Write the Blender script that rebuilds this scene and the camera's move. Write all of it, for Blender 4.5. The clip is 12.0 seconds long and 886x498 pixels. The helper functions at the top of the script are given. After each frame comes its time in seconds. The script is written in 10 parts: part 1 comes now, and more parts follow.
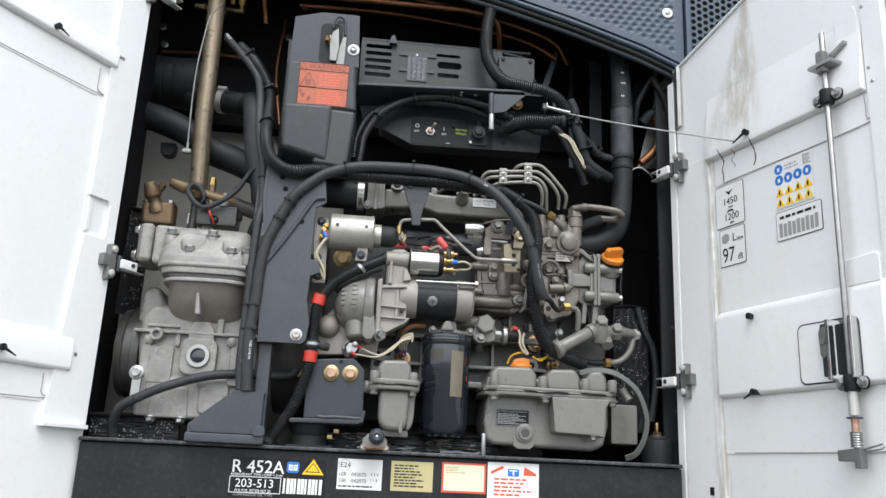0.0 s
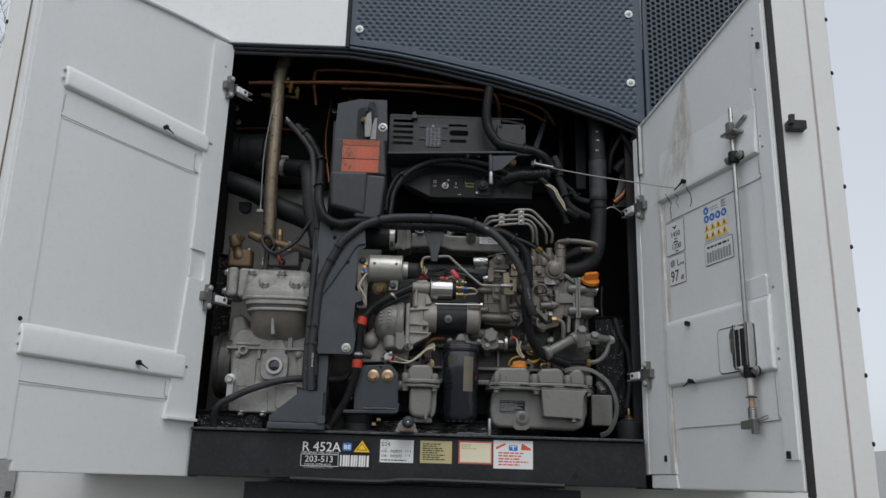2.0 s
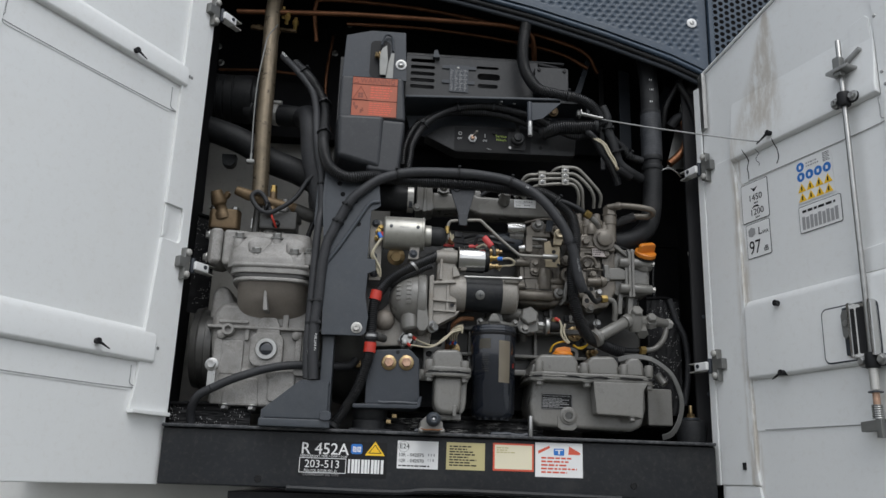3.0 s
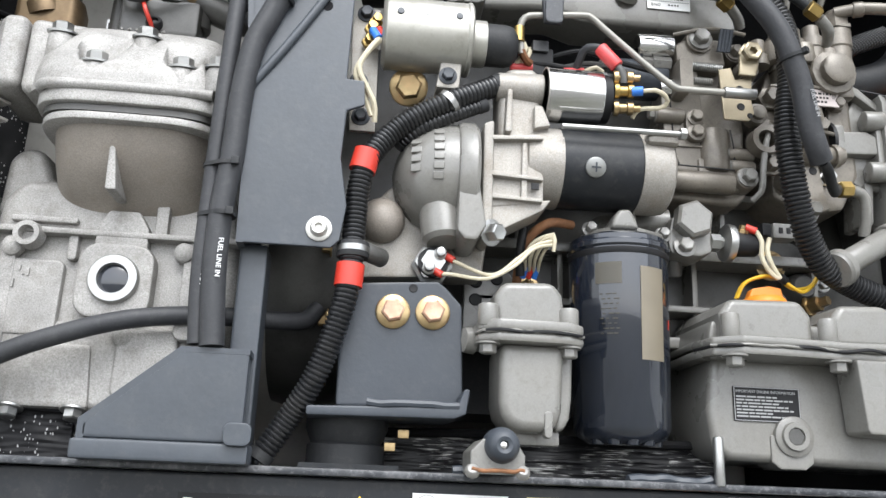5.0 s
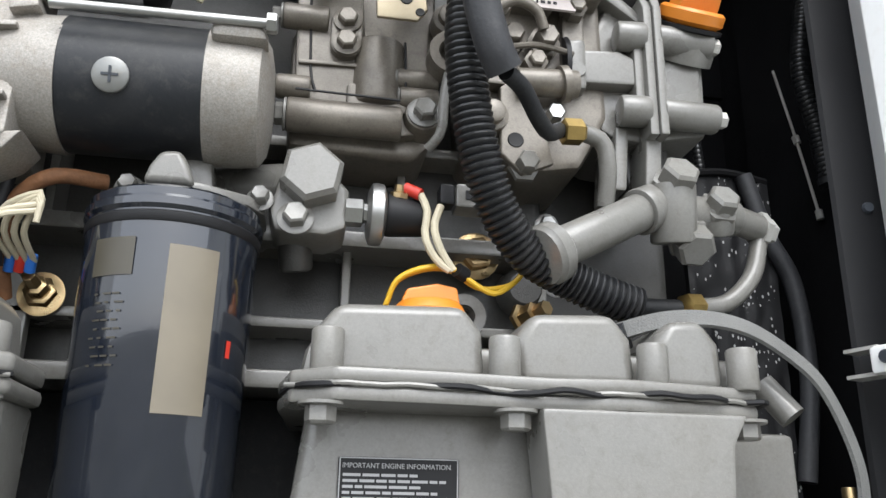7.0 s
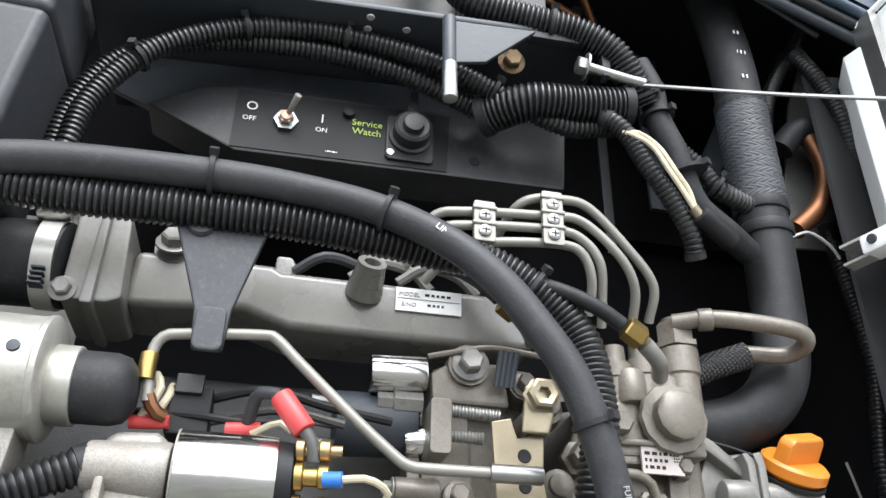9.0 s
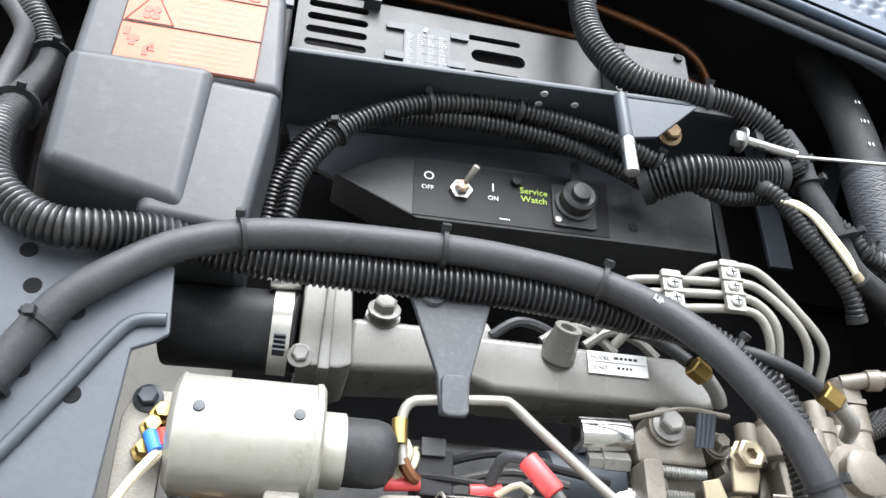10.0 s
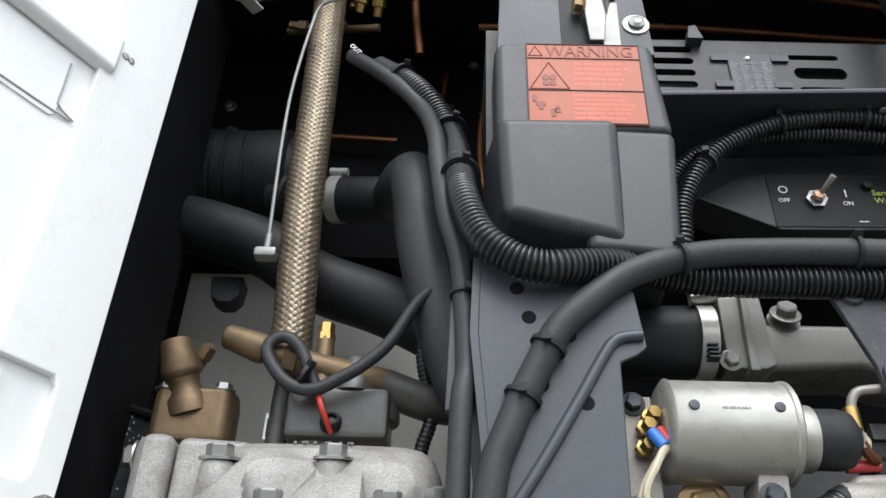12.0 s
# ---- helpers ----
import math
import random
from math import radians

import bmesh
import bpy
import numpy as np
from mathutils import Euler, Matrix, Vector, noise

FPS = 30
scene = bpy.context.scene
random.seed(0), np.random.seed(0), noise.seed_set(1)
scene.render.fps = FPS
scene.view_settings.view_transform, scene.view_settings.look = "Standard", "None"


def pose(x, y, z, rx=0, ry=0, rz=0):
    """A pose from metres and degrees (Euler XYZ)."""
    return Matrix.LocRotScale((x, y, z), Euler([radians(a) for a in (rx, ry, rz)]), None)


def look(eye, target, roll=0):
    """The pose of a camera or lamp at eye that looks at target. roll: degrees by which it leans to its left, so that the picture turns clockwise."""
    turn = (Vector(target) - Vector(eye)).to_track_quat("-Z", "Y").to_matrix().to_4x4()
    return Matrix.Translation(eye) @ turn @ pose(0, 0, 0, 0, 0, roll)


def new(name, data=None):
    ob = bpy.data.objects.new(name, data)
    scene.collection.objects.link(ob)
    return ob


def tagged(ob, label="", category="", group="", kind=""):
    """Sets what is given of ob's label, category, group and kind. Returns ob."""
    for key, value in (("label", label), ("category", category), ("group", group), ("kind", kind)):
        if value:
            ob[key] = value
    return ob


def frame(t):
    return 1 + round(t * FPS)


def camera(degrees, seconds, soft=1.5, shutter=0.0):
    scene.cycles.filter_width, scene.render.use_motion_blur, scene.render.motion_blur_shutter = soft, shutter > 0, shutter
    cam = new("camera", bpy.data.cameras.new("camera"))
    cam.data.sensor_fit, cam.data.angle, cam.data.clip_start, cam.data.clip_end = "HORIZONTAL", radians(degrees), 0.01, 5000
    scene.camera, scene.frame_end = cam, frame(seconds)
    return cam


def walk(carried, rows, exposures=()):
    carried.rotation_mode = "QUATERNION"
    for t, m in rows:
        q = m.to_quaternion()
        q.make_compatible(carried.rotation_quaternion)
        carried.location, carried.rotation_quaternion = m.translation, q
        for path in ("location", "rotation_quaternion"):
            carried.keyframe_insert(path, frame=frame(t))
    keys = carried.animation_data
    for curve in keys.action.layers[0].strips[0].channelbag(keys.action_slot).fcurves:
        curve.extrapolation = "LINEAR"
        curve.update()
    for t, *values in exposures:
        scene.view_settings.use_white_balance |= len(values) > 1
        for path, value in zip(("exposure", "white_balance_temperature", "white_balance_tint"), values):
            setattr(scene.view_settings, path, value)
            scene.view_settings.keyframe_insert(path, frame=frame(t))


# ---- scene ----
cam = camera(56.4, 12.0)
PATH = [
    (0, (-0.062, -1.546, 1.694), (0.114, 0.374, 2.225), 2.6),
    (0.5, (0.055, -1.826, 1.695), (-0.019, 0.103, 2.217), 3.0),
    (1, (0.126, -2.005, 1.66), (-0.079, -0.087, 2.189), 3.4),
    (1.5, (0.046, -2.104, 1.632), (-0.115, -0.182, 2.161), 2.9),
    (2, (0.006, -2.039, 1.621), (0.043, -0.115, 2.166), 1.6),
    (2.5, (-0.013, -1.844, 1.63), (0.065, 0.077, 2.181), 1.6),
    (3, (-0.131, -1.662, 1.641), (0.002, 0.258, 2.185), 1.9),
    (3.2, (-0.156, -1.596, 1.644), (-0.001, 0.324, 2.182), 1.9),
    (4.8, (-0.14, -0.804, 1.737), (0.038, 1.109, 2.292), 2.3),
    (5, (-0.143, -0.712, 1.726), (0.04, 1.203, 2.273), 2.3),
    (5.5, (-0.085, -0.517, 1.733), (0.105, 1.4, 2.274), 2.1),
    (6, (0.019, -0.449, 1.737), (0.239, 1.463, 2.28), 1.9),
    (6.5, (0.123, -0.434, 1.755), (0.409, 1.457, 2.342), 1.3),
    (7, (0.174, -0.427, 1.791), (0.49, 1.446, 2.417), 0.9),
    (7.5, (0.159, -0.447, 1.85), (0.479, 1.397, 2.555), 1.1),
    (7.7, (0.146, -0.449, 1.881), (0.487, 1.367, 2.646), 1.2),
    (9.3, (0.037, -0.479, 1.984), (0.39, 1.21, 2.996), 1.1),
    (9.5, (0.011, -0.48, 1.98), (0.365, 1.197, 3.012), 1.1),
    (10, (-0.088, -0.485, 1.981), (0.272, 1.175, 3.037), 0.9),
    (10.5, (-0.192, -0.491, 1.976), (0.15, 1.159, 3.052), 0.6),
    (11, (-0.24, -0.498, 1.966), (0.006, 1.161, 3.056), 0.7),
    (11.5, (-0.277, -0.522, 1.961), (-0.168, 1.143, 3.064), 0.9),
    (12, (-0.282, -0.533, 1.93), (-0.313, 1.132, 3.039), 1.9),
]
walk(cam, [(t, look(eye, target, roll)) for t, eye, target, roll in PATH],
     exposures=[(0.0, 1.02), (0.5, 0.22), (1.0, -0.1), (1.5, -0.2), (2.0, -0.2), (2.5, -0.1), (3.0, 0.12), (3.2, 0.3), (4.8, 1.60), (5.0, 1.76), (5.5, 2.12), (6.0, 2.05), (6.5, 2.0), (7.0, 1.62), (7.7, 1.56), (9.3, 2.02), (10.0, 2.45), (10.5, 2.52), (11.0, 2.2), (11.5, 1.7), (12.0, 1.1)])

# ---- world and light: an overcast winter day ----
world = bpy.data.worlds.new("overcast_sky")
scene.world = world
world.use_nodes = True
wn = world.node_tree.nodes
sky = wn.new("ShaderNodeTexSky")
sky.sky_type = "NISHITA"
sky.sun_disc = False
sky.sun_elevation, sky.sun_rotation = radians(52), radians(175)
sky.dust_density, sky.air_density = 3.0, 1.0
grey = wn.new("ShaderNodeHueSaturation")
grey.inputs["Saturation"].default_value, grey.inputs["Value"].default_value = 0.36, 0.22
world.node_tree.links.new(sky.outputs[0], grey.inputs["Color"])
cloud = wn.new("ShaderNodeMixRGB")
cloud.inputs[0].default_value = 0.72
cloud.inputs[2].default_value = (0.76, 0.81, 0.89, 1)
world.node_tree.links.new(grey.outputs[0], cloud.inputs[1])
world.node_tree.links.new(cloud.outputs[0], wn["Background"].inputs["Color"])
wn["Background"].inputs["Strength"].default_value = 1.0

sun_data = bpy.data.lights.new("sun", "SUN")
sun_data.energy, sun_data.angle, sun_data.color = 0.85, radians(40), (0.955, 0.985, 1.0)
sun = new("sun", sun_data)
sun.matrix_world = look((0.4, -4, 7), (0, 0, 1.8))


# ---- materials ----
def material(name, color, rough=0.5, metal=0.0, vary=0.12, scale=14.0, bump=0.08, fine=220.0, dirt=0.0, dirt_color=(0.05, 0.04, 0.03), dirt_scale=5.0, coat=0.0, rvary=0.12, spec=0.5, grain=0.0):
    """A painted, cast or moulded surface: two scales of colour change, uneven gloss, fine relief, and dirt in patches."""
    m = bpy.data.materials.new(name)
    m.use_nodes = True
    nt, L = m.node_tree.nodes, m.node_tree.links
    b = nt["Principled BSDF"]
    tc = nt.new("ShaderNodeTexCoord")
    n1, n2 = nt.new("ShaderNodeTexNoise"), nt.new("ShaderNodeTexNoise")
    for n, s, d in ((n1, scale, 6.0), (n2, fine, 3.0)):
        n.inputs["Scale"].default_value, n.inputs["Detail"].default_value = s, d
        L.new(tc.outputs["Object"], n.inputs["Vector"])
    ramp = nt.new("ShaderNodeValToRGB")
    c = Vector(color[:3])
    ramp.color_ramp.elements[0].color = (*(c * (1 - vary)), 1)
    ramp.color_ramp.elements[1].color = (*[min(1, v) for v in c * (1 + vary)], 1)
    ramp.color_ramp.elements[0].position, ramp.color_ramp.elements[1].position = 0.3, 0.7
    L.new(n1.outputs["Fac"], ramp.inputs["Fac"])
    out, patches = ramp.outputs["Color"], None
    if grain > 0:
        pores, tone, speck = nt.new("ShaderNodeTexNoise"), nt.new("ShaderNodeMapRange"), nt.new("ShaderNodeMixRGB")
        pores.inputs["Scale"].default_value, pores.inputs["Detail"].default_value, pores.inputs["Roughness"].default_value = fine * 0.55, 5.0, 0.8
        L.new(tc.outputs["Object"], pores.inputs["Vector"])
        tone.inputs["From Min"].default_value, tone.inputs["From Max"].default_value = 0.34, 0.66
        tone.inputs["To Min"].default_value, tone.inputs["To Max"].default_value = 1 - grain, 1 + grain
        L.new(pores.outputs["Fac"], tone.inputs["Value"])
        speck.blend_type = "MULTIPLY"
        speck.inputs[0].default_value = 1.0
        L.new(out, speck.inputs[1])
        L.new(tone.outputs[0], speck.inputs[2])
        out = speck.outputs[0]
    if dirt > 0:
        n3 = nt.new("ShaderNodeTexNoise")
        n3.inputs["Scale"].default_value, n3.inputs["Detail"].default_value, n3.inputs["Roughness"].default_value = dirt_scale, 8.0, 0.7
        L.new(tc.outputs["Object"], n3.inputs["Vector"])
        r3 = nt.new("ShaderNodeValToRGB")
        r3.color_ramp.elements[0].position, r3.color_ramp.elements[1].position = 0.5, 0.78
        r3.color_ramp.elements[1].color = (dirt, dirt, dirt, 1)
        L.new(n3.outputs["Fac"], r3.inputs["Fac"])
        mx = nt.new("ShaderNodeMixRGB")
        mx.inputs[2].default_value = (*dirt_color, 1)
        L.new(r3.outputs["Color"], mx.inputs[0])
        L.new(out, mx.inputs[1])
        n4 = nt.new("ShaderNodeTexNoise")
        n4.inputs["Scale"].default_value, n4.inputs["Detail"].default_value, n4.inputs["Roughness"].default_value = max(70, dirt_scale * 9), 5.0, 0.75
        L.new(tc.outputs["Object"], n4.inputs["Vector"])
        r4 = nt.new("ShaderNodeValToRGB")
        r4.color_ramp.elements[0].position, r4.color_ramp.elements[1].position = 0.52, 0.70
        r4.color_ramp.elements[1].color = (dirt * 0.8, dirt * 0.8, dirt * 0.8, 1)
        L.new(n4.outputs["Fac"], r4.inputs["Fac"])
        mx2 = nt.new("ShaderNodeMixRGB")
        mx2.inputs[2].default_value = (*dirt_color, 1)
        L.new(r4.outputs["Color"], mx2.inputs[0])
        L.new(mx.outputs[0], mx2.inputs[1])
        out = mx2.outputs[0]
        patches = r3.outputs["Color"]
    L.new(out, b.inputs["Base Color"])
    mr = nt.new("ShaderNodeMapRange")
    mr.inputs["To Min"].default_value, mr.inputs["To Max"].default_value = max(0.03, rough - rvary), min(1, rough + rvary)
    L.new(n1.outputs["Fac"], mr.inputs["Value"])
    if patches is not None:
        rough_add = nt.new("ShaderNodeMath")
        rough_add.operation, rough_add.use_clamp = "MULTIPLY_ADD", True
        rough_add.inputs[1].default_value = 0.4
        L.new(patches, rough_add.inputs[0])
        L.new(mr.outputs[0], rough_add.inputs[2])
        L.new(rough_add.outputs[0], b.inputs["Roughness"])
    else:
        L.new(mr.outputs[0], b.inputs["Roughness"])
    b.inputs["Metallic"].default_value = metal
    b.inputs["Coat Weight"].default_value = coat
    b.inputs["Specular IOR Level"].default_value = spec
    if bump > 0:
        bp = nt.new("ShaderNodeBump")
        bp.inputs["Strength"].default_value, bp.inputs["Distance"].default_value = bump, 0.002
        L.new(n2.outputs["Fac"], bp.inputs["Height"])
        L.new(bp.outputs[0], b.inputs["Normal"])
    return m


M_DOOR = material("white_door_paint", (0.80, 0.81, 0.80), 0.36, vary=0.025, scale=3, bump=0.03, fine=90, dirt=0.14, dirt_color=(0.45, 0.39, 0.30), dirt_scale=3.0)
M_CREAM = material("cream_trailer_skin", (0.745, 0.742, 0.718), 0.38, vary=0.03, scale=2, bump=0.03, fine=60, dirt=0.15, dirt_color=(0.45, 0.42, 0.35), dirt_scale=2.5)
M_BACK = material("grey_bulkhead", (0.43, 0.42, 0.39), 0.55, vary=0.08, scale=4, dirt=0.35, dirt_color=(0.22, 0.20, 0.17), dirt_scale=4)
M_FRAME = material("black_frame_paint", (0.013, 0.0145, 0.017), 0.42, vary=0.25, scale=9, dirt=0.25, dirt_color=(0.10, 0.095, 0.085), dirt_scale=11, spec=0.30)
M_BLACKP = material("black_plastic", (0.017, 0.018, 0.0195), 0.46, vary=0.2, scale=20, dirt=0.3, dirt_color=(0.09, 0.085, 0.08), dirt_scale=9, spec=0.45)
M_SLATE = material("slate_grey_plate_paint", (0.048, 0.055, 0.065), 0.40, vary=0.16, scale=7, bump=0.06, dirt=0.4, dirt_color=(0.085, 0.088, 0.09), dirt_scale=6, spec=0.45, grain=0.06)
M_DARK = material("dark_grey_paint", (0.036, 0.042, 0.051), 0.42, vary=0.12, scale=10, dirt=0.32, dirt_color=(0.075, 0.078, 0.082), dirt_scale=12, spec=0.40)
M_COVER = material("grey_moulded_cover", (0.029, 0.031, 0.035), 0.42, vary=0.14, scale=6, dirt=0.35, dirt_color=(0.085, 0.085, 0.085), dirt_scale=10, bump=0.05, spec=0.45, grain=0.08)
M_PANEL = material("slate_panel", (0.029, 0.049, 0.076), 0.42, vary=0.12, scale=6, dirt=0.14, dirt_color=(0.2, 0.2, 0.19), dirt_scale=7)
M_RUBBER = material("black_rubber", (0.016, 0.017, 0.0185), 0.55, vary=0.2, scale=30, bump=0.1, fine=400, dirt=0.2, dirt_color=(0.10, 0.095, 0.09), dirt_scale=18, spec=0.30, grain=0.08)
M_HOSE = material("grey_black_hose", (0.030, 0.031, 0.034), 0.5, vary=0.15, scale=25, bump=0.12, fine=500, dirt=0.4, dirt_color=(0.075, 0.075, 0.076), dirt_scale=14, spec=0.35, grain=0.08)
M_CORR = material("black_conduit", (0.012, 0.0125, 0.0138), 0.32, vary=0.2, scale=40, bump=0.05, dirt=0.3, dirt_color=(0.07, 0.066, 0.06), dirt_scale=25, spec=0.55)
M_ENGINE = material("engine_grey_paint", (0.174, 0.169, 0.155), 0.30, vary=0.12, scale=16, bump=0.05, fine=1000, dirt=0.5, dirt_color=(0.10, 0.09, 0.072), dirt_scale=16, coat=0.15, grain=0.09)
M_PUMP = material("grimy_cast_pump", (0.168, 0.150, 0.125), 0.33, metal=0.2, vary=0.25, scale=22, bump=0.10, fine=1300, dirt=0.5, dirt_color=(0.045, 0.036, 0.027), dirt_scale=20, spec=0.5, grain=0.16)
M_BLOCK = material("dark_engine_block", (0.060, 0.059, 0.055), 0.34, vary=0.25, scale=18, bump=0.15, fine=900, dirt=0.6, dirt_color=(0.035, 0.03, 0.027), dirt_scale=12, spec=0.5, grain=0.12)
M_ALU = material("raw_cast_aluminium", (0.285, 0.268, 0.242), 0.5, metal=0.25, vary=0.16, scale=22, bump=0.12, fine=1500, dirt=0.55, dirt_color=(0.20, 0.160, 0.118), dirt_scale=40, grain=0.28)
M_COMP = material("compressor_casting", (0.285, 0.276, 0.262), 0.5, metal=0.15, vary=0.20, scale=26, bump=0.15, fine=1300, dirt=0.6, dirt_color=(0.125, 0.112, 0.095), dirt_scale=48, grain=0.34)
M_COMPB = material("compressor_barrel", (0.235, 0.208, 0.180), 0.5, metal=0.1, vary=0.18, scale=18, bump=0.15, fine=1300, dirt=0.5, dirt_color=(0.19, 0.155, 0.12), dirt_scale=6, grain=0.22)
M_ZINC = material("zinc_steel", (0.38, 0.38, 0.37), 0.32, metal=0.9, vary=0.12, scale=40, bump=0.06, dirt=0.3, dirt_color=(0.25, 0.22, 0.18), dirt_scale=30)
M_LEVER = material("dull_zinc_lever", (0.21, 0.213, 0.205), 0.42, metal=0.6, vary=0.12, scale=40, bump=0.1, dirt=0.4, dirt_color=(0.2, 0.18, 0.14), dirt_scale=30)
M_CHROME = material("bright_steel", (0.60, 0.595, 0.58), 0.16, metal=1.0, vary=0.05, scale=30, bump=0.03)
M_SOLEN = material("satin_can", (0.44, 0.43, 0.39), 0.34, metal=0.55, vary=0.05, scale=14, bump=0.04, dirt=0.55, dirt_color=(0.24, 0.215, 0.165), dirt_scale=9, grain=0.05)
M_GOLD = material("yellow_zinc", (0.40, 0.30, 0.16), 0.32, metal=0.95, vary=0.2, scale=60, bump=0.1, dirt=0.35, dirt_color=(0.45, 0.16, 0.08), dirt_scale=60)
M_ROSY = material("rusted_plated_head", (0.46, 0.30, 0.21), 0.38, metal=0.6, vary=0.3, scale=90, bump=0.1, dirt=0.6, dirt_color=(0.42, 0.14, 0.08), dirt_scale=70)
M_BRASS = material("aged_brass", (0.150, 0.105, 0.060), 0.52, metal=0.65, vary=0.25, scale=35, bump=0.12, dirt=0.5, dirt_color=(0.13, 0.085, 0.05), dirt_scale=25, grain=0.12)
M_NEWBRASS = material("new_brass", (0.40, 0.28, 0.10), 0.34, metal=0.95, vary=0.12, scale=40, bump=0.05, dirt=0.3, dirt_color=(0.18, 0.11, 0.05), dirt_scale=60)
M_COPPER = material("copper_pipe", (0.20, 0.092, 0.048), 0.45, metal=0.9, vary=0.25, scale=20, bump=0.05, dirt=0.4, dirt_color=(0.12, 0.06, 0.035), dirt_scale=9)
M_ORANGE = material("orange_plastic", (0.64, 0.205, 0.02), 0.4, vary=0.06, scale=30, bump=0.05)
M_RED = material("red_plastic", (0.50, 0.035, 0.02), 0.4, vary=0.1, scale=30, bump=0.03)
M_PINK = material("coral_red_sleeve", (0.56, 0.06, 0.06), 0.42, vary=0.08, scale=30, bump=0.03)
M_BLUE = material("blue_plastic", (0.03, 0.16, 0.55), 0.4, vary=0.1, scale=30, bump=0.03)
M_WIRE = material("cream_wire", (0.50, 0.45, 0.33), 0.45, vary=0.12, scale=60, bump=0.05, dirt=0.4, dirt_color=(0.35, 0.28, 0.18), dirt_scale=40)
M_YELLOW = material("yellow_wire", (0.62, 0.38, 0.02), 0.42, vary=0.08, scale=60, bump=0.03)
M_TUBE = material("grey_cream_tube", (0.25, 0.24, 0.215), 0.4, metal=0.3, vary=0.08, scale=40, bump=0.05)
M_TAN = material("tan_zinc_lever", (0.31, 0.265, 0.185), 0.36, metal=0.6, vary=0.15, scale=40, bump=0.06, dirt=0.35, dirt_color=(0.25, 0.19, 0.11), dirt_scale=40)
M_FILTER = material("glossy_dark_filter", (0.010, 0.013, 0.020), 0.12, vary=0.15, scale=12, bump=0.03, fine=120, dirt=0.14, dirt_color=(0.06, 0.06, 0.06), dirt_scale=70, coat=0.8, spec=0.5)
M_TANLAB = material("faded_tan_print", (0.15, 0.128, 0.092), 0.42, vary=0.1, scale=30, bump=0.02)
M_LABW = material("white_label", (0.80, 0.80, 0.79), 0.45, vary=0.03, scale=20, bump=0.02)
M_LABP = material("faded_pink_label", (0.52, 0.46, 0.44), 0.5, vary=0.05, scale=40, bump=0.02, dirt=0.3, dirt_color=(0.3, 0.24, 0.2), dirt_scale=30)
M_LABO = material("orange_label", (0.39, 0.092, 0.043), 0.5, vary=0.05, scale=12, bump=0.02, dirt=0.12, dirt_color=(0.6, 0.32, 0.2), dirt_scale=8)
M_LABC = material("cream_label", (0.76, 0.70, 0.52), 0.45, vary=0.03, scale=20, bump=0.02)
M_LABY = material("straw_label", (0.50, 0.44, 0.22), 0.45, vary=0.04, scale=20, bump=0.02)
M_LABR = material("red_print", (0.66, 0.10, 0.05), 0.45, vary=0.03, scale=20, bump=0.0)
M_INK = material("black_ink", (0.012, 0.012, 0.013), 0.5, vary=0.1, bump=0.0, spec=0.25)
M_GREY = material("grey_ink", (0.32, 0.32, 0.32), 0.5, vary=0.05, bump=0.0)
M_LIME = material("lime_print", (0.45, 0.6, 0.10), 0.5, vary=0.05, bump=0.0)
M_OCHRE = material("yellow_sign", (0.90, 0.55, 0.02), 0.45, vary=0.03, bump=0.0)
M_SIGNB = material("blue_sign", (0.02, 0.17, 0.55), 0.45, vary=0.03, bump=0.0)
M_STRAP = material("dusty_grey_rubber", (0.035, 0.038, 0.044), 0.55, vary=0.3, scale=30, bump=0.1, dirt=0.7, dirt_color=(0.10, 0.102, 0.105), dirt_scale=30)
M_LABD = material("dark_red_print", (0.22, 0.056, 0.03), 0.5, vary=0.1, bump=0.0)
M_STRAND = material("bronze_steel_strand", (0.22, 0.180, 0.128), 0.30, metal=0.6, vary=0.2, scale=60, bump=0.1, fine=900, dirt=0.5, dirt_color=(0.15, 0.115, 0.07), dirt_scale=20)
# bay lining black; also paints in shade on the upper bulkhead and behind the grille
M_BAY = material("matt_black_lining_and_shade", (0.010, 0.010, 0.0108), 0.75, vary=0.3, scale=12, bump=0.1, dirt=0.3, dirt_color=(0.02, 0.019, 0.018), dirt_scale=8, spec=0.08)
M_CLAMP = material("bright_clamp_band", (0.52, 0.51, 0.48), 0.32, metal=0.35, vary=0.1, scale=50, bump=0.05, dirt=0.3, dirt_color=(0.25, 0.22, 0.18), dirt_scale=30)
M_WORN = material("chipped_black_paint", (0.030, 0.032, 0.036), 0.33, vary=0.25, scale=9, dirt=0.85, dirt_color=(0.20, 0.20, 0.205), dirt_scale=26, spec=0.35)
M_OLIVE = material("faded_olive_print", (0.052, 0.046, 0.033), 0.42, vary=0.1, scale=30, bump=0.02)
M_RUST = material("rust", (0.21, 0.095, 0.042), 0.8, vary=0.4, scale=80, bump=0.4)


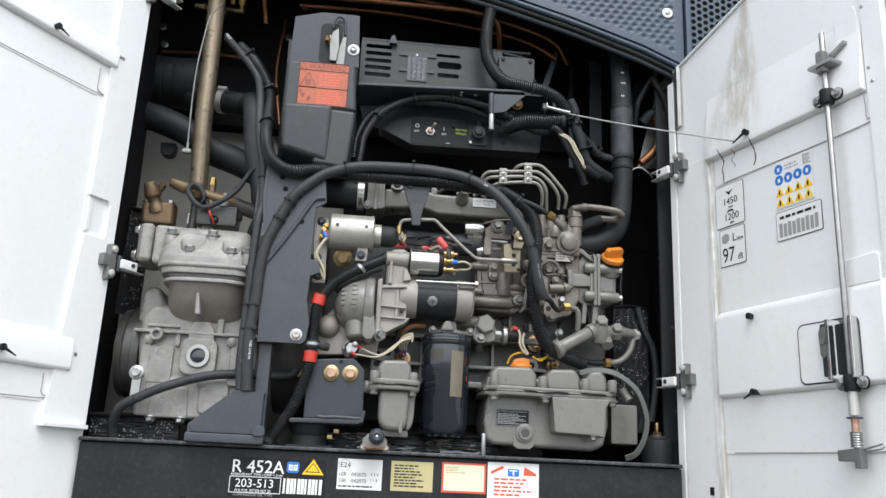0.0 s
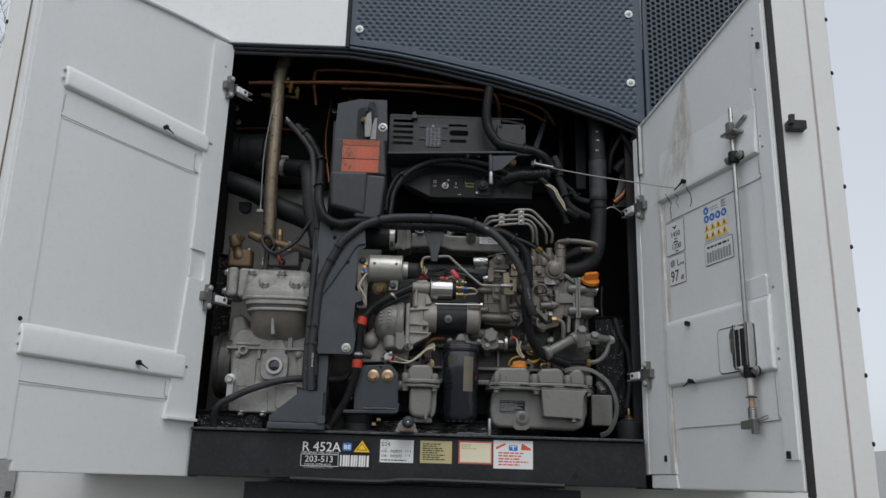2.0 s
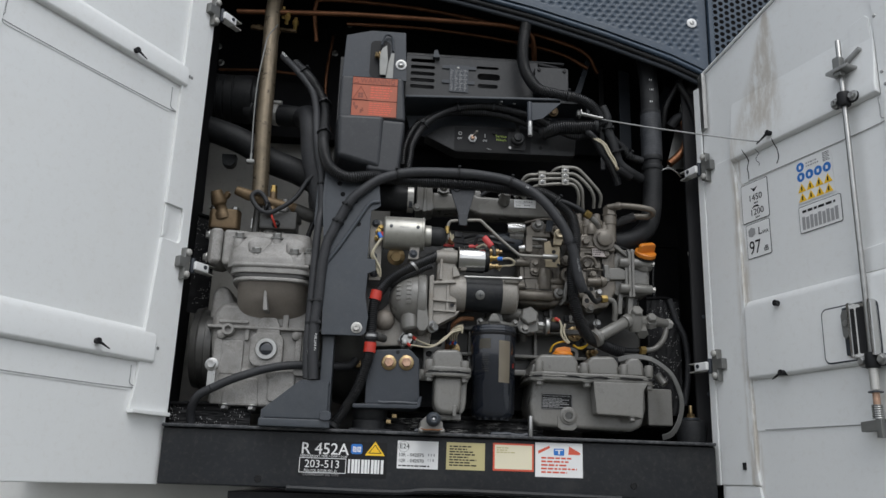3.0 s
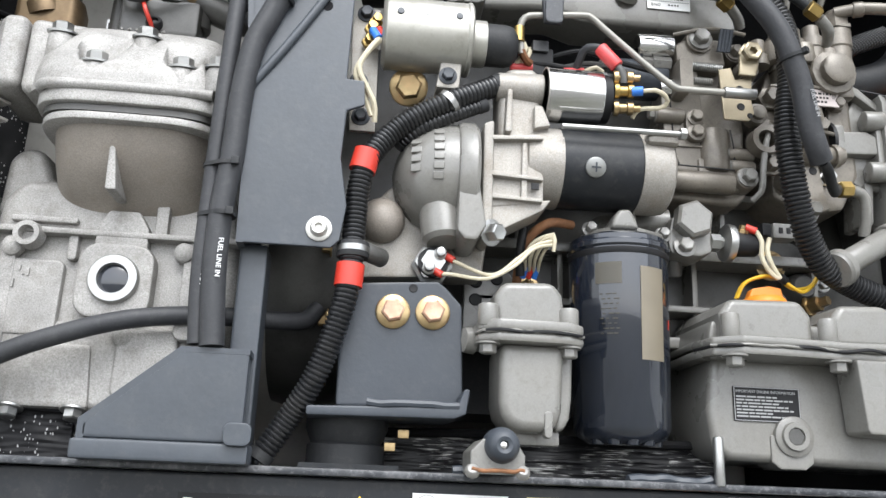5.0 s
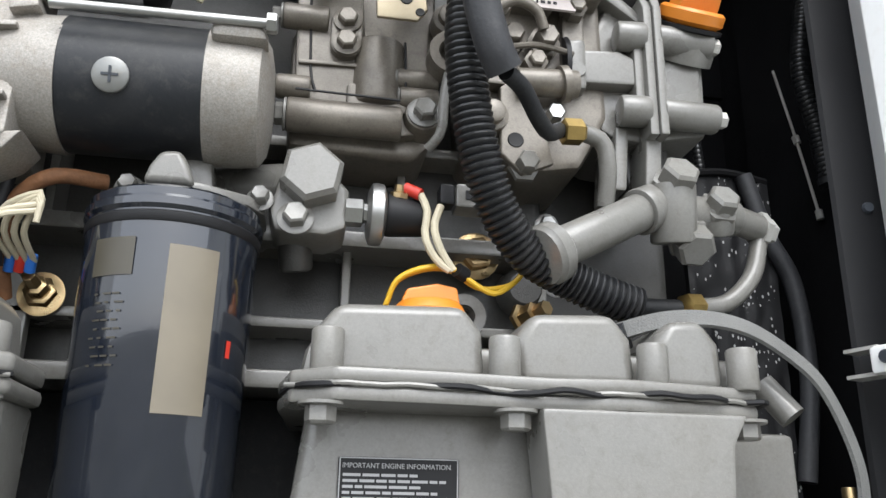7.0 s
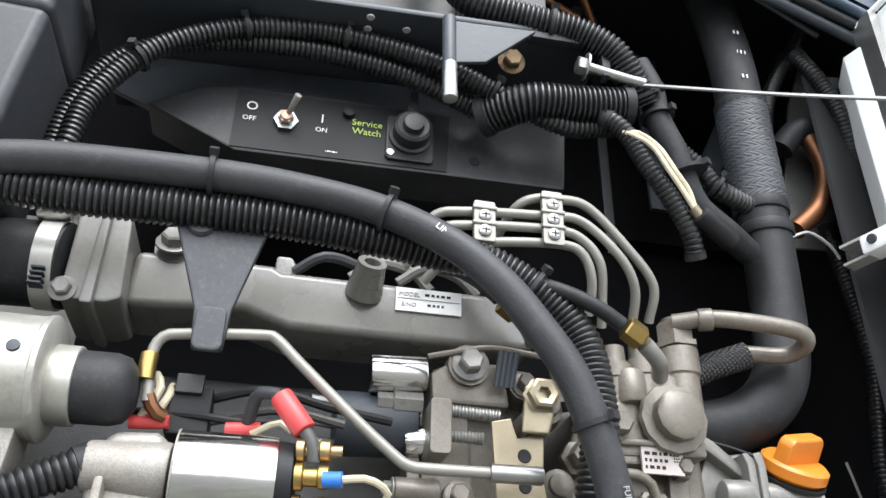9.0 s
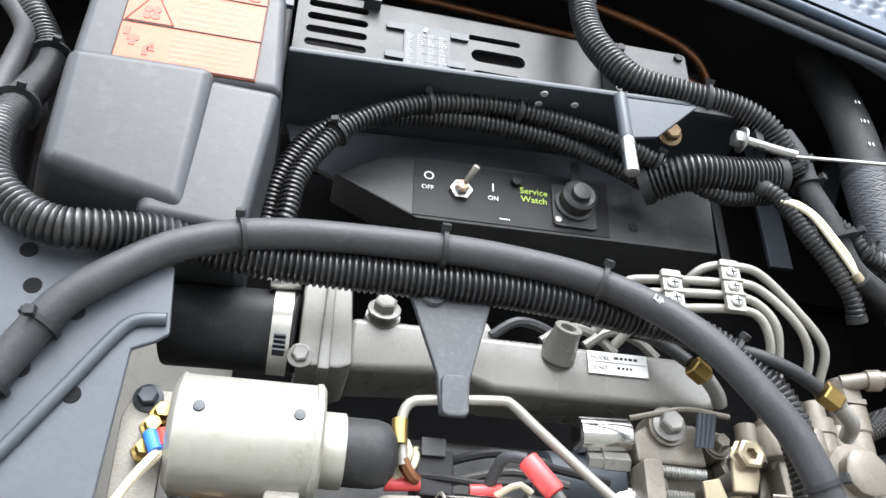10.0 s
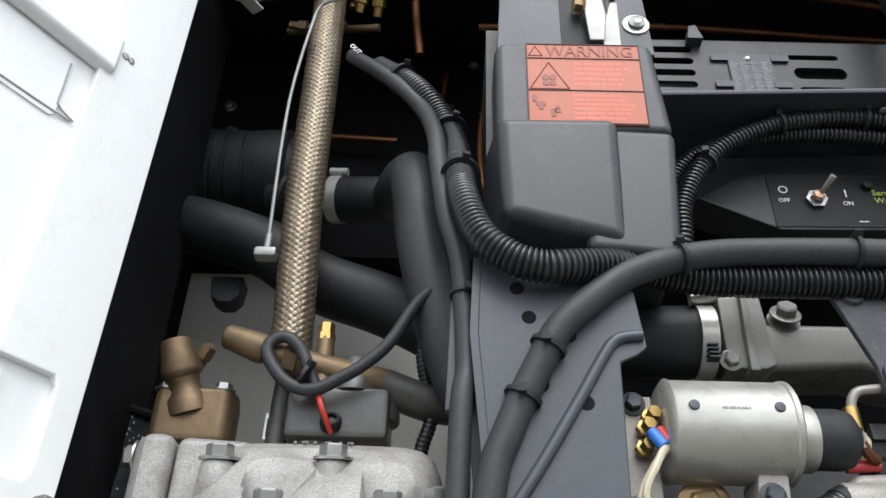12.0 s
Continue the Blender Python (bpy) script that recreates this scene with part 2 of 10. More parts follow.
def braid_material(name, c0, c1, metal, pitch):
    """Woven sleeve: two crossing bands of strands with real relief."""
    m = material(name, c0, 0.4, metal)
    nt, L = m.node_tree.nodes, m.node_tree.links
    b = nt["Principled BSDF"]
    tc = nt.new("ShaderNodeTexCoord")
    heights = []
    for slope in (1.0, -1.0):
        mp = nt.new("ShaderNodeMapping")
        mp.inputs["Rotation"].default_value = (0, radians(48 * slope), 0)
        L.new(tc.outputs["Object"], mp.inputs["Vector"])
        wv = nt.new("ShaderNodeTexWave")
        wv.inputs["Scale"].default_value, wv.inputs["Distortion"].default_value, wv.inputs["Detail"].default_value = pitch, 0.6, 1.0
        L.new(mp.outputs[0], wv.inputs["Vector"])
        heights.append(wv.outputs["Fac"])
    mul = nt.new("ShaderNodeMath")
    mul.operation = "MULTIPLY"
    L.new(heights[0], mul.inputs[0])
    L.new(heights[1], mul.inputs[1])
    ramp = nt.new("ShaderNodeValToRGB")
    ramp.color_ramp.elements[0].color, ramp.color_ramp.elements[1].color = (*c1, 1), (*c0, 1)
    ramp.color_ramp.elements[0].position, ramp.color_ramp.elements[1].position = 0.05, 0.4
    L.new(mul.outputs[0], ramp.inputs[0])
    L.new(ramp.outputs[0], b.inputs["Base Color"])
    bp = nt.new("ShaderNodeBump")
    bp.inputs["Strength"].default_value, bp.inputs["Distance"].default_value = 0.7, 0.002
    L.new(mul.outputs[0], bp.inputs["Height"])
    L.new(bp.outputs[0], b.inputs["Normal"])
    return m


M_MESHSLV = braid_material("black_nylon_braid", (0.07, 0.07, 0.073), (0.012, 0.012, 0.012), 0.0, 130)


def foil_material():
    """Black foil insulation with rows of small bright flecks, worn away in patches."""
    m = material("black_foil", (0.012, 0.012, 0.013), 0.5, 0.0, bump=0, spec=0.2)
    nt, L = m.node_tree.nodes, m.node_tree.links
    b = nt["Principled BSDF"]
    tc = nt.new("ShaderNodeTexCoord")
    mp = nt.new("ShaderNodeMapping")
    mp.inputs["Scale"].default_value = (1.0, 0.2, 0.55)
    L.new(tc.outputs["Object"], mp.inputs["Vector"])
    v = nt.new("ShaderNodeTexVoronoi")
    v.inputs["Scale"].default_value, v.inputs["Randomness"].default_value = 330, 0.75
    L.new(mp.outputs[0], v.inputs["Vector"])
    n = nt.new("ShaderNodeTexNoise")
    n.inputs["Scale"].default_value, n.inputs["Detail"].default_value = 32, 5
    L.new(tc.outputs["Object"], n.inputs["Vector"])
    lt = nt.new("ShaderNodeMath")
    lt.operation = "LESS_THAN"
    lt.inputs[1].default_value = 0.25
    L.new(v.outputs["Distance"], lt.inputs[0])
    gt = nt.new("ShaderNodeMath")
    gt.operation = "GREATER_THAN"
    gt.inputs[1].default_value = 0.50
    L.new(n.outputs["Fac"], gt.inputs[0])
    mu = nt.new("ShaderNodeMath")
    mu.operation = "MULTIPLY"
    L.new(lt.outputs[0], mu.inputs[0])
    L.new(gt.outputs[0], mu.inputs[1])
    mx = nt.new("ShaderNodeMixRGB")
    mx.inputs[1].default_value, mx.inputs[2].default_value = (0.012, 0.012, 0.013, 1), (0.34, 0.34, 0.335, 1)
    L.new(mu.outputs[0], mx.inputs[0])
    L.new(mx.outputs[0], b.inputs["Base Color"])
    bp = nt.new("ShaderNodeBump")
    bp.inputs["Strength"].default_value, bp.inputs["Distance"].default_value = 0.6, 0.003
    L.new(n.outputs["Fac"], bp.inputs["Height"])
    L.new(bp.outputs[0], b.inputs["Normal"])
    return m


M_FOIL = foil_material()


def streak_material():
    """Black backing crossed by thin bright level streaks that break off at random."""
    m = material("streaked_foil", (0.012, 0.012, 0.013), 0.4, 0.0, bump=0, spec=0.3)
    nt, L = m.node_tree.nodes, m.node_tree.links
    b = nt["Principled BSDF"]
    tc = nt.new("ShaderNodeTexCoord")
    masks = []
    for scale, size, edge in (((0.040, 0.3, 1.0), 950, 0.55), ((1.0, 0.5, 1.6), 24, 0.50)):
        mp = nt.new("ShaderNodeMapping")
        mp.inputs["Scale"].default_value = scale
        L.new(tc.outputs["Object"], mp.inputs["Vector"])
        n = nt.new("ShaderNodeTexNoise")
        n.inputs["Scale"].default_value, n.inputs["Detail"].default_value = size, 3
        L.new(mp.outputs[0], n.inputs["Vector"])
        mr = nt.new("ShaderNodeMapRange")
        mr.inputs["From Min"].default_value, mr.inputs["From Max"].default_value = edge, edge + 0.07
        L.new(n.outputs["Fac"], mr.inputs["Value"])
        masks.append(mr)
    mu = nt.new("ShaderNodeMath")
    mu.operation = "MULTIPLY"
    L.new(masks[0].outputs[0], mu.inputs[0])
    L.new(masks[1].outputs[0], mu.inputs[1])
    mx = nt.new("ShaderNodeMixRGB")
    mx.inputs[1].default_value, mx.inputs[2].default_value = (0.012, 0.012, 0.013, 1), (0.55, 0.54, 0.52, 1)
    L.new(mu.outputs[0], mx.inputs[0])
    L.new(mx.outputs[0], b.inputs["Base Color"])
    return m


M_STREAK = streak_material()


def stained_door_material():
    """White door paint with brown rain run-off fanning out below the top edge and grime along the hinge strip."""
    m = material("stained_door_paint", (0.80, 0.81, 0.80), 0.36, vary=0.025, scale=3, bump=0.03, fine=90, dirt=0.14, dirt_color=(0.45, 0.39, 0.30), dirt_scale=3.0)
    nt, L = m.node_tree.nodes, m.node_tree.links
    b = nt["Principled BSDF"]
    clean = b.inputs["Base Color"].links[0].from_socket
    tc, sep = nt.new("ShaderNodeTexCoord"), nt.new("ShaderNodeSeparateXYZ")
    L.new(tc.outputs["Object"], sep.inputs[0])

    def calc(op, a, c, d=None):
        n = nt.new("ShaderNodeMath")
        n.operation = op
        for i, v in enumerate((a, c, d)):
            if v is None:
                continue
            if isinstance(v, (int, float)):
                n.inputs[i].default_value = v
            else:
                L.new(v, n.inputs[i])
        return n.outputs[0]

    def ramp(v, lo, hi):
        n = nt.new("ShaderNodeMapRange")
        n.interpolation_type = "SMOOTHSTEP"
        n.inputs["From Min"].default_value, n.inputs["From Max"].default_value = lo, hi
        L.new(v, n.inputs["Value"])
        return n.outputs[0]

    def streaks(sx, sz, detail):
        mp, n = nt.new("ShaderNodeMapping"), nt.new("ShaderNodeTexNoise")
        mp.inputs["Scale"].default_value = (sx, 1, sz)
        n.inputs["Scale"].default_value, n.inputs["Detail"].default_value, n.inputs["Roughness"].default_value = 1.0, detail, 0.7
        L.new(tc.outputs["Object"], mp.inputs["Vector"])
        L.new(mp.outputs[0], n.inputs["Vector"])
        return n.outputs["Fac"]

    x, z = sep.outputs["X"], sep.outputs["Z"]
    width = calc("MAXIMUM", calc("MULTIPLY_ADD", calc("SUBTRACT", 2.60, z), 0.34, 0.016), 0.004)
    off = calc("ABSOLUTE", calc("ADD", calc("SUBTRACT", x, 0.195), calc("MULTIPLY", calc("SUBTRACT", 2.60, z), 0.16)), 0)
    fan = calc("MULTIPLY", ramp(calc("DIVIDE", off, width), 1.0, 0.35), ramp(z, 2.32, 2.40))
    fan = calc("MULTIPLY", fan, ramp(streaks(55, 16, 7.0), 0.33, 0.60))
    edge = calc("MULTIPLY", ramp(calc("ABSOLUTE", calc("SUBTRACT", x, 0.088), 0), 0.022, 0.004), ramp(streaks(90, 9, 6.0), 0.40, 0.60))
    edge = calc("MULTIPLY", edge, ramp(z, 2.42, 2.30))
    mx = nt.new("ShaderNodeMixRGB")
    mx.inputs[2].default_value = (0.34, 0.265, 0.175, 1)
    L.new(calc("MINIMUM", calc("ADD", calc("MULTIPLY", fan, 0.52), calc("MULTIPLY", edge, 0.5)), 0.85), mx.inputs[0])
    L.new(clean, mx.inputs[1])
    L.new(mx.outputs[0], b.inputs["Base Color"])
    return m


M_DOORST = stained_door_material()


# ---- building helpers ----
def finish(bm, smooth=38):
    bmesh.ops.recalc_face_normals(bm, faces=bm.faces)
    for f in bm.faces:
        f.smooth = True
    for e in bm.edges:
        if len(e.link_faces) == 2 and e.calc_face_angle(0) > radians(smooth):
            e.smooth = False


def part(name, bm, mat, parent=None, label="", bevel=0.0, m=None, seg=2):
    """Links a bmesh as one mesh object under a thing or a part."""
    bmesh.ops.recalc_face_normals(bm, faces=bm.faces)
    if bevel > 0:
        es = [e for e in bm.edges if len(e.link_faces) == 2 and e.calc_face_angle(0) > radians(40)]
        bmesh.ops.bevel(bm, geom=es, offset=bevel, segments=seg, affect="EDGES", profile=0.5, clamp_overlap=True)
    finish(bm)
    me = bpy.data.meshes.new(name)
    bm.to_mesh(me)
    bm.free()
    me.materials.append(mat)
    ob = new(name, me)
    if bevel > 0:
        ob.modifiers.new("weighted_normal", "WEIGHTED_NORMAL").keep_sharp = True
    if parent is not None:
        ob.parent = parent
    if m is not None:
        ob.matrix_basis = m
    if label:
        ob["label"] = label
    return ob


def thing(name, label, category, at=(0, 0, 0), group="", kind="", m=None):
    ob = new(name)
    ob.empty_display_size = 0.02
    ob.matrix_basis = m if m is not None else Matrix.Translation(at)
    return tagged(ob, label, category, group, kind)


def B():
    return bmesh.new()


def box(x0, x1, y0, y1, z0, z1, bm=None):
    bm = bm or B()
    r = bmesh.ops.create_cube(bm, size=1)
    for v in r["verts"]:
        v.co = ((x0 + x1) / 2 + v.co.x * (x1 - x0), (y0 + y1) / 2 + v.co.y * (y1 - y0), (z0 + z1) / 2 + v.co.z * (z1 - z0))
    return bm


def prism(pts, y0, y1, bm=None):
    """A plate: the outline (x, z) between two depths."""
    bm = bm or B()
    a = [bm.verts.new((x, y0, z)) for x, z in pts]
    b = [bm.verts.new((x, y1, z)) for x, z in pts]
    n = len(pts)
    bm.faces.new(a)
    bm.faces.new(list(reversed(b)))
    for i in range(n):
        bm.faces.new((a[i], b[i], b[(i + 1) % n], a[(i + 1) % n]))
    return bm


def prism_z(pts, z0, z1, bm=None):
    """A block: the plan outline (x, y) between two heights."""
    bm = bm or B()
    a = [bm.verts.new((x, y, z0)) for x, y in pts]
    b = [bm.verts.new((x, y, z1)) for x, y in pts]
    n = len(pts)
    bm.faces.new(a)
    bm.faces.new(list(reversed(b)))
    for i in range(n):
        bm.faces.new((a[i], b[i], b[(i + 1) % n], a[(i + 1) % n]))
    return bm


def basis(axis):
    w = Vector(axis).normalized()
    u = w.cross(Vector((0, 0, 1)) if abs(w.z) < 0.9 else Vector((0, 1, 0))).normalized()
    return u, w.cross(u), w


def lathe(p, axis, profile, n=28, bm=None, turn=0.0):
    """Turned form: profile of (distance along axis, radius)."""
    bm = bm or B()
    u, v, w = basis(axis)
    p = Vector(p)
    rings = []
    for d, r in profile:
        if r < 1e-6:
            rings.append([bm.verts.new(p + w * d)])
        else:
            rings.append([bm.verts.new(p + w * d + (u * math.cos(turn + 2 * math.pi * i / n) + v * math.sin(turn + 2 * math.pi * i / n)) * r) for i in range(n)])
    for a, b in zip(rings, rings[1:]):
        if len(a) == 1 and len(b) == 1:
            continue
        for i in range(n):
            j = (i + 1) % n
            if len(a) == 1:
                bm.faces.new((a[0], b[i], b[j]))
            elif len(b) == 1:
                bm.faces.new((a[i], b[0], a[j]))
            else:
                bm.faces.new((a[i], b[i], b[j], a[j]))
    for ring in (rings[0], rings[-1]):
        if len(ring) > 1:
            bm.faces.new(ring)
    return bm


def rod(p0, p1, r, r1=None, n=20, edge=0.0, bm=None):
    p0, p1 = Vector(p0), Vector(p1)
    L = (p1 - p0).length
    r1 = r if r1 is None else r1
    e = edge
    prof = [(0, r), (L, r1)] if e <= 0 else [(0, r - e), (e * 0.3, r - e * 0.3), (e, r), (L - e, r1), (L - e * 0.3, r1 - e * 0.3), (L, r1 - e)]
    return lathe(p0, p1 - p0, prof, n, bm)


def spline(pts, step=0.006):
    """Even points along a smooth curve through pts."""
    P = [Vector(p) for p in pts]
    P = [2 * P[0] - P[1]] + P + [2 * P[-1] - P[-2]]
    raw = []
    for i in range(1, len(P) - 2):
        a, b, c, d = P[i - 1:i + 3]
        k = max(2, int((c - b).length / 0.002))
        for j in range(k):
            t = j / k
            raw.append(0.5 * (2 * b + (c - a) * t + (2 * a - 5 * b + 4 * c - d) * t * t + (3 * b - 3 * c + d - a) * t ** 3))
    raw.append(P[-2])
    out, acc = [raw[0]], 0.0
    for a, b in zip(raw, raw[1:]):
        seg = (b - a).length
        while acc + seg >= step:
            k = (step - acc) / seg
            a = a + (b - a) * k
            seg = (b - a).length
            out.append(a.copy())
            acc = 0.0
        acc += seg
    if (out[-1] - raw[-1]).length > step * 0.3:
        out.append(raw[-1])
    return out


def sweep(path, radii, n=12, bm=None):
    """A round section carried along a path; one radius for each point."""
    bm = bm or B()
    t = (path[1] - path[0]).normalized()
    u = t.cross(Vector((0, 1, 0)))
    u = u.normalized() if u.length > 0.1 else t.cross(Vector((0, 0, 1))).normalized()
    rings = []
    for i, p in enumerate(path):
        t = (path[min(i + 1, len(path) - 1)] - path[max(i - 1, 0)]).normalized()
        u = (u - t * u.dot(t)).normalized()
        v = t.cross(u)
        r = radii[i] if not isinstance(radii, (int, float)) else radii
        rings.append([bm.verts.new(p + (u * math.cos(2 * math.pi * k / n) + v * math.sin(2 * math.pi * k / n)) * r) for k in range(n)])
    for a, b in zip(rings, rings[1:]):
        for k in range(n):
            bm.faces.new((a[k], a[(k + 1) % n], b[(k + 1) % n], b[k]))
    bm.faces.new(rings[0])
    bm.faces.new(rings[-1])
    return bm


def tube(pts, r, n=12, step=0.006, bm=None):
    return sweep(spline(pts, step), r, n, bm)


def braid(pts, r, n, pitch, half, thick):
    """Woven strands round a path: n flat strands each way, passing over and under one another."""
    bm = B()
    path = spline(pts, 0.0022)
    u = (path[1] - path[0]).cross(Vector((0, 1, 0))).normalized()
    frames, s = [], 0.0
    for i, p in enumerate(path):
        t = (path[min(i + 1, len(path) - 1)] - path[max(i - 1, 0)]).normalized()
        u = (u - t * u.dot(t)).normalized()
        frames.append((p, t, u, t.cross(u), s))
        s += 0.0022
    k = 2 * math.pi / pitch
    for way in (1, -1):
        for j in range(n):
            last = None
            for p, t, u, v, s in frames:
                a = 2 * math.pi * j / n + way * k * s
                out = u * math.cos(a) + v * math.sin(a)
                side = ((-u * math.sin(a) + v * math.cos(a)) * way * k * r + t).normalized()
                wide = side.cross(out).normalized()
                c = p + out * (r + way * thick * math.cos(n * k * s))
                four = [bm.verts.new(c + wide * half - out * thick * 0.4), bm.verts.new(c + wide * half * 0.5 + out * thick * 0.7), bm.verts.new(c - wide * half * 0.5 + out * thick * 0.7), bm.verts.new(c - wide * half - out * thick * 0.4)]
                if last:
                    for q in range(3):
                        bm.faces.new((last[q], last[q + 1], four[q + 1], four[q]))
                last = four
    return bm


def conduit(pts, r, pitch=0.0042, n=14, bm=None):
    """Corrugated conduit: rounded rings with grooves between."""
    path = spline(pts, pitch / 4)
    cyc = (1.0, 1.0, 0.93, 0.83)
    return sweep(path, [r * cyc[i % 4] for i in range(len(path))], n, bm)


def bolt(p, axis, r, h, bm=None, washer=True, socket=False, turn=0.2):
    """Hexagon bolt head standing off p along axis, with its washer."""
    bm = bm or B()
    a = Vector(axis).normalized()
    p = Vector(p)
    if washer:
        lathe(p, a, [(0, r * 1.45), (r * 0.2, r * 1.45), (r * 0.26, r * 1.3)], 20, bm)
    lathe(p + a * (r * 0.2 if washer else 0), a, [(0, r), (h * 0.85, r), (h, r * 0.82), (h * 0.96, r * 0.4)] if not socket else [(0, r), (h * 0.9, r), (h, r * 0.9), (h, r * 0.55), (h * 0.4, r * 0.5)], 6 if not socket else 18, bm, turn)
    return bm


def ring(path, i, r, width, bm=None):
    """A short sleeve round a swept path at point i."""
    k = max(1, int(width / 2 / max(1e-5, (path[1] - path[0]).length)))
    return sweep(path[max(0, i - k):i + k + 1], r, 16, bm)


def cable_tie(p, along, r, parent, knob=(0.3, -1.0, 0.9), mat=None):
    """A nylon tie round a cable at p: strap and square head."""
    bm = B()
    a = Vector(along).normalized()
    lathe(Vector(p) - a * 0.0016, a, [(0, r * 0.98), (0, r + 0.0006), (0.0032, r + 0.0006), (0.0032, r * 0.98)], 20, bm)
    k = Vector(knob)
    k = (k - a * k.dot(a)).normalized()
    c = Vector(p) + k * (r + 0.0022)
    m = Matrix.Translation(c) @ k.to_track_quat("Z", "Y").to_matrix().to_4x4()
    h = bmesh.ops.create_cube(bm, size=1)
    for v in h["verts"]:
        v.co = m @ Vector((v.co.x * 0.0056, v.co.y * 0.0054, v.co.z * 0.0046))
    return part("cable_tie", bm, mat or M_RUBBER, parent)


def lettering(body, size, m, mat, parent, name="lettering", depth=0.0003, align="LEFT", stretch=1.0):
    """Words in the built-in font, lying in the x-z plane of m and facing -y."""
    cu = bpy.data.curves.new(name, "FONT")
    cu.body, cu.size, cu.extrude, cu.align_x = body, size, depth, align
    cu.resolution_u = 3
    tmp = bpy.data.objects.new(name, cu)
    scene.collection.objects.link(tmp)
    me = bpy.data.meshes.new_from_object(tmp.evaluated_get(bpy.context.evaluated_depsgraph_get()))
    bpy.data.objects.remove(tmp)
    bpy.data.curves.remove(cu)
    me.transform(m @ pose(0, 0, 0, 90, 0, 0) @ Matrix.Diagonal((stretch, 1, 1, 1)))
    me.materials.clear()
    me.materials.append(mat)
    ob = new(name, me)
    ob.parent = parent
    return ob


def plates(rects, y0, y1, bm=None):
    """Thin rectangles (x0, x1, z0, z1) as one relief, such as printed bars."""
    bm = bm or B()
    for x0, x1, z0, z1 in rects:
        box(x0, x1, y0, y1, z0, z1, bm)
    return bm


def text_bars(x0, x1, z0, z1, rows, y, seed=1, fill=0.8, bm=None):
    """Rows of short bars in place of writing too small to read."""
    rnd = random.Random(seed)
    bm = bm or B()
    h = (z1 - z0) / rows
    for i in range(rows):
        x, zz = x0, z1 - (i + 0.5) * h
        end = x0 + (x1 - x0) * rnd.uniform(fill, 1.0)
        while x < end - 0.001:
            w = min(rnd.uniform(0.06, 0.2) * (x1 - x0), end - x)
            box(x, x + w, y - 0.0002, y, zz - h * 0.24, zz + h * 0.24, bm)
            x += w + h * 0.35
    return bm


def rounded(x0, x1, z0, z1, r, k=5):
    """Outline of a rectangle with round corners."""
    out = []
    for cx, cz, a in ((x1 - r, z1 - r, 0), (x0 + r, z1 - r, 90), (x0 + r, z0 + r, 180), (x1 - r, z0 + r, 270)):
        out += [(cx + r * math.cos(radians(a + 90 * i / k)), cz + r * math.sin(radians(a + 90 * i / k))) for i in range(k + 1)]
    return out

# ---- the ground and the distance ----
M_GROUND = material("wet_gravel_yard", (0.10, 0.097, 0.09), 0.8, vary=0.35, scale=0.8, bump=0.5, fine=30, dirt=0.5, dirt_color=(0.10, 0.11, 0.05), dirt_scale=0.15)
M_BARK = material("grey_bark", (0.16, 0.14, 0.11), 0.85, vary=0.3, scale=9, bump=0.4, fine=60)
M_TWIG = material("bare_twigs", (0.11, 0.095, 0.08), 0.85, vary=0.3, scale=3, bump=0)
M_HEDGE = material("bare_hedge", (0.12, 0.10, 0.075), 0.9, vary=0.4, scale=0.7, bump=0.3, fine=8)
M_GRASS = material("winter_grass", (0.10, 0.115, 0.035), 0.85, vary=0.4, scale=1.5, bump=0.5, fine=40)

part("ground", box(-900, 900, -900, 900, -0.4, 0.0), M_GROUND)
tagged(bpy.data.objects["ground"], "grey gravel yard reaching to the horizon", "ground", kind="structure")


def verge():
    bm = B()
    rnd = random.Random(4)
    pts = [(-60 + i * 4.0, 15.5 + rnd.uniform(-0.6, 0.6)) for i in range(14)] + [(-8, 40), (-60, 44)]
    prism_z(pts, 0.0, 0.05, bm)
    tagged(part("grass_verge", bm, M_GRASS), "rough strip of winter grass beyond the yard", "grass", kind="structure")


verge()


def bare_tree(x, y, height, seed, girth=0.16):
    """A leafless tree: tapered trunk, ascending limbs and very many thin twigs."""
    rnd = random.Random(seed)
    t = thing("bare_tree", "leafless winter tree with many thin ascending twigs", "tree", (x, y, 0))
    wood, twigs = B(), B()

    def grow(p, d, length, r, depth):
        k = 5 if depth < 2 else 3
        path = [p.copy()]
        for i in range(k):
            d = (d + Vector((rnd.uniform(-1, 1), rnd.uniform(-1, 1), rnd.uniform(-0.2, 0.9))) * 0.13).normalized()
            path.append(path[-1] + d * length / k)
        sweep(path, [r * (1 - 0.62 * i / k) for i in range(k + 1)], 8 if depth < 2 else 4, wood if depth < 2 else twigs)
        if depth >= 4:
            return
        for i in range(1, k + 1):
            for _ in range(2 if depth < 2 else rnd.randint(1, 2)):
                a = rnd.uniform(0, 2 * math.pi)
                side = Vector((math.cos(a), math.sin(a), 0))
                nd = (d * rnd.uniform(0.6, 1.0) + side * rnd.uniform(0.28, 0.62) + Vector((0, 0, 0.42))).normalized()
                if depth == 0 and i < 2:
                    continue
                grow(path[i], nd, length * rnd.uniform(0.38, 0.6), max(0.004, r * (1 - 0.6 * i / k) * 0.5), depth + 1)

    grow(Vector((0, 0, 0)), Vector((0.05, 0, 1)), height * 0.62, girth, 0)
    part("trunk", wood, M_BARK, t)
    part("crown", twigs, M_TWIG, t, "thin bare twigs")


bare_tree(-7.5, 9.4, 9.0, 5, 0.15)
bare_tree(-10.6, 13.0, 8.0, 8, 0.13)
bare_tree(-18.5, 24.0, 9.0, 11, 0.14)


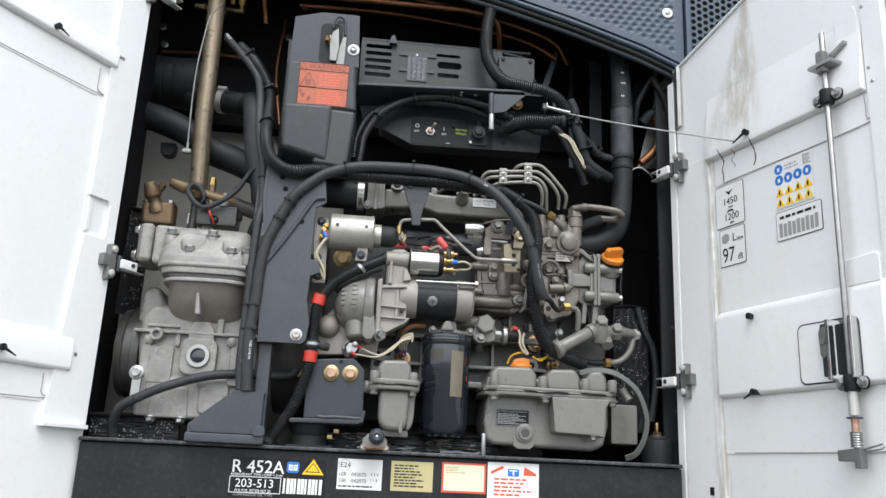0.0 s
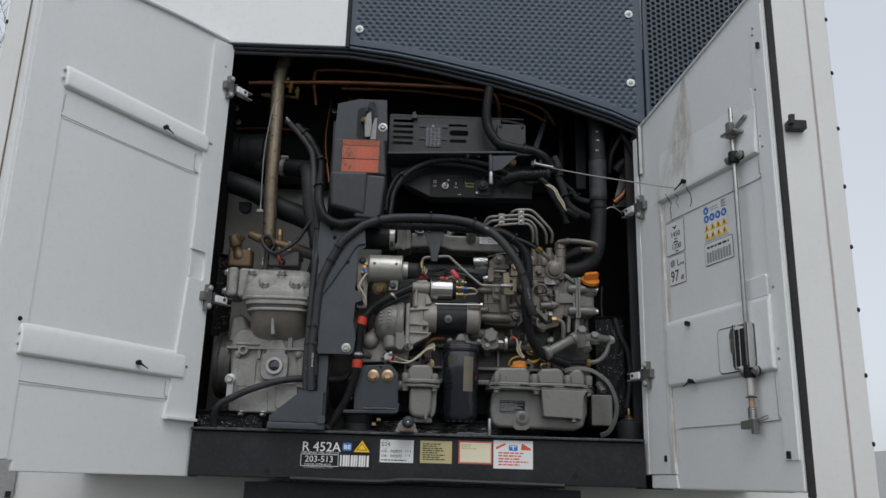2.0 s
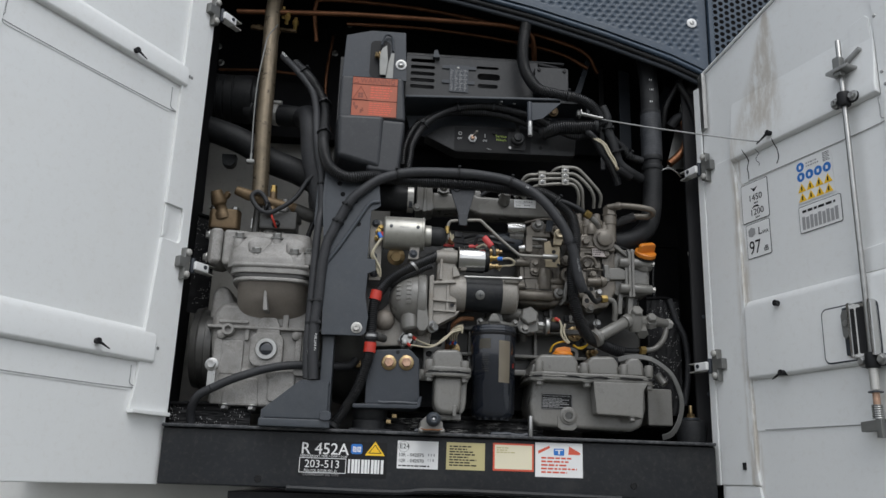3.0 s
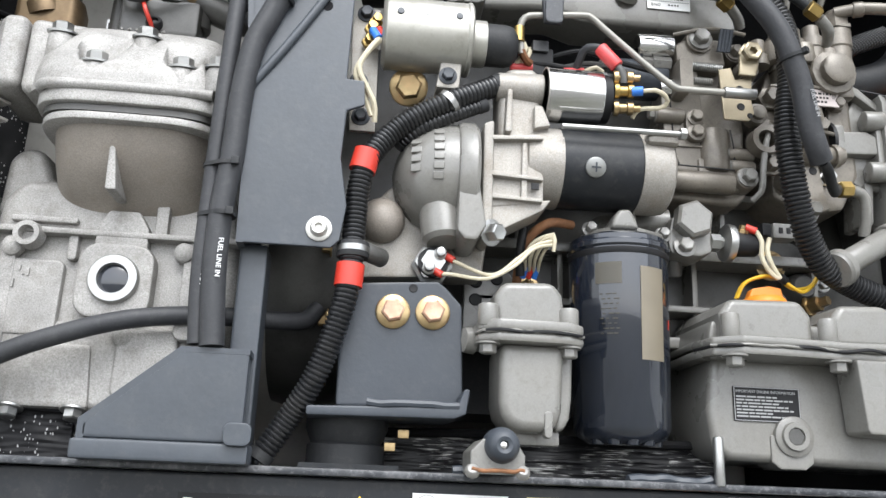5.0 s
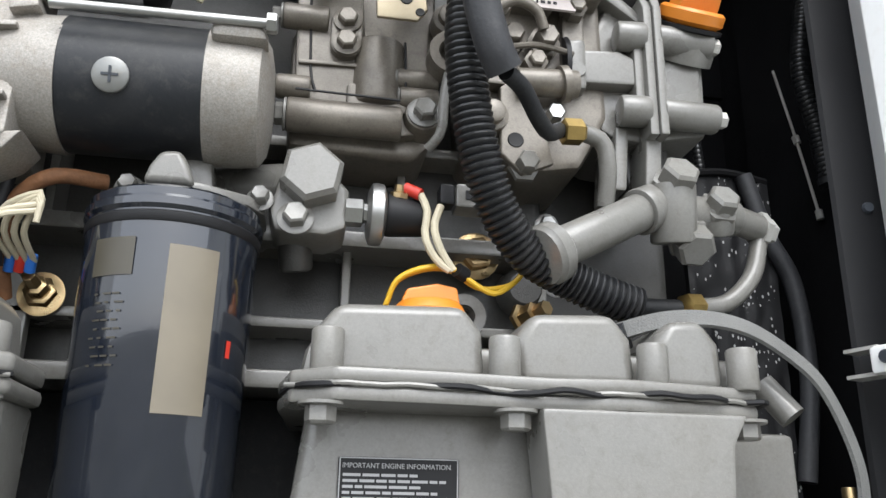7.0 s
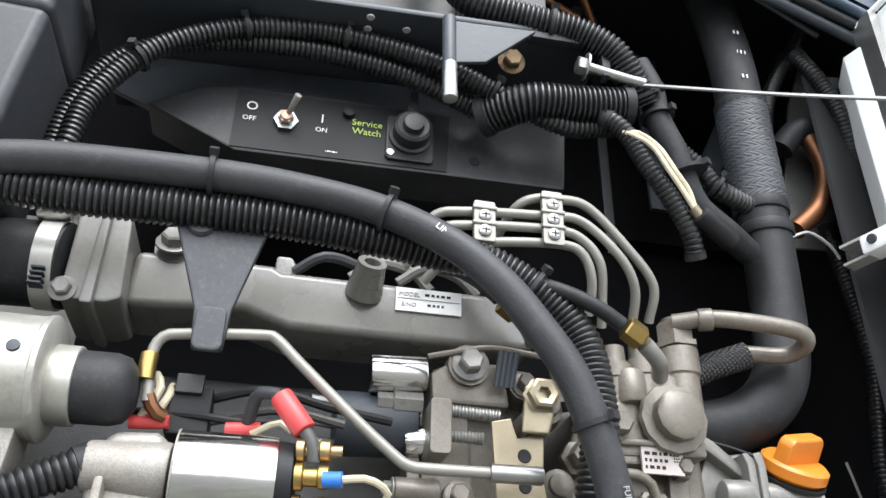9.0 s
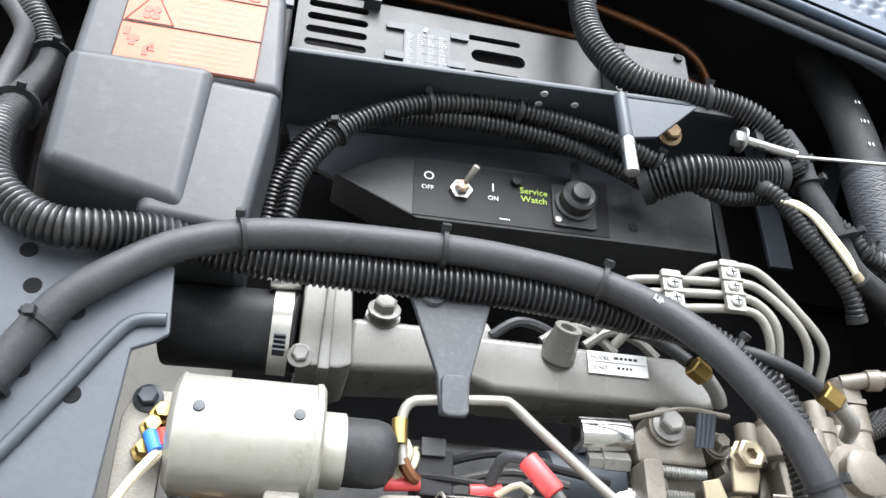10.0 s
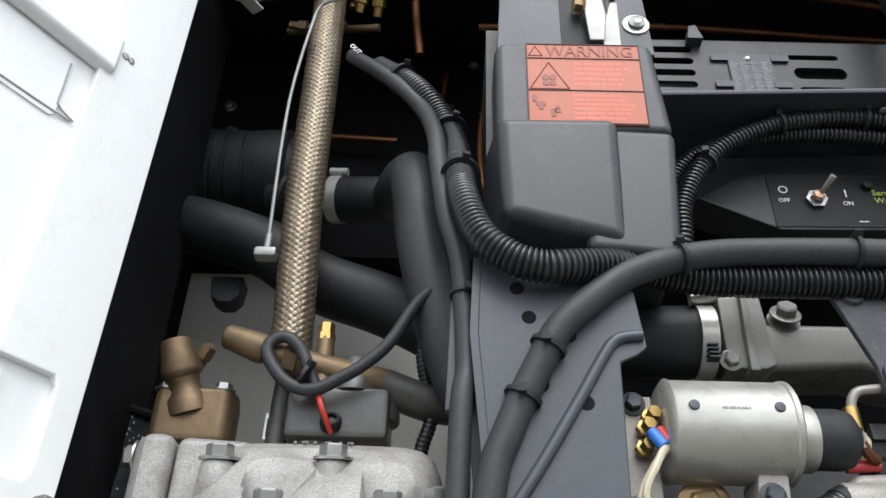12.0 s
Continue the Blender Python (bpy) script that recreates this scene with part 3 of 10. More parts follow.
def hedge():
    """Far bare scrub: a broken band of thin upright stems."""
    rnd = random.Random(9)
    bm = B()
    for i in range(1500):
        x = rnd.uniform(-75, -14)
        y = 32 + rnd.uniform(-4, 6) - (x + 14) * 0.10
        h = rnd.uniform(1.2, 3.0) * (0.75 + 0.35 * math.sin(x * 0.7))
        top = Vector((x + rnd.uniform(-0.8, 0.8), y, h))
        sweep([Vector((x, y, 0)), Vector((x, y, h * 0.5)), top], [0.10, 0.08, 0.03], 4, bm)
    tagged(part("far_scrub", bm, M_HEDGE), "band of bare brown scrub in the distance", "scrub", kind="stuff")


hedge()


def far_fence():
    t = thing("yard_fence", "dark steel yard fence with thin posts and rails", "fence", (-30, 22, 0))
    for i in range(24):
        part("post", box(i * 2.4 - 20, i * 2.4 - 19.94, -0.03, 0.03, 0, 2.05), M_FRAME, t)
    for z in (0.25, 1.2, 2.0):
        part("rail", box(-20, 36, -0.03, 0.03, z - 0.03, z + 0.03), M_FRAME, t)


far_fence()


def far_trailer(x, y, label):
    t = thing("parked_trailer", label, "trailer", (x, y, 0))
    part("box_body", box(-1.25, 1.25, 0, 13, 1.1, 3.2), M_CREAM, t, bevel=0.02)
    part("chassis", box(-0.6, 0.6, 0.3, 12.5, 0.75, 1.08), M_FRAME, t)
    for yy in (8.2, 9.5, 10.8):
        for s in (-1, 1):
            part("wheel", rod((s * 0.85, yy, 0.5), (s * 1.2, yy, 0.5), 0.5, n=24, edge=0.05), M_RUBBER, t)
    for s in (-1, 1):
        part("landing_leg", box(s * 0.8 - 0.06, s * 0.8 + 0.06, 2.0, 2.12, 0, 1.1), M_FRAME, t)


far_trailer(18.2, 21.0, "white semi-trailer parked far off in the yard")

# ---- the trailer that carries the unit ----
trailer = thing("semi_trailer", "cream box semi-trailer whose front wall carries the unit", "trailer", (0.024, 0.36, 0))
part("box_body", box(-1.410, 1.292, 0.0, 12.6, 1.12, 4.0), M_CREAM, trailer, bevel=0.03)
part("chassis", box(-0.55, 0.55, 0.4, 12.0, 0.85, 1.115), M_FRAME, trailer)
for s in (-1, 1):
    part("landing_leg", box(s * 0.9 - 0.07, s * 0.9 + 0.07, 2.3, 2.44, 0.0, 1.115), M_FRAME, trailer)
    for yy in (8.4, 9.7, 11.0):
        part("wheel", rod((s * 0.85, yy, 0.5), (s * 1.22, yy, 0.5), 0.5, n=28, edge=0.05), M_RUBBER, trailer)
for s, x, z0, dz in ((-1, -1.360, 1.358, 0.2075), (1, 1.242, 1.368, 0.197)):
    part("corner_trim", box(x - 0.03, x + 0.03, -0.006, -0.001, 1.2, 3.95), M_CREAM, trailer, bevel=0.002)
    for i in range(13):
        part("rivet", lathe((x + s * 0.040, 0.0095, z0 + i * dz), (s * 0.7, -1, 0), [(0, 0.0075), (0.004, 0.0065), (0.006, 0)], 10), M_INK, trailer)
    part("trim_joint", box(x - s * 0.032 - 0.0015, x - s * 0.032 + 0.0015, -0.0035, -0.001, 1.2, 3.95), M_TANLAB if s < 0 else M_LABP, trailer, "thin sealant line")
part("reflective_tape", box(-1.325, -1.301, -0.0095, -0.0065, 2.001, 2.222), M_OCHRE, trailer, "yellow reflective tape")
part("white_tag", box(-1.317, -1.295, -0.0095, -0.0065, 2.232, 2.322), M_LABW, trailer, "small white tag with blue print")
part("tag_print", text_bars(-1.312, -1.298, 2.262, 2.300, 4, -0.0096, 3), M_SIGNB, trailer)
data_plate = part("data_plate", box(-1.305, -1.131, -0.0095, -0.0065, 1.544, 1.648), M_ZINC, trailer, "silver data plate with rows of fine print")
part("plate_print", text_bars(-1.300, -1.160, 1.549, 1.643, 12, -0.0096, 5), M_GREY, data_plate)
part("plate_code", plates([(-1.152, -1.136, 1.550, 1.568)], -0.0102, -0.0093), M_INK, data_plate)
latch_r = part("door_catch", prism(rounded(1.105, 1.165, 2.724, 2.756, 0.006), -0.03, -0.001), M_FRAME, trailer, "black door catch", 0.003)
part("catch_hook", prism([(1.105, 2.736), (1.105, 2.768), (1.122, 2.768), (1.120, 2.736)], -0.045, -0.03), M_FRAME, latch_r, bevel=0.002)
part("edge_strip", box(1.075, 1.086, -0.015, -0.001, 2.52, 3.8), M_CREAM, trailer, bevel=0.003)

# ---- the unit's casing ----
casing = thing("refrigeration_unit_casing", "white and slate casing of a trailer refrigeration unit", "casing", (0, 0, 0))
for s in (-1, 1):
    part("side_panel", box(min(s * 0.62, s * 0.93), max(s * 0.62, s * 0.93), 0.03, 0.358, 1.62, 3.6), M_DOOR, casing, "white side panel", 0.01)
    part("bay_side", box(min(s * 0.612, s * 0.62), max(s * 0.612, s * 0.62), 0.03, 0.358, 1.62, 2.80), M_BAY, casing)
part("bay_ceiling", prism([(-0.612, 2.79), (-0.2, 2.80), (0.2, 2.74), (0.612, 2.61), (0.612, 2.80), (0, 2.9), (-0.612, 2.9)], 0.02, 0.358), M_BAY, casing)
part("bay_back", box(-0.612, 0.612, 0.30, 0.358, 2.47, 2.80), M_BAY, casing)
part("bay_floor", box(-0.612, 0.612, 0.02, 0.358, 1.655, 1.69), M_FRAME, casing)
part("bulkhead", box(-0.612, 0.612, 0.345, 0.358, 1.69, 2.47), M_BACK, casing, "scuffed pale grey bulkhead")
# near-black sheet over the pale bulkhead, standing in for shade under the roof
part("upper_bulkhead_shade", box(-0.13, 0.612, 0.325, 0.3445, 2.24, 2.47), M_BAY, casing)
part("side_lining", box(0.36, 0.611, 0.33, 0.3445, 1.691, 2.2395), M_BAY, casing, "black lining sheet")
part("under_tray", box(-0.42, 0.40, 0.06, 0.358, 1.30, 1.612), M_FRAME, casing)
part("upper_panel", box(-0.93, -0.236, -0.010, 0.025, 2.762, 3.6), M_DOOR, casing, "plain white upper panel", 0.004)
part("side_post", box(0.558, 0.566, -0.012, 0.012, 2.42, 2.555), M_ZINC, casing, "bare metal edge strip")

ARC = [(-0.60, 2.757), (-0.231, 2.757), (-0.10, 2.741), (0.023, 2.718), (0.18, 2.683), (0.335, 2.640), (0.49, 2.589), (0.558, 2.559), (0.62, 2.530)]


def arc_z(x):
    return float(np.interp(x, [a[0] for a in ARC], [a[1] for a in ARC]))


def dimpled_panel():
    """Pressed sheet with staggered rows of round dents."""
    x0, x1, top = -0.228, 0.580, 3.25
    nx, nz = 300, 230
    xs = np.linspace(x0, x1, nx)
    zb = np.interp(xs, [a[0] for a in ARC], [a[1] for a in ARC]) + 0.016
    V = np.linspace(0, 1, nz)
    X = np.repeat(xs[None, :], nz, 0)
    Z = zb[None, :] + V[:, None] * (top - zb[None, :])
    px, pz = 0.0205, 0.0125
    row = np.round(Z / pz)
    shift = (row % 2) * px / 2
    dx = X - shift - np.round((X - shift) / px) * px
    dz = Z - row * pz
    d = np.sqrt(dx ** 2 + (dz * 1.15) ** 2)
    dent = np.clip(1 - (d / 0.0072) ** 2, 0, 1) ** 1.2 * 0.0034
    edge = (X - x0 < 0.018) | (x1 - X < 0.02) | (Z - zb[None, :] < 0.018)
    Y = -0.004 + np.where(edge, 0, dent)
    verts = np.stack([X, Y, Z], -1).reshape(-1, 3).tolist()
    faces = [(j * nx + i, j * nx + i + 1, (j + 1) * nx + i + 1, (j + 1) * nx + i) for j in range(nz - 1) for i in range(nx - 1)]
    me = bpy.data.meshes.new("dimpled_sheet")
    me.from_pydata(verts, [], faces)
    me.shade_smooth()
    me.materials.append(M_PANEL)
    ob = new("dimpled_sheet", me)
    ob.parent = casing
    ob["label"] = "slate grey sheet pressed with rows of round dents"
    part("sheet_backing", prism([(x0, arc_z(x0) + 0.012)] + [(x, arc_z(x) + 0.012) for x in np.linspace(x0, x1, 14)[1:]] + [(x1, top), (x0, top)], 0.001, 0.018), M_PANEL, casing)
    for p in ((-0.202, 2.819), (0.546, 2.898), (0.545, 2.686), (-0.204, 3.02)):
        s = part("panel_screw", lathe((p[0], -0.0045, p[1]), (0, -1, 0), [(0, 0.0115), (0.002, 0.0115), (0.0032, 0.0095), (0.0032, 0.0060), (0.0022, 0.0055)], 24), M_LABW, casing, "pale collar screw")
        part("screw_head", lathe((p[0], -0.0060, p[1]), (0, -1, 0), [(0, 0.0056), (0.003, 0.0052), (0.004, 0.0036), (0.004, 0.002), (0.002, 0.0018)], 16), M_ZINC, s)
    for k, off in enumerate((0.006, -0.003, -0.012)):
        path = [Vector((x, 0.000 + 0.008 * k, arc_z(x) + off)) for x in np.linspace(-0.585, 0.585, 40)]
        part("edge_trim", sweep(path, 0.0055, 10), (M_PANEL, M_BLACKP, M_DARK)[k], casing)
    part("edge_trim", sweep([Vector((-0.232, -0.008, z)) for z in np.linspace(2.76, 3.25, 8)], 0.006, 8), M_FRAME, casing)
    for r_, y, dz in ((0.0026, 0.040, 0.0), (0.0060, 0.032, 0.011), (0.0055, 0.024, 0.022)):
        part("roof_rail", sweep([Vector((x, y, 2.566 + (0.548 - x) * 0.64 + dz)) for x in np.linspace(0.30, 0.545, 12)], r_, 12), M_SLATE, casing, "rolled grey roof rail")


dimpled_panel()


def perforated_panel():
    """Black sheet with staggered round holes cut through."""
    bm = B()
    a, r = 0.0160, 0.0057
    h = a * math.sqrt(3) / 2
    n = 12
    for j in range(23):
        for i in range(49):
            cx, cz = 0.602 + j * h, 2.43 + i * a + (j % 2) * a / 2
            if cx > 0.90 or cz > 3.2:
                continue
            inner, outer = [], []
            for k in range(n):
                t = 2 * math.pi * k / n
                inner.append(bm.verts.new((cx + r * math.cos(t), -0.008, cz + r * math.sin(t))))
                R = (a / 2) / max(0.5, math.cos((t % (math.pi / 3)) - math.pi / 6))
                outer.append(bm.verts.new((cx + R * math.cos(t), -0.008, cz + R * math.sin(t))))
            for k in range(n):
                bm.faces.new((inner[k], inner[(k + 1) % n], outer[(k + 1) % n], outer[k]))
    ob = part("perforated_sheet", bm, M_PANEL, casing, "dark perforated sheet")
    part("perforated_edge", box(0.583, 0.594, -0.014, 0.0, 2.53, 3.25), M_PANEL, casing, bevel=0.002)
    # black sheet close behind the holes paints the darkness of the hollow
    part("grille_shade_sheet", box(0.60, 0.92, 0.016, 0.026, 2.43, 3.25), M_BAY, casing)


perforated_panel()


# ---- the two open service doors ----
def door_latch_hinge(parent, x, z, s):
    """Hinge: dark leaf screwed to the door, bright knuckle block and pin."""
    h = part("hinge", prism([(x - s * 0.004, z - 0.030), (x - s * 0.004, z + 0.030), (x - s * 0.020, z + 0.032), (x - s * 0.020, z + 0.012), (x - s * 0.034, z + 0.012), (x - s * 0.034, z - 0.010), (x - s * 0.020, z - 0.010), (x - s * 0.020, z - 0.034)][::int(s)], -0.020, -0.006), M_LEVER, parent, "dull galvanised steel hinge", 0.002)
    k = part("knuckle", box(min(x + s * 0.002, x + s * 0.040), max(x + s * 0.002, x + s * 0.040), -0.030, -0.008, z - 0.010, z + 0.008), M_LABW, h, "pale knuckle block", 0.003)
    for dz in (-0.009, 0.008):
        part("link_arm", box(min(x + s * 0.036, x + s * 0.060), max(x + s * 0.036, x + s * 0.060), -0.026, -0.012, z + dz - 0.0012, z + dz + 0.0012), M_CLAMP, k)
    part("pin", rod((x + s * 0.003, -0.019, z - 0.016), (x + s * 0.003, -0.019, z + 0.014), 0.005, n=12, edge=0.001), M_DARK, k)
    part("knuckle_screw", lathe((x + s * 0.028, -0.030, z), (0, -1, 0), [(0, 0.0045), (0.002, 0.004), (0.002, 0)], 12), M_DARK, k)
    for dz in (-0.022, 0.023):
        part("screw", lathe((x - s * 0.012, -0.020, z + dz), (0, -1, 0), [(0, 0.0068), (0.003, 0.0068), (0.0055, 0.0035), (0.0055, 0)], 14), M_CLAMP, h)


def rubber_dart(parent, x, z, dx, dz):
    """Black plastic push pin with a slanted tail."""
    d = part("push_pin", rod((x, -0.022, z), (x, -0.002, z), 0.006, 0.004, 10), M_INK, parent)
    part("tail", rod((x, -0.02, z), (x + dx, -0.030, z + dz), 0.003, 0.001, 8), M_INK, d)


def rib(x0, x1, z0, z1, slope=0.0, face=0.0):
    """Pressed stiffening rib, its upper side slanted and its lower side undercut."""
    bm = B()
    prof = [(0.0, z0), (-0.013, z0 + 0.004), (-0.013, z0 + face if face else z1 - 0.014), (0.0, z1 + 0.004)]
    a = [bm.verts.new((x0, y, z)) for y, z in prof]
    b = [bm.verts.new((x1, y, z + slope)) for y, z in prof]
    bm.faces.new(a)
    bm.faces.new(list(reversed(b)))
    for i in range(4):
        bm.faces.new((a[i], b[i], b[(i + 1) % 4], a[(i + 1) % 4]))
    return bm


door_l = thing("service_door", "white steel service door swung open, hinged beside the compressor", "door", group="service doors", m=pose(-0.545, 0.016, 1.62, 0, 0, 58.2) @ Matrix.Diagonal((1, 1, 1.015, 1)) @ Matrix.Translation((0, 0, -1.62)))
part("door_skin", prism([(-0.553, 1.640), (-0.566, 2.688), (-0.425, 2.703), (-0.2, 2.735), (0, 2.753), (0, 1.62), (-0.452, 1.62), (-0.452, 1.640)], 0.0, 0.010), M_DOOR, door_l, bevel=0.003)
part("hinge_return", box(-0.05, -0.001, 0.0105, 0.028, 1.625, 2.74), M_DOOR, door_l, bevel=0.003)
part("hinge_strip", prism([(-0.100, 1.747), (-0.092, 1.80), (-0.074, 2.085), (-0.030, 2.085), (-0.026, 2.092), (-0.026, 2.150), (-0.030, 2.157), (-0.074, 2.157), (-0.074, 2.73), (-0.004, 2.745), (-0.004, 1.747)], -0.007, 0.001), M_DOOR, door_l, bevel=0.0015)
part("pocket", prism([(-0.0735, 2.088), (-0.0735, 2.154), (-0.064, 2.146), (-0.064, 2.096)], -0.005, -0.0008), M_DOOR, door_l, "pressed pocket", 0.001)
part("edge_strip", prism([(-0.550, 1.643), (-0.556, 2.67), (-0.535, 2.675), (-0.472, 2.45), (-0.466, 1.643)], -0.003, 0.001), M_DOOR, door_l, bevel=0.001)
part("top_edge", tube([(-0.555, -0.004, 2.687), (-0.425, -0.004, 2.702), (-0.2, -0.004, 2.733), (0, -0.004, 2.751)], 0.005, 8), M_DOOR, door_l)
part("rib", rib(-0.478, -0.062, 2.412, 2.464, -0.002), M_DOOR, door_l, bevel=0.0045, seg=3)
part("rib", rib(-0.484, -0.058, 1.838, 1.902), M_DOOR, door_l, bevel=0.0045, seg=3)
part("stiffener", prism(rounded(-0.47, -0.092, 2.345, 2.408, 0.006), -0.0016, 0.001), M_DOOR, door_l, bevel=0.0006)
part("stiffener", prism(rounded(-0.47, -0.10, 1.785, 1.838, 0.006), -0.0016, 0.001), M_DOOR, door_l, bevel=0.0006)
# thin grey tubes draw the shade of the pressed edges on the white sheet
for x0, x1, zt, zb in ((-0.468, -0.094, 2.400, 2.350), (-0.468, -0.104, 1.832, 1.790)):
    part("groove_shade_line", tube([(x0, -0.0018, zt), (x0, -0.0018, zb + 0.012), (x0 + 0.010, -0.0018, zb), (x1 - 0.01, -0.0018, zb), (x1, -0.0018, zb + 0.01), (x1, -0.0018, zt)], 0.0009, 6), M_GREY, door_l, "thin grey line drawn as the shade of a pressed edge")
part("drip_tray", prism([(-0.10, 1.745), (-0.008, 1.745), (-0.008, 1.752), (-0.10, 1.752)], -0.018, -0.002), M_DOOR, door_l, bevel=0.001)
rubber_dart(door_l, -0.207, 2.423, 0.016, -0.014)
rubber_dart(door_l, -0.200, 1.860, 0.018, -0.012)
for x, z in ((-0.487, 1.909), (-0.018, 1.888), (-0.495, 2.62)):
    part("hole_plug", lathe((x, -0.0035, z), (0, -1, 0), [(0, 0.005), (0.002, 0.004), (0.002, 0)], 10), M_INK, door_l)
for x, z in ((-0.482, 2.43), (-0.482, 2.45), (-0.484, 1.86), (-0.484, 1.88), (-0.05, 2.44), (-0.05, 1.87), (-0.03, 2.67), (-0.056, 2.44)):
    part("rivet", lathe((x, -0.0065, z), (0, -1, 0), [(0, 0.004), (0.0015, 0.003), (0.002, 0)], 10), M_ZINC, door_l)
for z in (2.615, 2.046):
    door_latch_hinge(door_l, 0.0, z, 1)

door_r = thing("service_door", "white steel service door swung open, with latch rod and warning labels", "door", group="service doors", m=pose(0.5673, 0.0019, -0.010, 0, 0, -71.8))
part("door_skin", prism([(-0.013, 1.632), (-0.013, 2.562), (0.478, 2.707), (0.488, 2.707), (0.488, 1.632)], 0.0, 0.028), M_DOORST, door_r, bevel=0.004)
part("hinge_strip", prism([(-0.008, 1.664), (-0.008, 2.338), (0.078, 2.338), (0.086, 2.30), (0.092, 1.70), (0.098, 1.664)], -0.006, 0.001), M_DOORST, door_r, bevel=0.003)
part("hinge_return", prism_z([(-0.026, -0.008), (-0.054, 0.0217), (-0.054, 0.0247), (-0.024, -0.003), (-0.0085, -0.003), (-0.0085, -0.008)], 1.664, 2.538), M_DOORST, door_r, bevel=0.001)
part("foot_flap", prism([(0.0, 1.634), (0.002, 1.662), (0.094, 1.662), (0.10, 1.634)], -0.005, 0.001), M_DOOR, door_r, bevel=0.001)
part("edge_seal", box(0.4885, 0.495, 0.004, 0.022, 1.622, 2.70), M_RUBBER, door_r, "black rubber edge seal", 0.004)
part("edge_strip", prism([(0.447, 1.69), (0.447, 2.62), (0.484, 2.665), (0.484, 1.69)], -0.004, 0.001), M_DOOR, door_r, bevel=0.001)
part("top_edge", tube([(-0.008, -0.006, 2.562), (0.24, -0.004, 2.636), (0.482, -0.004, 2.707)], 0.003, 8), M_DOOR, door_r)
part("rib", rib(0.082, 0.445, 2.322, 2.455, 0.0, 0.022), M_DOORST, door_r, bevel=0.003, seg=3)
part("stiffener", prism(rounded(0.098, 0.440, 2.268, 2.321, 0.008), -0.0016, 0.001), M_DOOR, door_r, bevel=0.0006)
part("rib", rib(0.092, 0.447, 1.862, 2.018), M_DOOR, door_r, bevel=0.0045, seg=3)
part("stiffener", prism(rounded(0.095, 0.438, 1.765, 1.861, 0.006), -0.0016, 0.001), M_DOOR, door_r, bevel=0.0006)
# crease shade round the stiffeners, drawn as thin grey tubes
for x0, x1, zt, zb in ((0.100, 0.439, 2.318, 2.270), (0.097, 0.437, 1.858, 1.767)):
    part("groove_shade_line", tube([(x0 + 0.02, -0.0018, zb), (x1 - 0.012, -0.0018, zb), (x1, -0.0018, zb + 0.012), (x1, -0.0018, zt)], 0.0009, 6), M_GREY, door_r, "thin grey line drawn as the shade of a pressed edge")
part("pressed_step", prism([(0.366, 2.016), (0.366, 2.058), (0.434, 2.062), (0.440, 2.056), (0.440, 2.016)], -0.006, 0.001), M_DOOR, door_r, bevel=0.002)
part("pressed_step", prism([(0.396, 2.436), (0.396, 2.478), (0.432, 2.482), (0.438, 2.474), (0.438, 2.43)], -0.003, 0.001), M_DOOR, door_r, bevel=0.001)
rubber_dart(door_r, 0.200, 2.342, -0.022, -0.018)
rubber_dart(door_r, 0.185, 1.999, 0.018, -0.010)
rubber_dart(door_r, 0.185, 1.867, -0.012, -0.012)
for x, z in ((0.062, 1.70), (0.462, 1.70), (0.472, 2.565)):
    part("hole_plug", plates([(x - 0.003, x + 0.003, z - 0.007, z + 0.007)], -0.0105, -0.003), M_INK, door_r)
for x, z in ((0.454, 2.36), (0.458, 2.335), (0.452, 2.47), (0.456, 2.60), (0.458, 2.615), (0.455, 1.885), (0.455, 1.905), (0.455, 2.03), (0.10, 2.345), (0.094, 1.95)):
    part("rivet", lathe((x, -0.004, z), (0, -1, 0), [(0, 0.0035), (0.0012, 0.0028), (0.0016, 0)], 10), M_ZINC, door_r)
for z in (2.337, 1.902):
    door_latch_hinge(door_r, -0.005, z, -1)
for x, z0, z1, k in ((0.122, 2.338, 2.272, 1), (0.150, 2.325, 2.292, 2), (0.204, 2.332, 2.280, 3)):
    rnd = random.Random(k)
    part("sealant_drip", tube([(x + rnd.uniform(-0.005, 0.005), -0.0018 if z0 + (z1 - z0) * i / 5 < 2.32 else -0.012, z0 + (z1 - z0) * i / 5) for i in range(6)], 0.0011 if k != 2 else 0.0006, 6), M_INK, door_r, "thin black sealant drip")

# latch rod with its guides, paddle recess and lower spring bolt
RX, RY = 0.384, -0.0190
latch = part("latch_rod", rod((RX, RY, 1.742), (RX, RY, 2.452), 0.0048, n=14, edge=0.001), M_ZINC, door_r, "long zinc-plated latch rod")
part("rod_clip", prism(rounded(RX - 0.022, RX + 0.026, 2.386, 2.393, 0.0034), -0.034, -0.006), M_ZINC, latch, bevel=0.002)
part("rod_clip", prism(rounded(RX - 0.008, RX + 0.008, 2.378, 2.416, 0.004), -0.030, -0.016), M_LEVER, latch, bevel=0.002)
part("rod_wing", prism([(RX + 0.006, 2.402), (RX + 0.036, 2.418), (RX + 0.036, 2.423), (RX + 0.006, 2.410)], -0.014, -0.004), M_ZINC, latch)
for z in (2.334, 1.866):
    part("rod_guide", rod((RX, RY, z - 0.013), (RX, RY, z + 0.013), 0.0115, n=16, edge=0.002), M_INK, latch)
    part("guide_plate", prism(rounded(RX - 0.027, RX + 0.027, z - 0.010, z + 0.010, 0.008), -0.018, -0.0128), M_INK, latch)
    for x in (RX - 0.019, RX + 0.019):
        part("guide_bolt", bolt((x, -0.018, z), (0, -1, 0), 0.0065, 0.006), M_ZINC, latch)
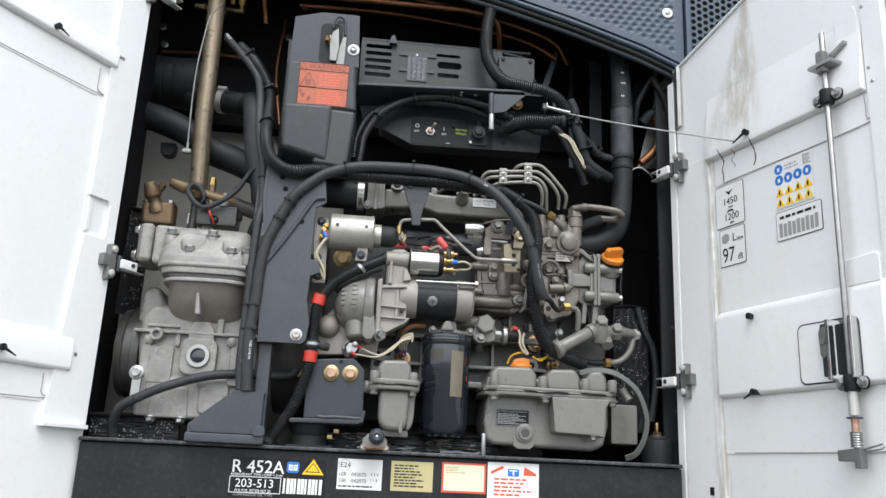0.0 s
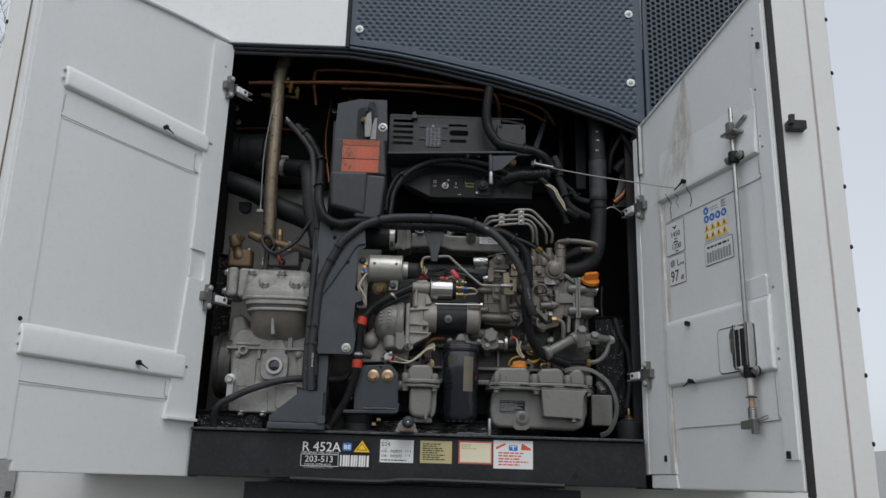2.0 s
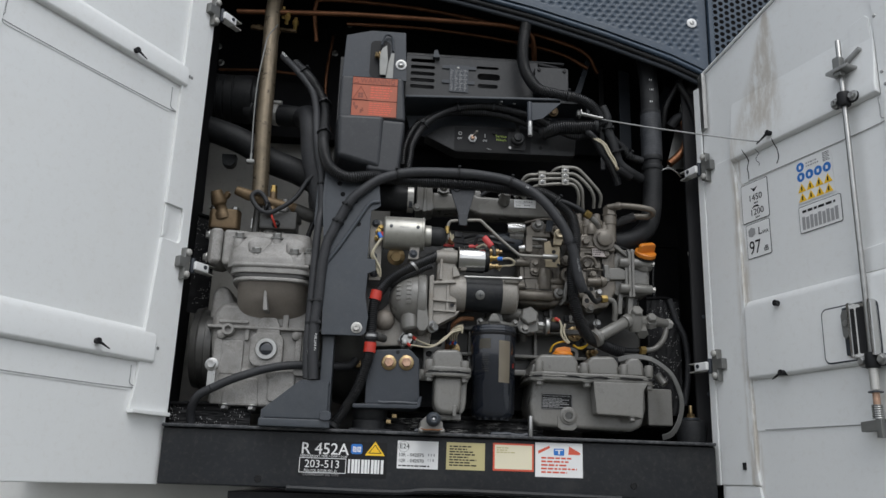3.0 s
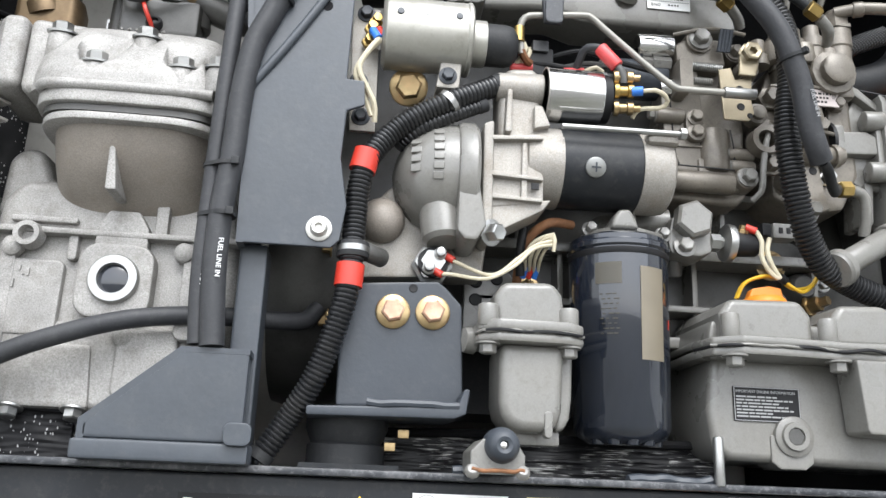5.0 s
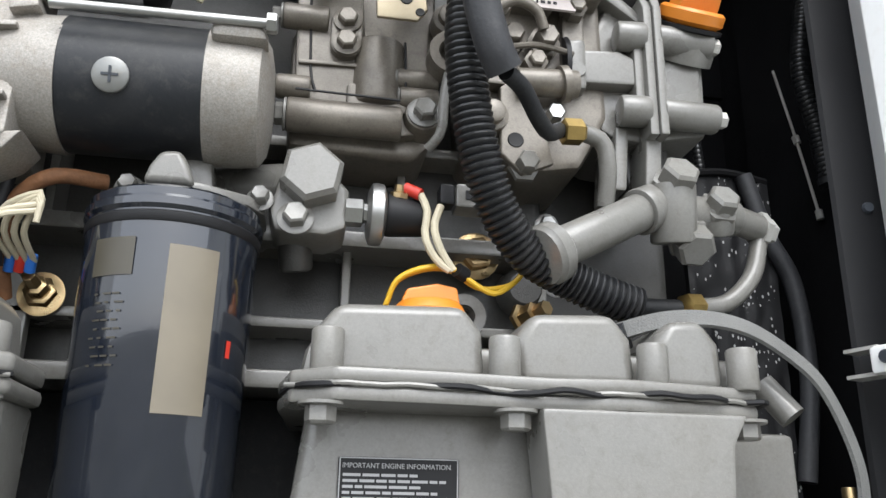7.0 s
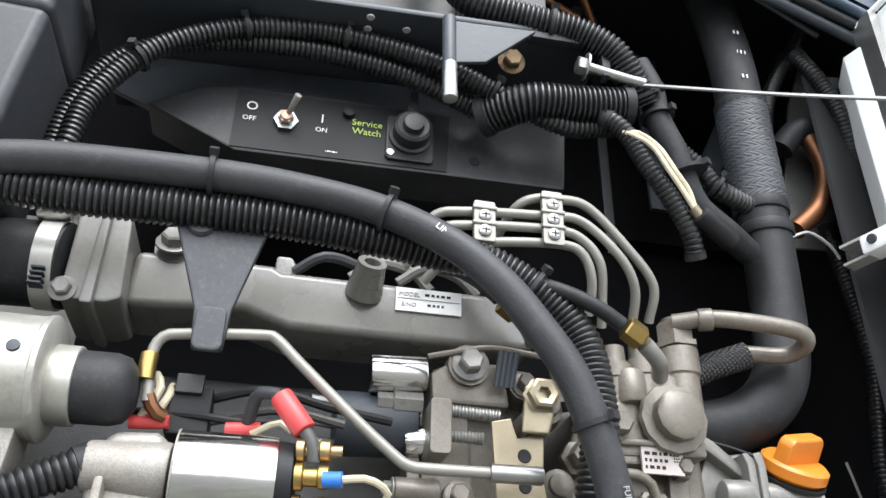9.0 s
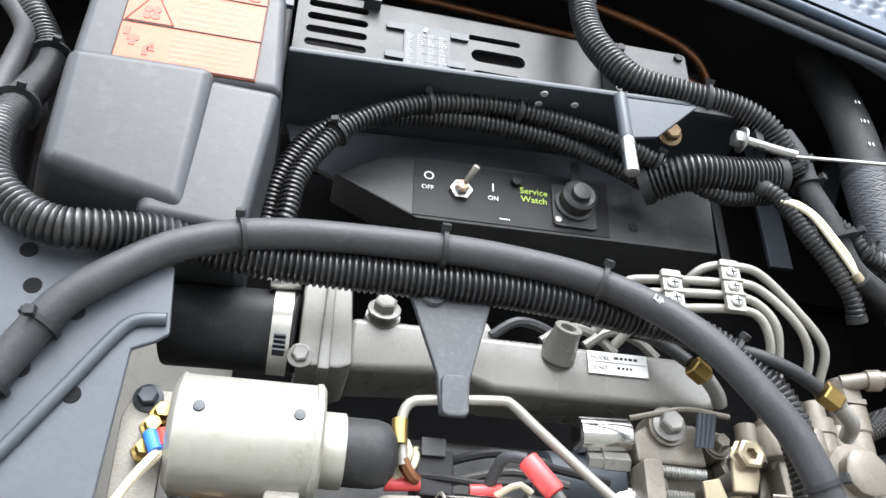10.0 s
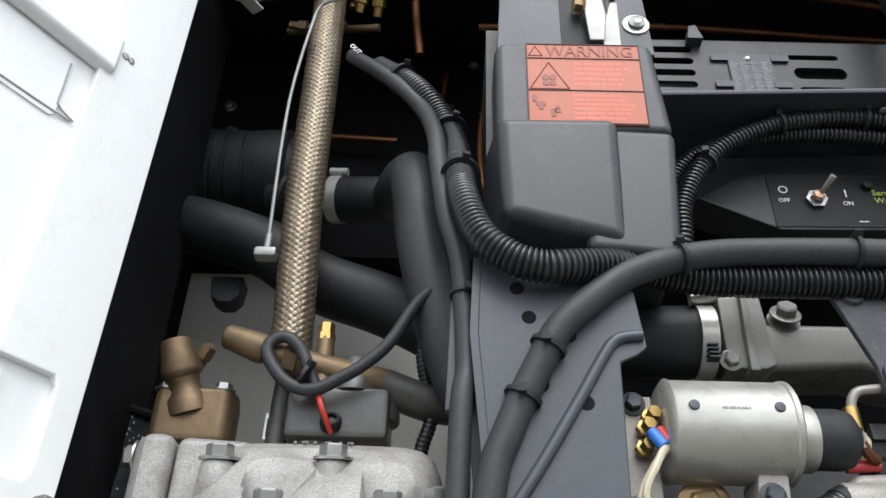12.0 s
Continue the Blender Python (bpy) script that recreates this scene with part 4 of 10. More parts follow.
recess = part("paddle_recess", prism(rounded(0.284, 0.402, 1.870, 1.968, 0.012), -0.0142, -0.0128), M_DARK, door_r, "black rimmed recess with paddle latch")
part("recess_plate", prism(rounded(0.2865, 0.3995, 1.8725, 1.9655, 0.0105), -0.0150, -0.0140), M_DOOR, recess)
part("paddle_case", prism(rounded(0.352, 0.400, 1.872, 1.966, 0.004), -0.0175, -0.0148), M_CHROME, recess, "polished steel latch case", 0.001)
part("case_side", prism(rounded(0.352, 0.359, 1.872, 1.966, 0.002), -0.030, -0.0170), M_CHROME, recess, bevel=0.001)
part("case_side", prism(rounded(0.394, 0.401, 1.872, 1.966, 0.002), -0.030, -0.0170), M_CHROME, recess, bevel=0.001)
part("case_shade", prism(rounded(0.361, 0.392, 1.880, 1.958, 0.003), -0.0182, -0.0172), M_INK, recess)
part("paddle_back", prism([(0.332, 1.962), (0.352, 1.964), (0.352, 1.876), (0.334, 1.880)], -0.018, -0.0148), M_DARK, recess, bevel=0.001)
part("paddle", prism([(0.333, 1.948), (0.337, 1.957), (0.347, 1.957), (0.350, 1.948), (0.347, 1.912), (0.341, 1.906), (0.335, 1.912)], -0.024, -0.018), M_LEVER, recess, bevel=0.002)
part("paddle_screw", lathe((0.343, -0.024, 1.934), (0, -1, 0), [(0, 0.006), (0.002, 0.005), (0.002, 0)], 12), M_ZINC, recess)
part("rod_sleeve", rod((RX, RY, 1.818), (RX, RY, 1.856), 0.0075, n=16), M_CLAMP, latch, "pale worn sleeve")
part("rod_washer", rod((RX, RY, 1.8135), (RX, RY, 1.8155), 0.0115, n=18), M_DARK, latch)
part("worn_neck", rod((RX, RY, 1.794), (RX, RY, 1.814), 0.0058, n=14), M_ROSY, latch)
part("spring", conduit([(RX, RY, 1.772), (RX, RY, 1.794)], 0.0092, 0.0036), M_ZINC, latch)
part("bolt_bracket", prism([(RX - 0.030, 1.752), (RX - 0.030, 1.768), (RX + 0.010, 1.771), (RX + 0.010, 1.742), (RX + 0.001, 1.742), (RX + 0.001, 1.752)], -0.026, -0.012), M_LEVER, latch, "dull steel bolt bracket", 0.0012)
part("hairpin", tube([(RX + 0.008, -0.019, 1.768), (RX + 0.034, -0.019, 1.774), (RX + 0.044, -0.019, 1.776), (RX + 0.043, -0.019, 1.770), (RX + 0.016, -0.019, 1.766)], 0.0014, 8), M_ZINC, latch)

# stickers on the open door: fields x0, x1, z0, z1 and their thin black frames


def door_sticker(x0, x1, z0, z1, label, framed=True):
    s = part("sticker", prism(rounded(x0, x1, z0, z1, 0.003), -0.0016, -0.0012), M_LABW, door_r, label)
    if framed:
        part("sticker_frame", prism(rounded(x0 - 0.0012, x1 + 0.0012, z0 - 0.0012, z1 + 0.0012, 0.004), -0.0013, -0.0009), M_INK, s)
    return s


s1 = door_sticker(0.097, 0.169, 2.182, 2.263, "white speed sticker with black figures")
lettering("1450", 0.019, pose(0.135, -0.0018, 2.224), M_INK, s1, align="CENTER")
lettering("1200", 0.019, pose(0.137, -0.0018, 2.193), M_INK, s1, align="CENTER")
lettering("RPM", 0.006, pose(0.136, -0.0018, 2.216), M_INK, s1, align="CENTER")
lettering("RPM", 0.006, pose(0.138, -0.0018, 2.185), M_INK, s1, align="CENTER")
part("rpm_mark", prism([(0.124, 2.252), (0.133, 2.242), (0.142, 2.252), (0.133, 2.249)], -0.0022, -0.0016), M_INK, s1)
part("rpm_mark", prism([(0.124, 2.208), (0.130, 2.213), (0.140, 2.213), (0.145, 2.208), (0.134, 2.210)], -0.0022, -0.0016), M_INK, s1)
s2 = door_sticker(0.104, 0.167, 2.106, 2.176, "white noise level sticker")
lettering("97", 0.040, pose(0.109, -0.0018, 2.113), M_INK, s2, stretch=0.8)
lettering("L", 0.022, pose(0.136, -0.0018, 2.150), M_INK, s2)
lettering("WA", 0.010, pose(0.147, -0.0018, 2.149), M_INK, s2)
lettering("dB", 0.016, pose(0.148, -0.0018, 2.113), M_INK, s2, stretch=0.75)
part("noise_mark", prism([(0.110, 2.152), (0.110, 2.164), (0.118, 2.169), (0.128, 2.165), (0.128, 2.154), (0.119, 2.149)], -0.0022, -0.0016), M_GREY, s2)
s3 = door_sticker(0.244, 0.330, 2.180, 2.265, "safety sticker with blue and yellow signs", False)
for i in range(4):
    for j, z in enumerate((2.252, 2.232)):
        if j == 0 and i > 0:
            continue
        part("blue_sign", lathe((0.256 + i * 0.0205, -0.0016, z), (0, -1, 0), [(0, 0.0092), (0.0004, 0.0092)], 18), M_SIGNB, s3)
        part("pictogram", plates([(0.2535 + i * 0.0205, 0.2585 + i * 0.0205, z - 0.004, z + 0.003)], -0.0024, -0.0019), M_LABW, s3)
    for z in (2.210, 2.191):
        part("yellow_sign", prism([(0.2465 + i * 0.0205, z - 0.008), (0.2655 + i * 0.0205, z - 0.008), (0.256 + i * 0.0205, z + 0.009)], -0.0022, -0.0014), M_OCHRE, s3)
        part("pictogram", plates([(0.2545 + i * 0.0205, 0.2575 + i * 0.0205, z - 0.005, z + 0.003)], -0.0027, -0.0021), M_INK, s3)
part("code_mark", text_bars(0.310, 0.327, 2.244, 2.263, 6, -0.0018, 8), M_INK, s3)
part("print", text_bars(0.270, 0.300, 2.246, 2.258, 2, -0.0018, 9), M_GREY, s3)
s4 = door_sticker(0.244, 0.340, 2.123, 2.173, "white sticker with a barcode and black band")
part("print", text_bars(0.252, 0.330, 2.158, 2.168, 1, -0.0018, 10, 0.95), M_INK, s4)
for i in range(9):
    part("barcode", plates([(0.250 + i * 0.0095, 0.257 + i * 0.0095, 2.128, 2.153 - 0.002 * (i % 2))], -0.0022, -0.0016), M_GREY, s4)

# door stay: thin steel cable with an eye bolt
stay = thing("door_stay_cable", "thin steel stay cable running to the open door", "cable", (0.326, 0.006, 2.436))
m_stay = Matrix.Translation((-0.32, 0.01, -2.434))
part("cable", tube([(0.32, -0.012, 2.431), (0.412, -0.069, 2.392), (0.503, -0.129, 2.355), (0.598, -0.191, 2.318)], 0.0016, 8), M_ZINC, stay, m=m_stay)
part("eye_bolt", tube([(0.272, -0.012, 2.442), (0.30, -0.012, 2.437), (0.326, -0.013, 2.432)], 0.0045, 10), M_ZINC, stay, m=m_stay)
part("nut", bolt((0.276, -0.012, 2.441), (-1, 0, 0.1), 0.008, 0.007), M_ZINC, stay, m=m_stay)

# ---- base bar with its stickers ----
base = thing("base_bar", "black steel base bar with a row of stickers", "frame", (0, 0, 1.62))
mb = Matrix.Translation((0, 0, -1.62))
part("bar", box(-0.545, 0.548, 0.0, 0.06, 1.622, 1.728), M_FRAME, base, bevel=0.004, m=mb)
part("bar_lip", box(-0.545, 0.545, -0.012, 0.09, 1.7285, 1.735), M_WORN, base, bevel=0.002, m=mb)
part("bottom_lip", tube([(-0.30, -0.006, 1.622), (-0.10, -0.010, 1.620), (0.0, -0.012, 1.626), (0.35, -0.004, 1.622)], 0.006, 8), M_FRAME, base, m=mb)
for x, z in ((-0.356, 1.637), (0.377, 1.647)):
    part("bar_hole", lathe((x, -0.0005, z), (0, -1, 0), [(0, 0.007), (0.0008, 0.006), (-0.003, 0.005)], 14), M_INK, base, m=mb)
for x0, x1 in ((-0.36, -0.23), (0.09, 0.165), (-0.06, 0.0)):
    rnd = random.Random(int(x0 * 1000))
    pts = [(x0 + (x1 - x0) * i / 7, -0.004 + rnd.uniform(-0.002, 0.002), 1.736 + rnd.uniform(-0.001, 0.002)) for i in range(8)]
    part("weld_bead", tube(pts, 0.0045, 8), M_DARK, base, "uneven painted weld bead", m=mb)
kn = part("latch_block", prism([(-0.052, 1.735), (-0.052, 1.752), (-0.042, 1.762), (-0.016, 1.762), (-0.008, 1.75), (-0.008, 1.735)], -0.052, -0.004), M_ENGINE, base, "small rusty-footed latch block", 0.002, mb)
part("knob", lathe((-0.027, -0.040, 1.757), (0, -1, 0), [(0, 0.0145), (0.010, 0.0145), (0.020, 0.0128), (0.024, 0.0095), (0.0255, 0.0065), (0.0245, 0.0035), (0.018, 0.003)], 28), M_DARK, kn)
part("knob_screw", lathe((-0.027, -0.060, 1.757), (0, -1, 0), [(0, 0.0031), (0.002, 0.0028), (0.0026, 0)], 14), M_CHROME, kn)
rnd = random.Random(8)
part("rust_foot", tube([(-0.051 + 0.042 * k / 12, -0.0535 + rnd.uniform(-0.001, 0.001), 1.7375 + rnd.uniform(-0.001, 0.0014)) for k in range(13)], 0.0016, 8), M_RUST, kn, "rust-stained weld along the foot")
for x in (-0.050, -0.010):
    part("foot_weld", lathe((x, -0.0515, 1.7372), (0, -1, 0.6), [(-0.002, 0.0062), (0.001, 0.0058), (0.003, 0.004), (0.0036, 0)], 14), M_ENGINE, kn)
part("stud", rod((0.169, -0.010, 1.733), (0.169, -0.010, 1.774), 0.0045, n=12, edge=0.001), M_ZINC, base, "bare steel stud", m=mb)

st = part("sticker", plates([(-0.281, -0.112, 1.645, 1.712)], -0.0010, -0.0004), M_INK, base, "black refrigerant sticker with white lettering", m=mb)
lettering("R 452A", 0.031, pose(-0.279, -0.0014, 1.6865), M_LABW, st, stretch=0.98)
lettering("R 452A", 0.031, pose(-0.2785, -0.00145, 1.6867), M_LABW, st, stretch=0.98)
lettering("203-513", 0.0205, pose(-0.270, -0.0014, 1.6615), M_LABW, st)
lettering("POLYOL ESTER ISO 35", 0.0065, pose(-0.270, -0.0014, 1.6535), M_LABW, st, stretch=1.0)
lettering("COMPRESSOR OIL TYPE", 0.0065, pose(-0.272, -0.0014, 1.6465), M_GREY, st)
lettering("REFRIGERANT TYPE / GWP = 2140", 0.006, pose(-0.279, -0.0014, 1.681), M_LABW, st)
part("print_frame", plates([(-0.280, -0.190, 1.6785, 1.6797), (-0.280, -0.190, 1.6515, 1.6527), (-0.280, -0.2788, 1.6515, 1.6797), (-0.1912, -0.190, 1.6515, 1.6797)], -0.0016, -0.0009), M_LABW, st)
for i in range(11):
    part("barcode_bar", plates([(-0.186 + i * 0.0063, -0.186 + i * 0.0063 + (0.0052 if i % 3 else 0.0036), 1.653, 1.679)], -0.0016, -0.0009), M_LABW, st)
part("book_sign", prism(rounded(-0.182, -0.160, 1.689, 1.708, 0.004), -0.0016, -0.0009), M_SIGNB, st, "blue manual pictogram")
for k in range(2):
    part("page", prism([(-0.1785 + k * 0.0085, 1.6935), (-0.1785 + k * 0.0085, 1.7035 - k * 0.001), (-0.1715 + k * 0.0085, 1.7025 + k * 0.001), (-0.1715 + k * 0.0085, 1.6925)], -0.0019, -0.0015), M_LABW, st)
    part("page_print", plates([(-0.1770 + k * 0.0085, -0.1728 + k * 0.0085, 1.6955 + 0.0022 * j, 1.6963 + 0.0022 * j) for j in range(3)], -0.0022, -0.0018), M_SIGNB, st)
part("warning_sign", prism([(-0.155, 1.687), (-0.116, 1.687), (-0.1355, 1.714)], -0.0016, -0.0009), M_OCHRE, st, "yellow warning triangle")
part("warning_border", prism([(-0.149, 1.691), (-0.122, 1.691), (-0.1355, 1.708)], -0.0018, -0.0015), M_INK, st)
part("warning_fill", prism([(-0.146, 1.6925), (-0.125, 1.6925), (-0.1355, 1.706)], -0.0021, -0.0017), M_OCHRE, st)

st = part("sticker", plates([(-0.092, -0.012, 1.665, 1.718)], -0.0010, -0.0004), M_LABW, base, "white approval sticker", m=mb)
lettering("E24", 0.013, pose(-0.088, -0.0014, 1.703), M_INK, st)
part("ring", tube([(-0.080 + 0.0104 * math.cos(radians(a)), -0.0012, 1.7065 + 0.0104 * math.sin(radians(a))) for a in range(0, 361, 20)], 0.0004, 6), M_GREY, st)
lettering("10R - 042075", 0.0092, pose(-0.090, -0.0014, 1.688), M_INK, st)
lettering("10R - 042070", 0.0092, pose(-0.090, -0.0014, 1.677), M_INK, st)
part("print", text_bars(-0.032, -0.016, 1.677, 1.697, 2, -0.0012, 3), M_GREY, st)
part("print", text_bars(-0.089, -0.018, 1.668, 1.673, 1, -0.0012, 4), M_INK, st)
st = part("sticker", plates([(0.004, 0.080, 1.666, 1.718)], -0.0010, -0.0004), M_LABY, base, "straw yellow type sticker", m=mb)
part("print", text_bars(0.010, 0.075, 1.672, 1.713, 8, -0.0012, 7, 0.5), M_INK, st)
st = part("sticker", plates([(0.096, 0.177, 1.667, 1.720)], -0.0010, -0.0004), M_LABR, base, "cream sticker with a red border", m=mb)
part("sticker_field", plates([(0.0995, 0.1735, 1.6705, 1.7165)], -0.0014, -0.0009), M_LABC, st)
part("print", text_bars(0.103, 0.150, 1.700, 1.713, 3, -0.0016, 8, 0.4), M_LABY, st)
st = part("sticker", plates([(0.180, 0.275, 1.658, 1.724)], -0.0010, -0.0004), M_LABW, base, "white approval sticker with red text and a blue mark", m=mb)
part("blue_mark", prism(rounded(0.217, 0.238, 1.700, 1.713, 0.002), -0.0016, -0.0009), M_SIGNB, st)
part("mark_bar", plates([(0.220, 0.235, 1.709, 1.711), (0.226, 0.229, 1.702, 1.709)], -0.0018, -0.0015), M_LABW, st)
part("print", text_bars(0.192, 0.264, 1.664, 1.698, 5, -0.0012, 11, 0.7), M_LABR, st)
for s, x in ((1, 0.186), (-1, 0.246)):
    part("print", prism([(x, 1.702), (x + 0.024, 1.714) if s > 0 else (x + 0.024, 1.702), (x + 0.022, 1.718) if s > 0 else (x + 0.024, 1.706), (x, 1.708) if s > 0 else (x + 0.002, 1.718)], -0.0013, -0.0009), M_LABR, st)

# ---- compressor ----
comp = thing("compressor", "grey cast piston compressor with bolted head", "compressor", (-0.36, 0.11, 1.69))
mc = Matrix.Translation((0.365, -0.145, -1.703))
mcase = Matrix.Translation((0.350, -0.091, -1.686))
part("crankcase", prism([(-0.478, 1.93), (-0.474, 1.962), (-0.460, 1.985), (-0.262, 1.985), (-0.25, 1.93), (-0.25, 1.80), (-0.27, 1.775), (-0.44, 1.770), (-0.462, 1.80)], 0.035, 0.235), M_COMP, comp, bevel=0.014, m=mcase, seg=3)
part("case_shoulder", prism([(-0.488, 1.95), (-0.486, 2.012), (-0.472, 2.026), (-0.452, 2.022), (-0.440, 1.99), (-0.290, 1.99), (-0.262, 2.010), (-0.25, 1.95)], 0.060, 0.235), M_COMP, comp, bevel=0.012, m=mcase, seg=3)
part("case_flange", prism([(-0.482, 1.928), (-0.482, 1.934), (-0.25, 1.934), (-0.25, 1.928)], 0.022, 0.06), M_COMP, comp, bevel=0.002, m=mcase)
part("rear_ring", lathe((-0.475, 0.13, 1.90), (-1, 0, 0), [(0, 0.088), (0.014, 0.088), (0.016, 0.082), (0.03, 0.082), (0.032, 0.088), (0.045, 0.085)], 40), M_BLOCK, comp, m=mcase)
part("barrel_rib", prism([(-0.382, 1.978), (-0.384, 2.034), (-0.380, 2.036), (-0.372, 1.978)], 0.038, 0.09), M_COMP, comp, bevel=0.002, m=mc)


def head_plan(grow, square=0.42):
    out = []
    for i in range(40):
        a = 2 * math.pi * i / 40
        c, s = math.cos(a), math.sin(a)
        out.append((-0.368 + (0.084 + grow) * math.copysign(abs(c) ** square, c), 0.112 + (0.092 + grow) * math.copysign(abs(s) ** square, s)))
    return out


bm = B()
rows = [[bm.verts.new((x, y + back, z)) for x, y in head_plan(-0.0065, 0.60)] for z, back in ((1.950, 0.078), (1.968, 0.066), (1.978, 0.052), (1.986, 0.040), (1.996, 0.028), (2.010, 0.016), (2.028, 0.006), (2.045, 0.0))]
for a, b in zip(rows, rows[1:]):
    for i in range(40):
        bm.faces.new((a[i], a[(i + 1) % 40], b[(i + 1) % 40], b[i]))
bm.faces.new(rows[0])
bm.faces.new(rows[-1])
part("barrel", bm, M_COMPB, comp, "brownish cylinder barrel", m=mc)
part("head_gasket", prism_z(head_plan(0.000), 2.044, 2.050), M_BLOCK, comp, m=mc)
part("lower_flange", prism_z(head_plan(0.001, 0.5), 2.036, 2.0435), M_COMP, comp, bevel=0.002, m=mc)
part("upper_flange", prism_z(head_plan(0.005), 2.0505, 2.064), M_COMP, comp, bevel=0.003, m=mc)
lay = [(2.064, 0.0, 0.0), (2.084, 0.001, 0.001), (2.100, 0.006, 0.003), (2.115, 0.014, 0.004), (2.130, 0.024, 0.006), (2.142, 0.034, 0.010), (2.149, 0.044, 0.016), (2.1525, 0.056, 0.026), (2.1532, 0.082, 0.076)]
sunk = ((-0.444, 0.048, 2.128), (-0.404, 0.034, 2.094), (-0.367, 0.048, 2.130), (-0.327, 0.034, 2.095), (-0.294, 0.034, 2.098))
bm = B()
rows = []
for k in range(49):
    u = k / 48 * (len(lay) - 1)
    z, gy, gx = (float(np.interp(u, range(len(lay)), [q[c] for q in lay])) for c in range(3))
    line = []
    for i in range(180):
        a = 2 * math.pi * i / 180
        c, s = math.cos(a), math.sin(a)
        x = -0.376 + (0.089 - gx) * math.copysign(abs(c) ** 0.38, c)
        y = 0.112 + (0.092 - gy) * math.copysign(abs(s) ** 0.38, s)
        zz = z
        for bx, by, bz in sunk:
            far = math.hypot(x - bx, 1.8 * min(0.0, by - y))
            if far < 0.0195 and y < by + 0.03:
                zz = min(zz, bz + max(0.0, far - 0.0135) * 5)
        line.append(bm.verts.new((x, y, zz)))
    rows.append(line)
for a, b in zip(rows, rows[1:]):
    for i in range(180):
        bm.faces.new((a[i], a[(i + 1) % 180], b[(i + 1) % 180], b[i]))
bm.faces.new(rows[0])
bm.faces.new(rows[-1])
part("head", bm, M_COMP, comp, "cast head with sunk bolt seats", m=mc)
part("head_bridge", prism_z([(-0.479, 0.056), (-0.479, 0.150), (-0.425, 0.156), (-0.425, 0.064)], 2.074, 2.1515), M_COMP, comp, bevel=0.008, m=mc, seg=3)
part("end_cap", prism_z([(-0.510, 0.062), (-0.511, 0.145), (-0.4805, 0.150), (-0.4805, 0.054), (-0.500, 0.054)], 2.077, 2.153), M_COMP, comp, bevel=0.009, m=mc, seg=3)
for p in ((-0.5105, 0.074, 2.140), (-0.5105, 0.070, 2.090)):
    part("cap_bolt", bolt(p, (-1, -0.1, 0), 0.008, 0.007), M_ZINC, comp, m=mc)
for x, z, f in ((-0.444, 2.138, 0), (-0.404, 2.104, 1), (-0.367, 2.140, 0), (-0.327, 2.105, 1), (-0.294, 2.108, 1)):
    y = 0.048 if not f else 0.034
    part("bolt_boss", rod((x, y, z - 0.036), (x, y - 0.001, z - 0.0095), 0.0125, 0.0118, 20, 0.003), M_COMP, comp, m=mc)
    part("head_bolt", bolt((x, y - 0.001, z - 0.008), (0, -0.25, 1), 0.0095, 0.009), M_ZINC, comp, m=mc)
for k, (x, w_) in enumerate(((-0.398, 0.0015), (-0.392, 0.004), (-0.384, 0.0015), (-0.376, 0.004), (-0.366, 0.0015), (-0.360, 0.0035))):
    part("cast_mark", rod((x, 0.066 - 0.001 * (k % 2), 2.1505), (x + w_, 0.060, 2.1490), 0.0011, n=8), M_COMP, comp, m=mc)
part("lip_bead", tube([(-0.446, 0.05, 2.0665), (-0.443, 0.022, 2.0665), (-0.40, 0.0165, 2.0665), (-0.33, 0.0165, 2.0665), (-0.295, 0.02, 2.0665)], 0.005, 10), M_COMP, comp, m=mc)
oval = part("window_boss", prism(rounded(-0.392, -0.324, 1.852, 1.922, 0.018), 0.020, 0.06), M_COMP, comp, bevel=0.004, m=mcase)
for x0, x1, z0, z1, y in ((-0.462, -0.448, 1.80, 1.925, 0.027), (-0.330, -0.318, 1.93, 1.972, 0.026), (-0.300, -0.288, 1.865, 1.928, 0.026), (-0.405, -0.396, 1.905, 1.93, 0.027), (-0.46, -0.40, 1.940, 1.946, 0.029)):
    part("cast_rib", prism(rounded(x0, x1, z0, z1, min(x1 - x0, z1 - z0) * 0.4), y, 0.05), M_COMP, comp, bevel=0.002, m=mcase)
for x, z in ((-0.452, 1.915), (-0.300, 1.918), (-0.275, 1.80), (-0.345, 1.838)):
    part("cast_stud", lathe((x, 0.03, z), (0, -1, 0), [(0, 0.010), (0.006, 0.009), (0.008, 0.006), (0.0085, 0)], 16), M_COMP, comp, m=mcase)
part("case_skirt", prism([(-0.466, 1.772), (-0.466, 1.835), (-0.440, 1.850), (-0.262, 1.850), (-0.255, 1.772)], 0.030, 0.08), M_COMP, comp, bevel=0.007, m=mcase, seg=3)
part("boss_neck", prism([(-0.382, 1.905), (-0.380, 1.938), (-0.372, 1.954), (-0.344, 1.954), (-0.334, 1.938), (-0.332, 1.905)], 0.023, 0.06), M_COMP, comp, bevel=0.003, m=mcase)
part("sight_ring", lathe((-0.3575, 0.020, 1.888), (0, -1, 0), [(0, 0.0225), (0.004, 0.0225), (0.006, 0.0212), (0.006, 0.0140), (0.001, 0.0130)], 32), M_ZINC, oval, "bright sight-glass ring")
part("sight_glass", lathe((-0.3575, 0.0185, 1.888), (0, -1, 0), [(0, 0.0135), (0.0005, 0.0125), (0.001, 0)], 24), M_FILTER, oval)
part("tapped_boss", lathe((-0.438, 0.028, 1.925), (0, -1, 0), [(0, 0.013), (0.014, 0.0115), (0.014, 0.007), (0.004, 0.006)], 20), M_COMP, comp, m=mcase)
part("cast_pad", prism(rounded(-0.465, -0.405, 1.835, 1.905, 0.008), 0.028, 0.05), M_COMP, comp, bevel=0.003, m=mcase)
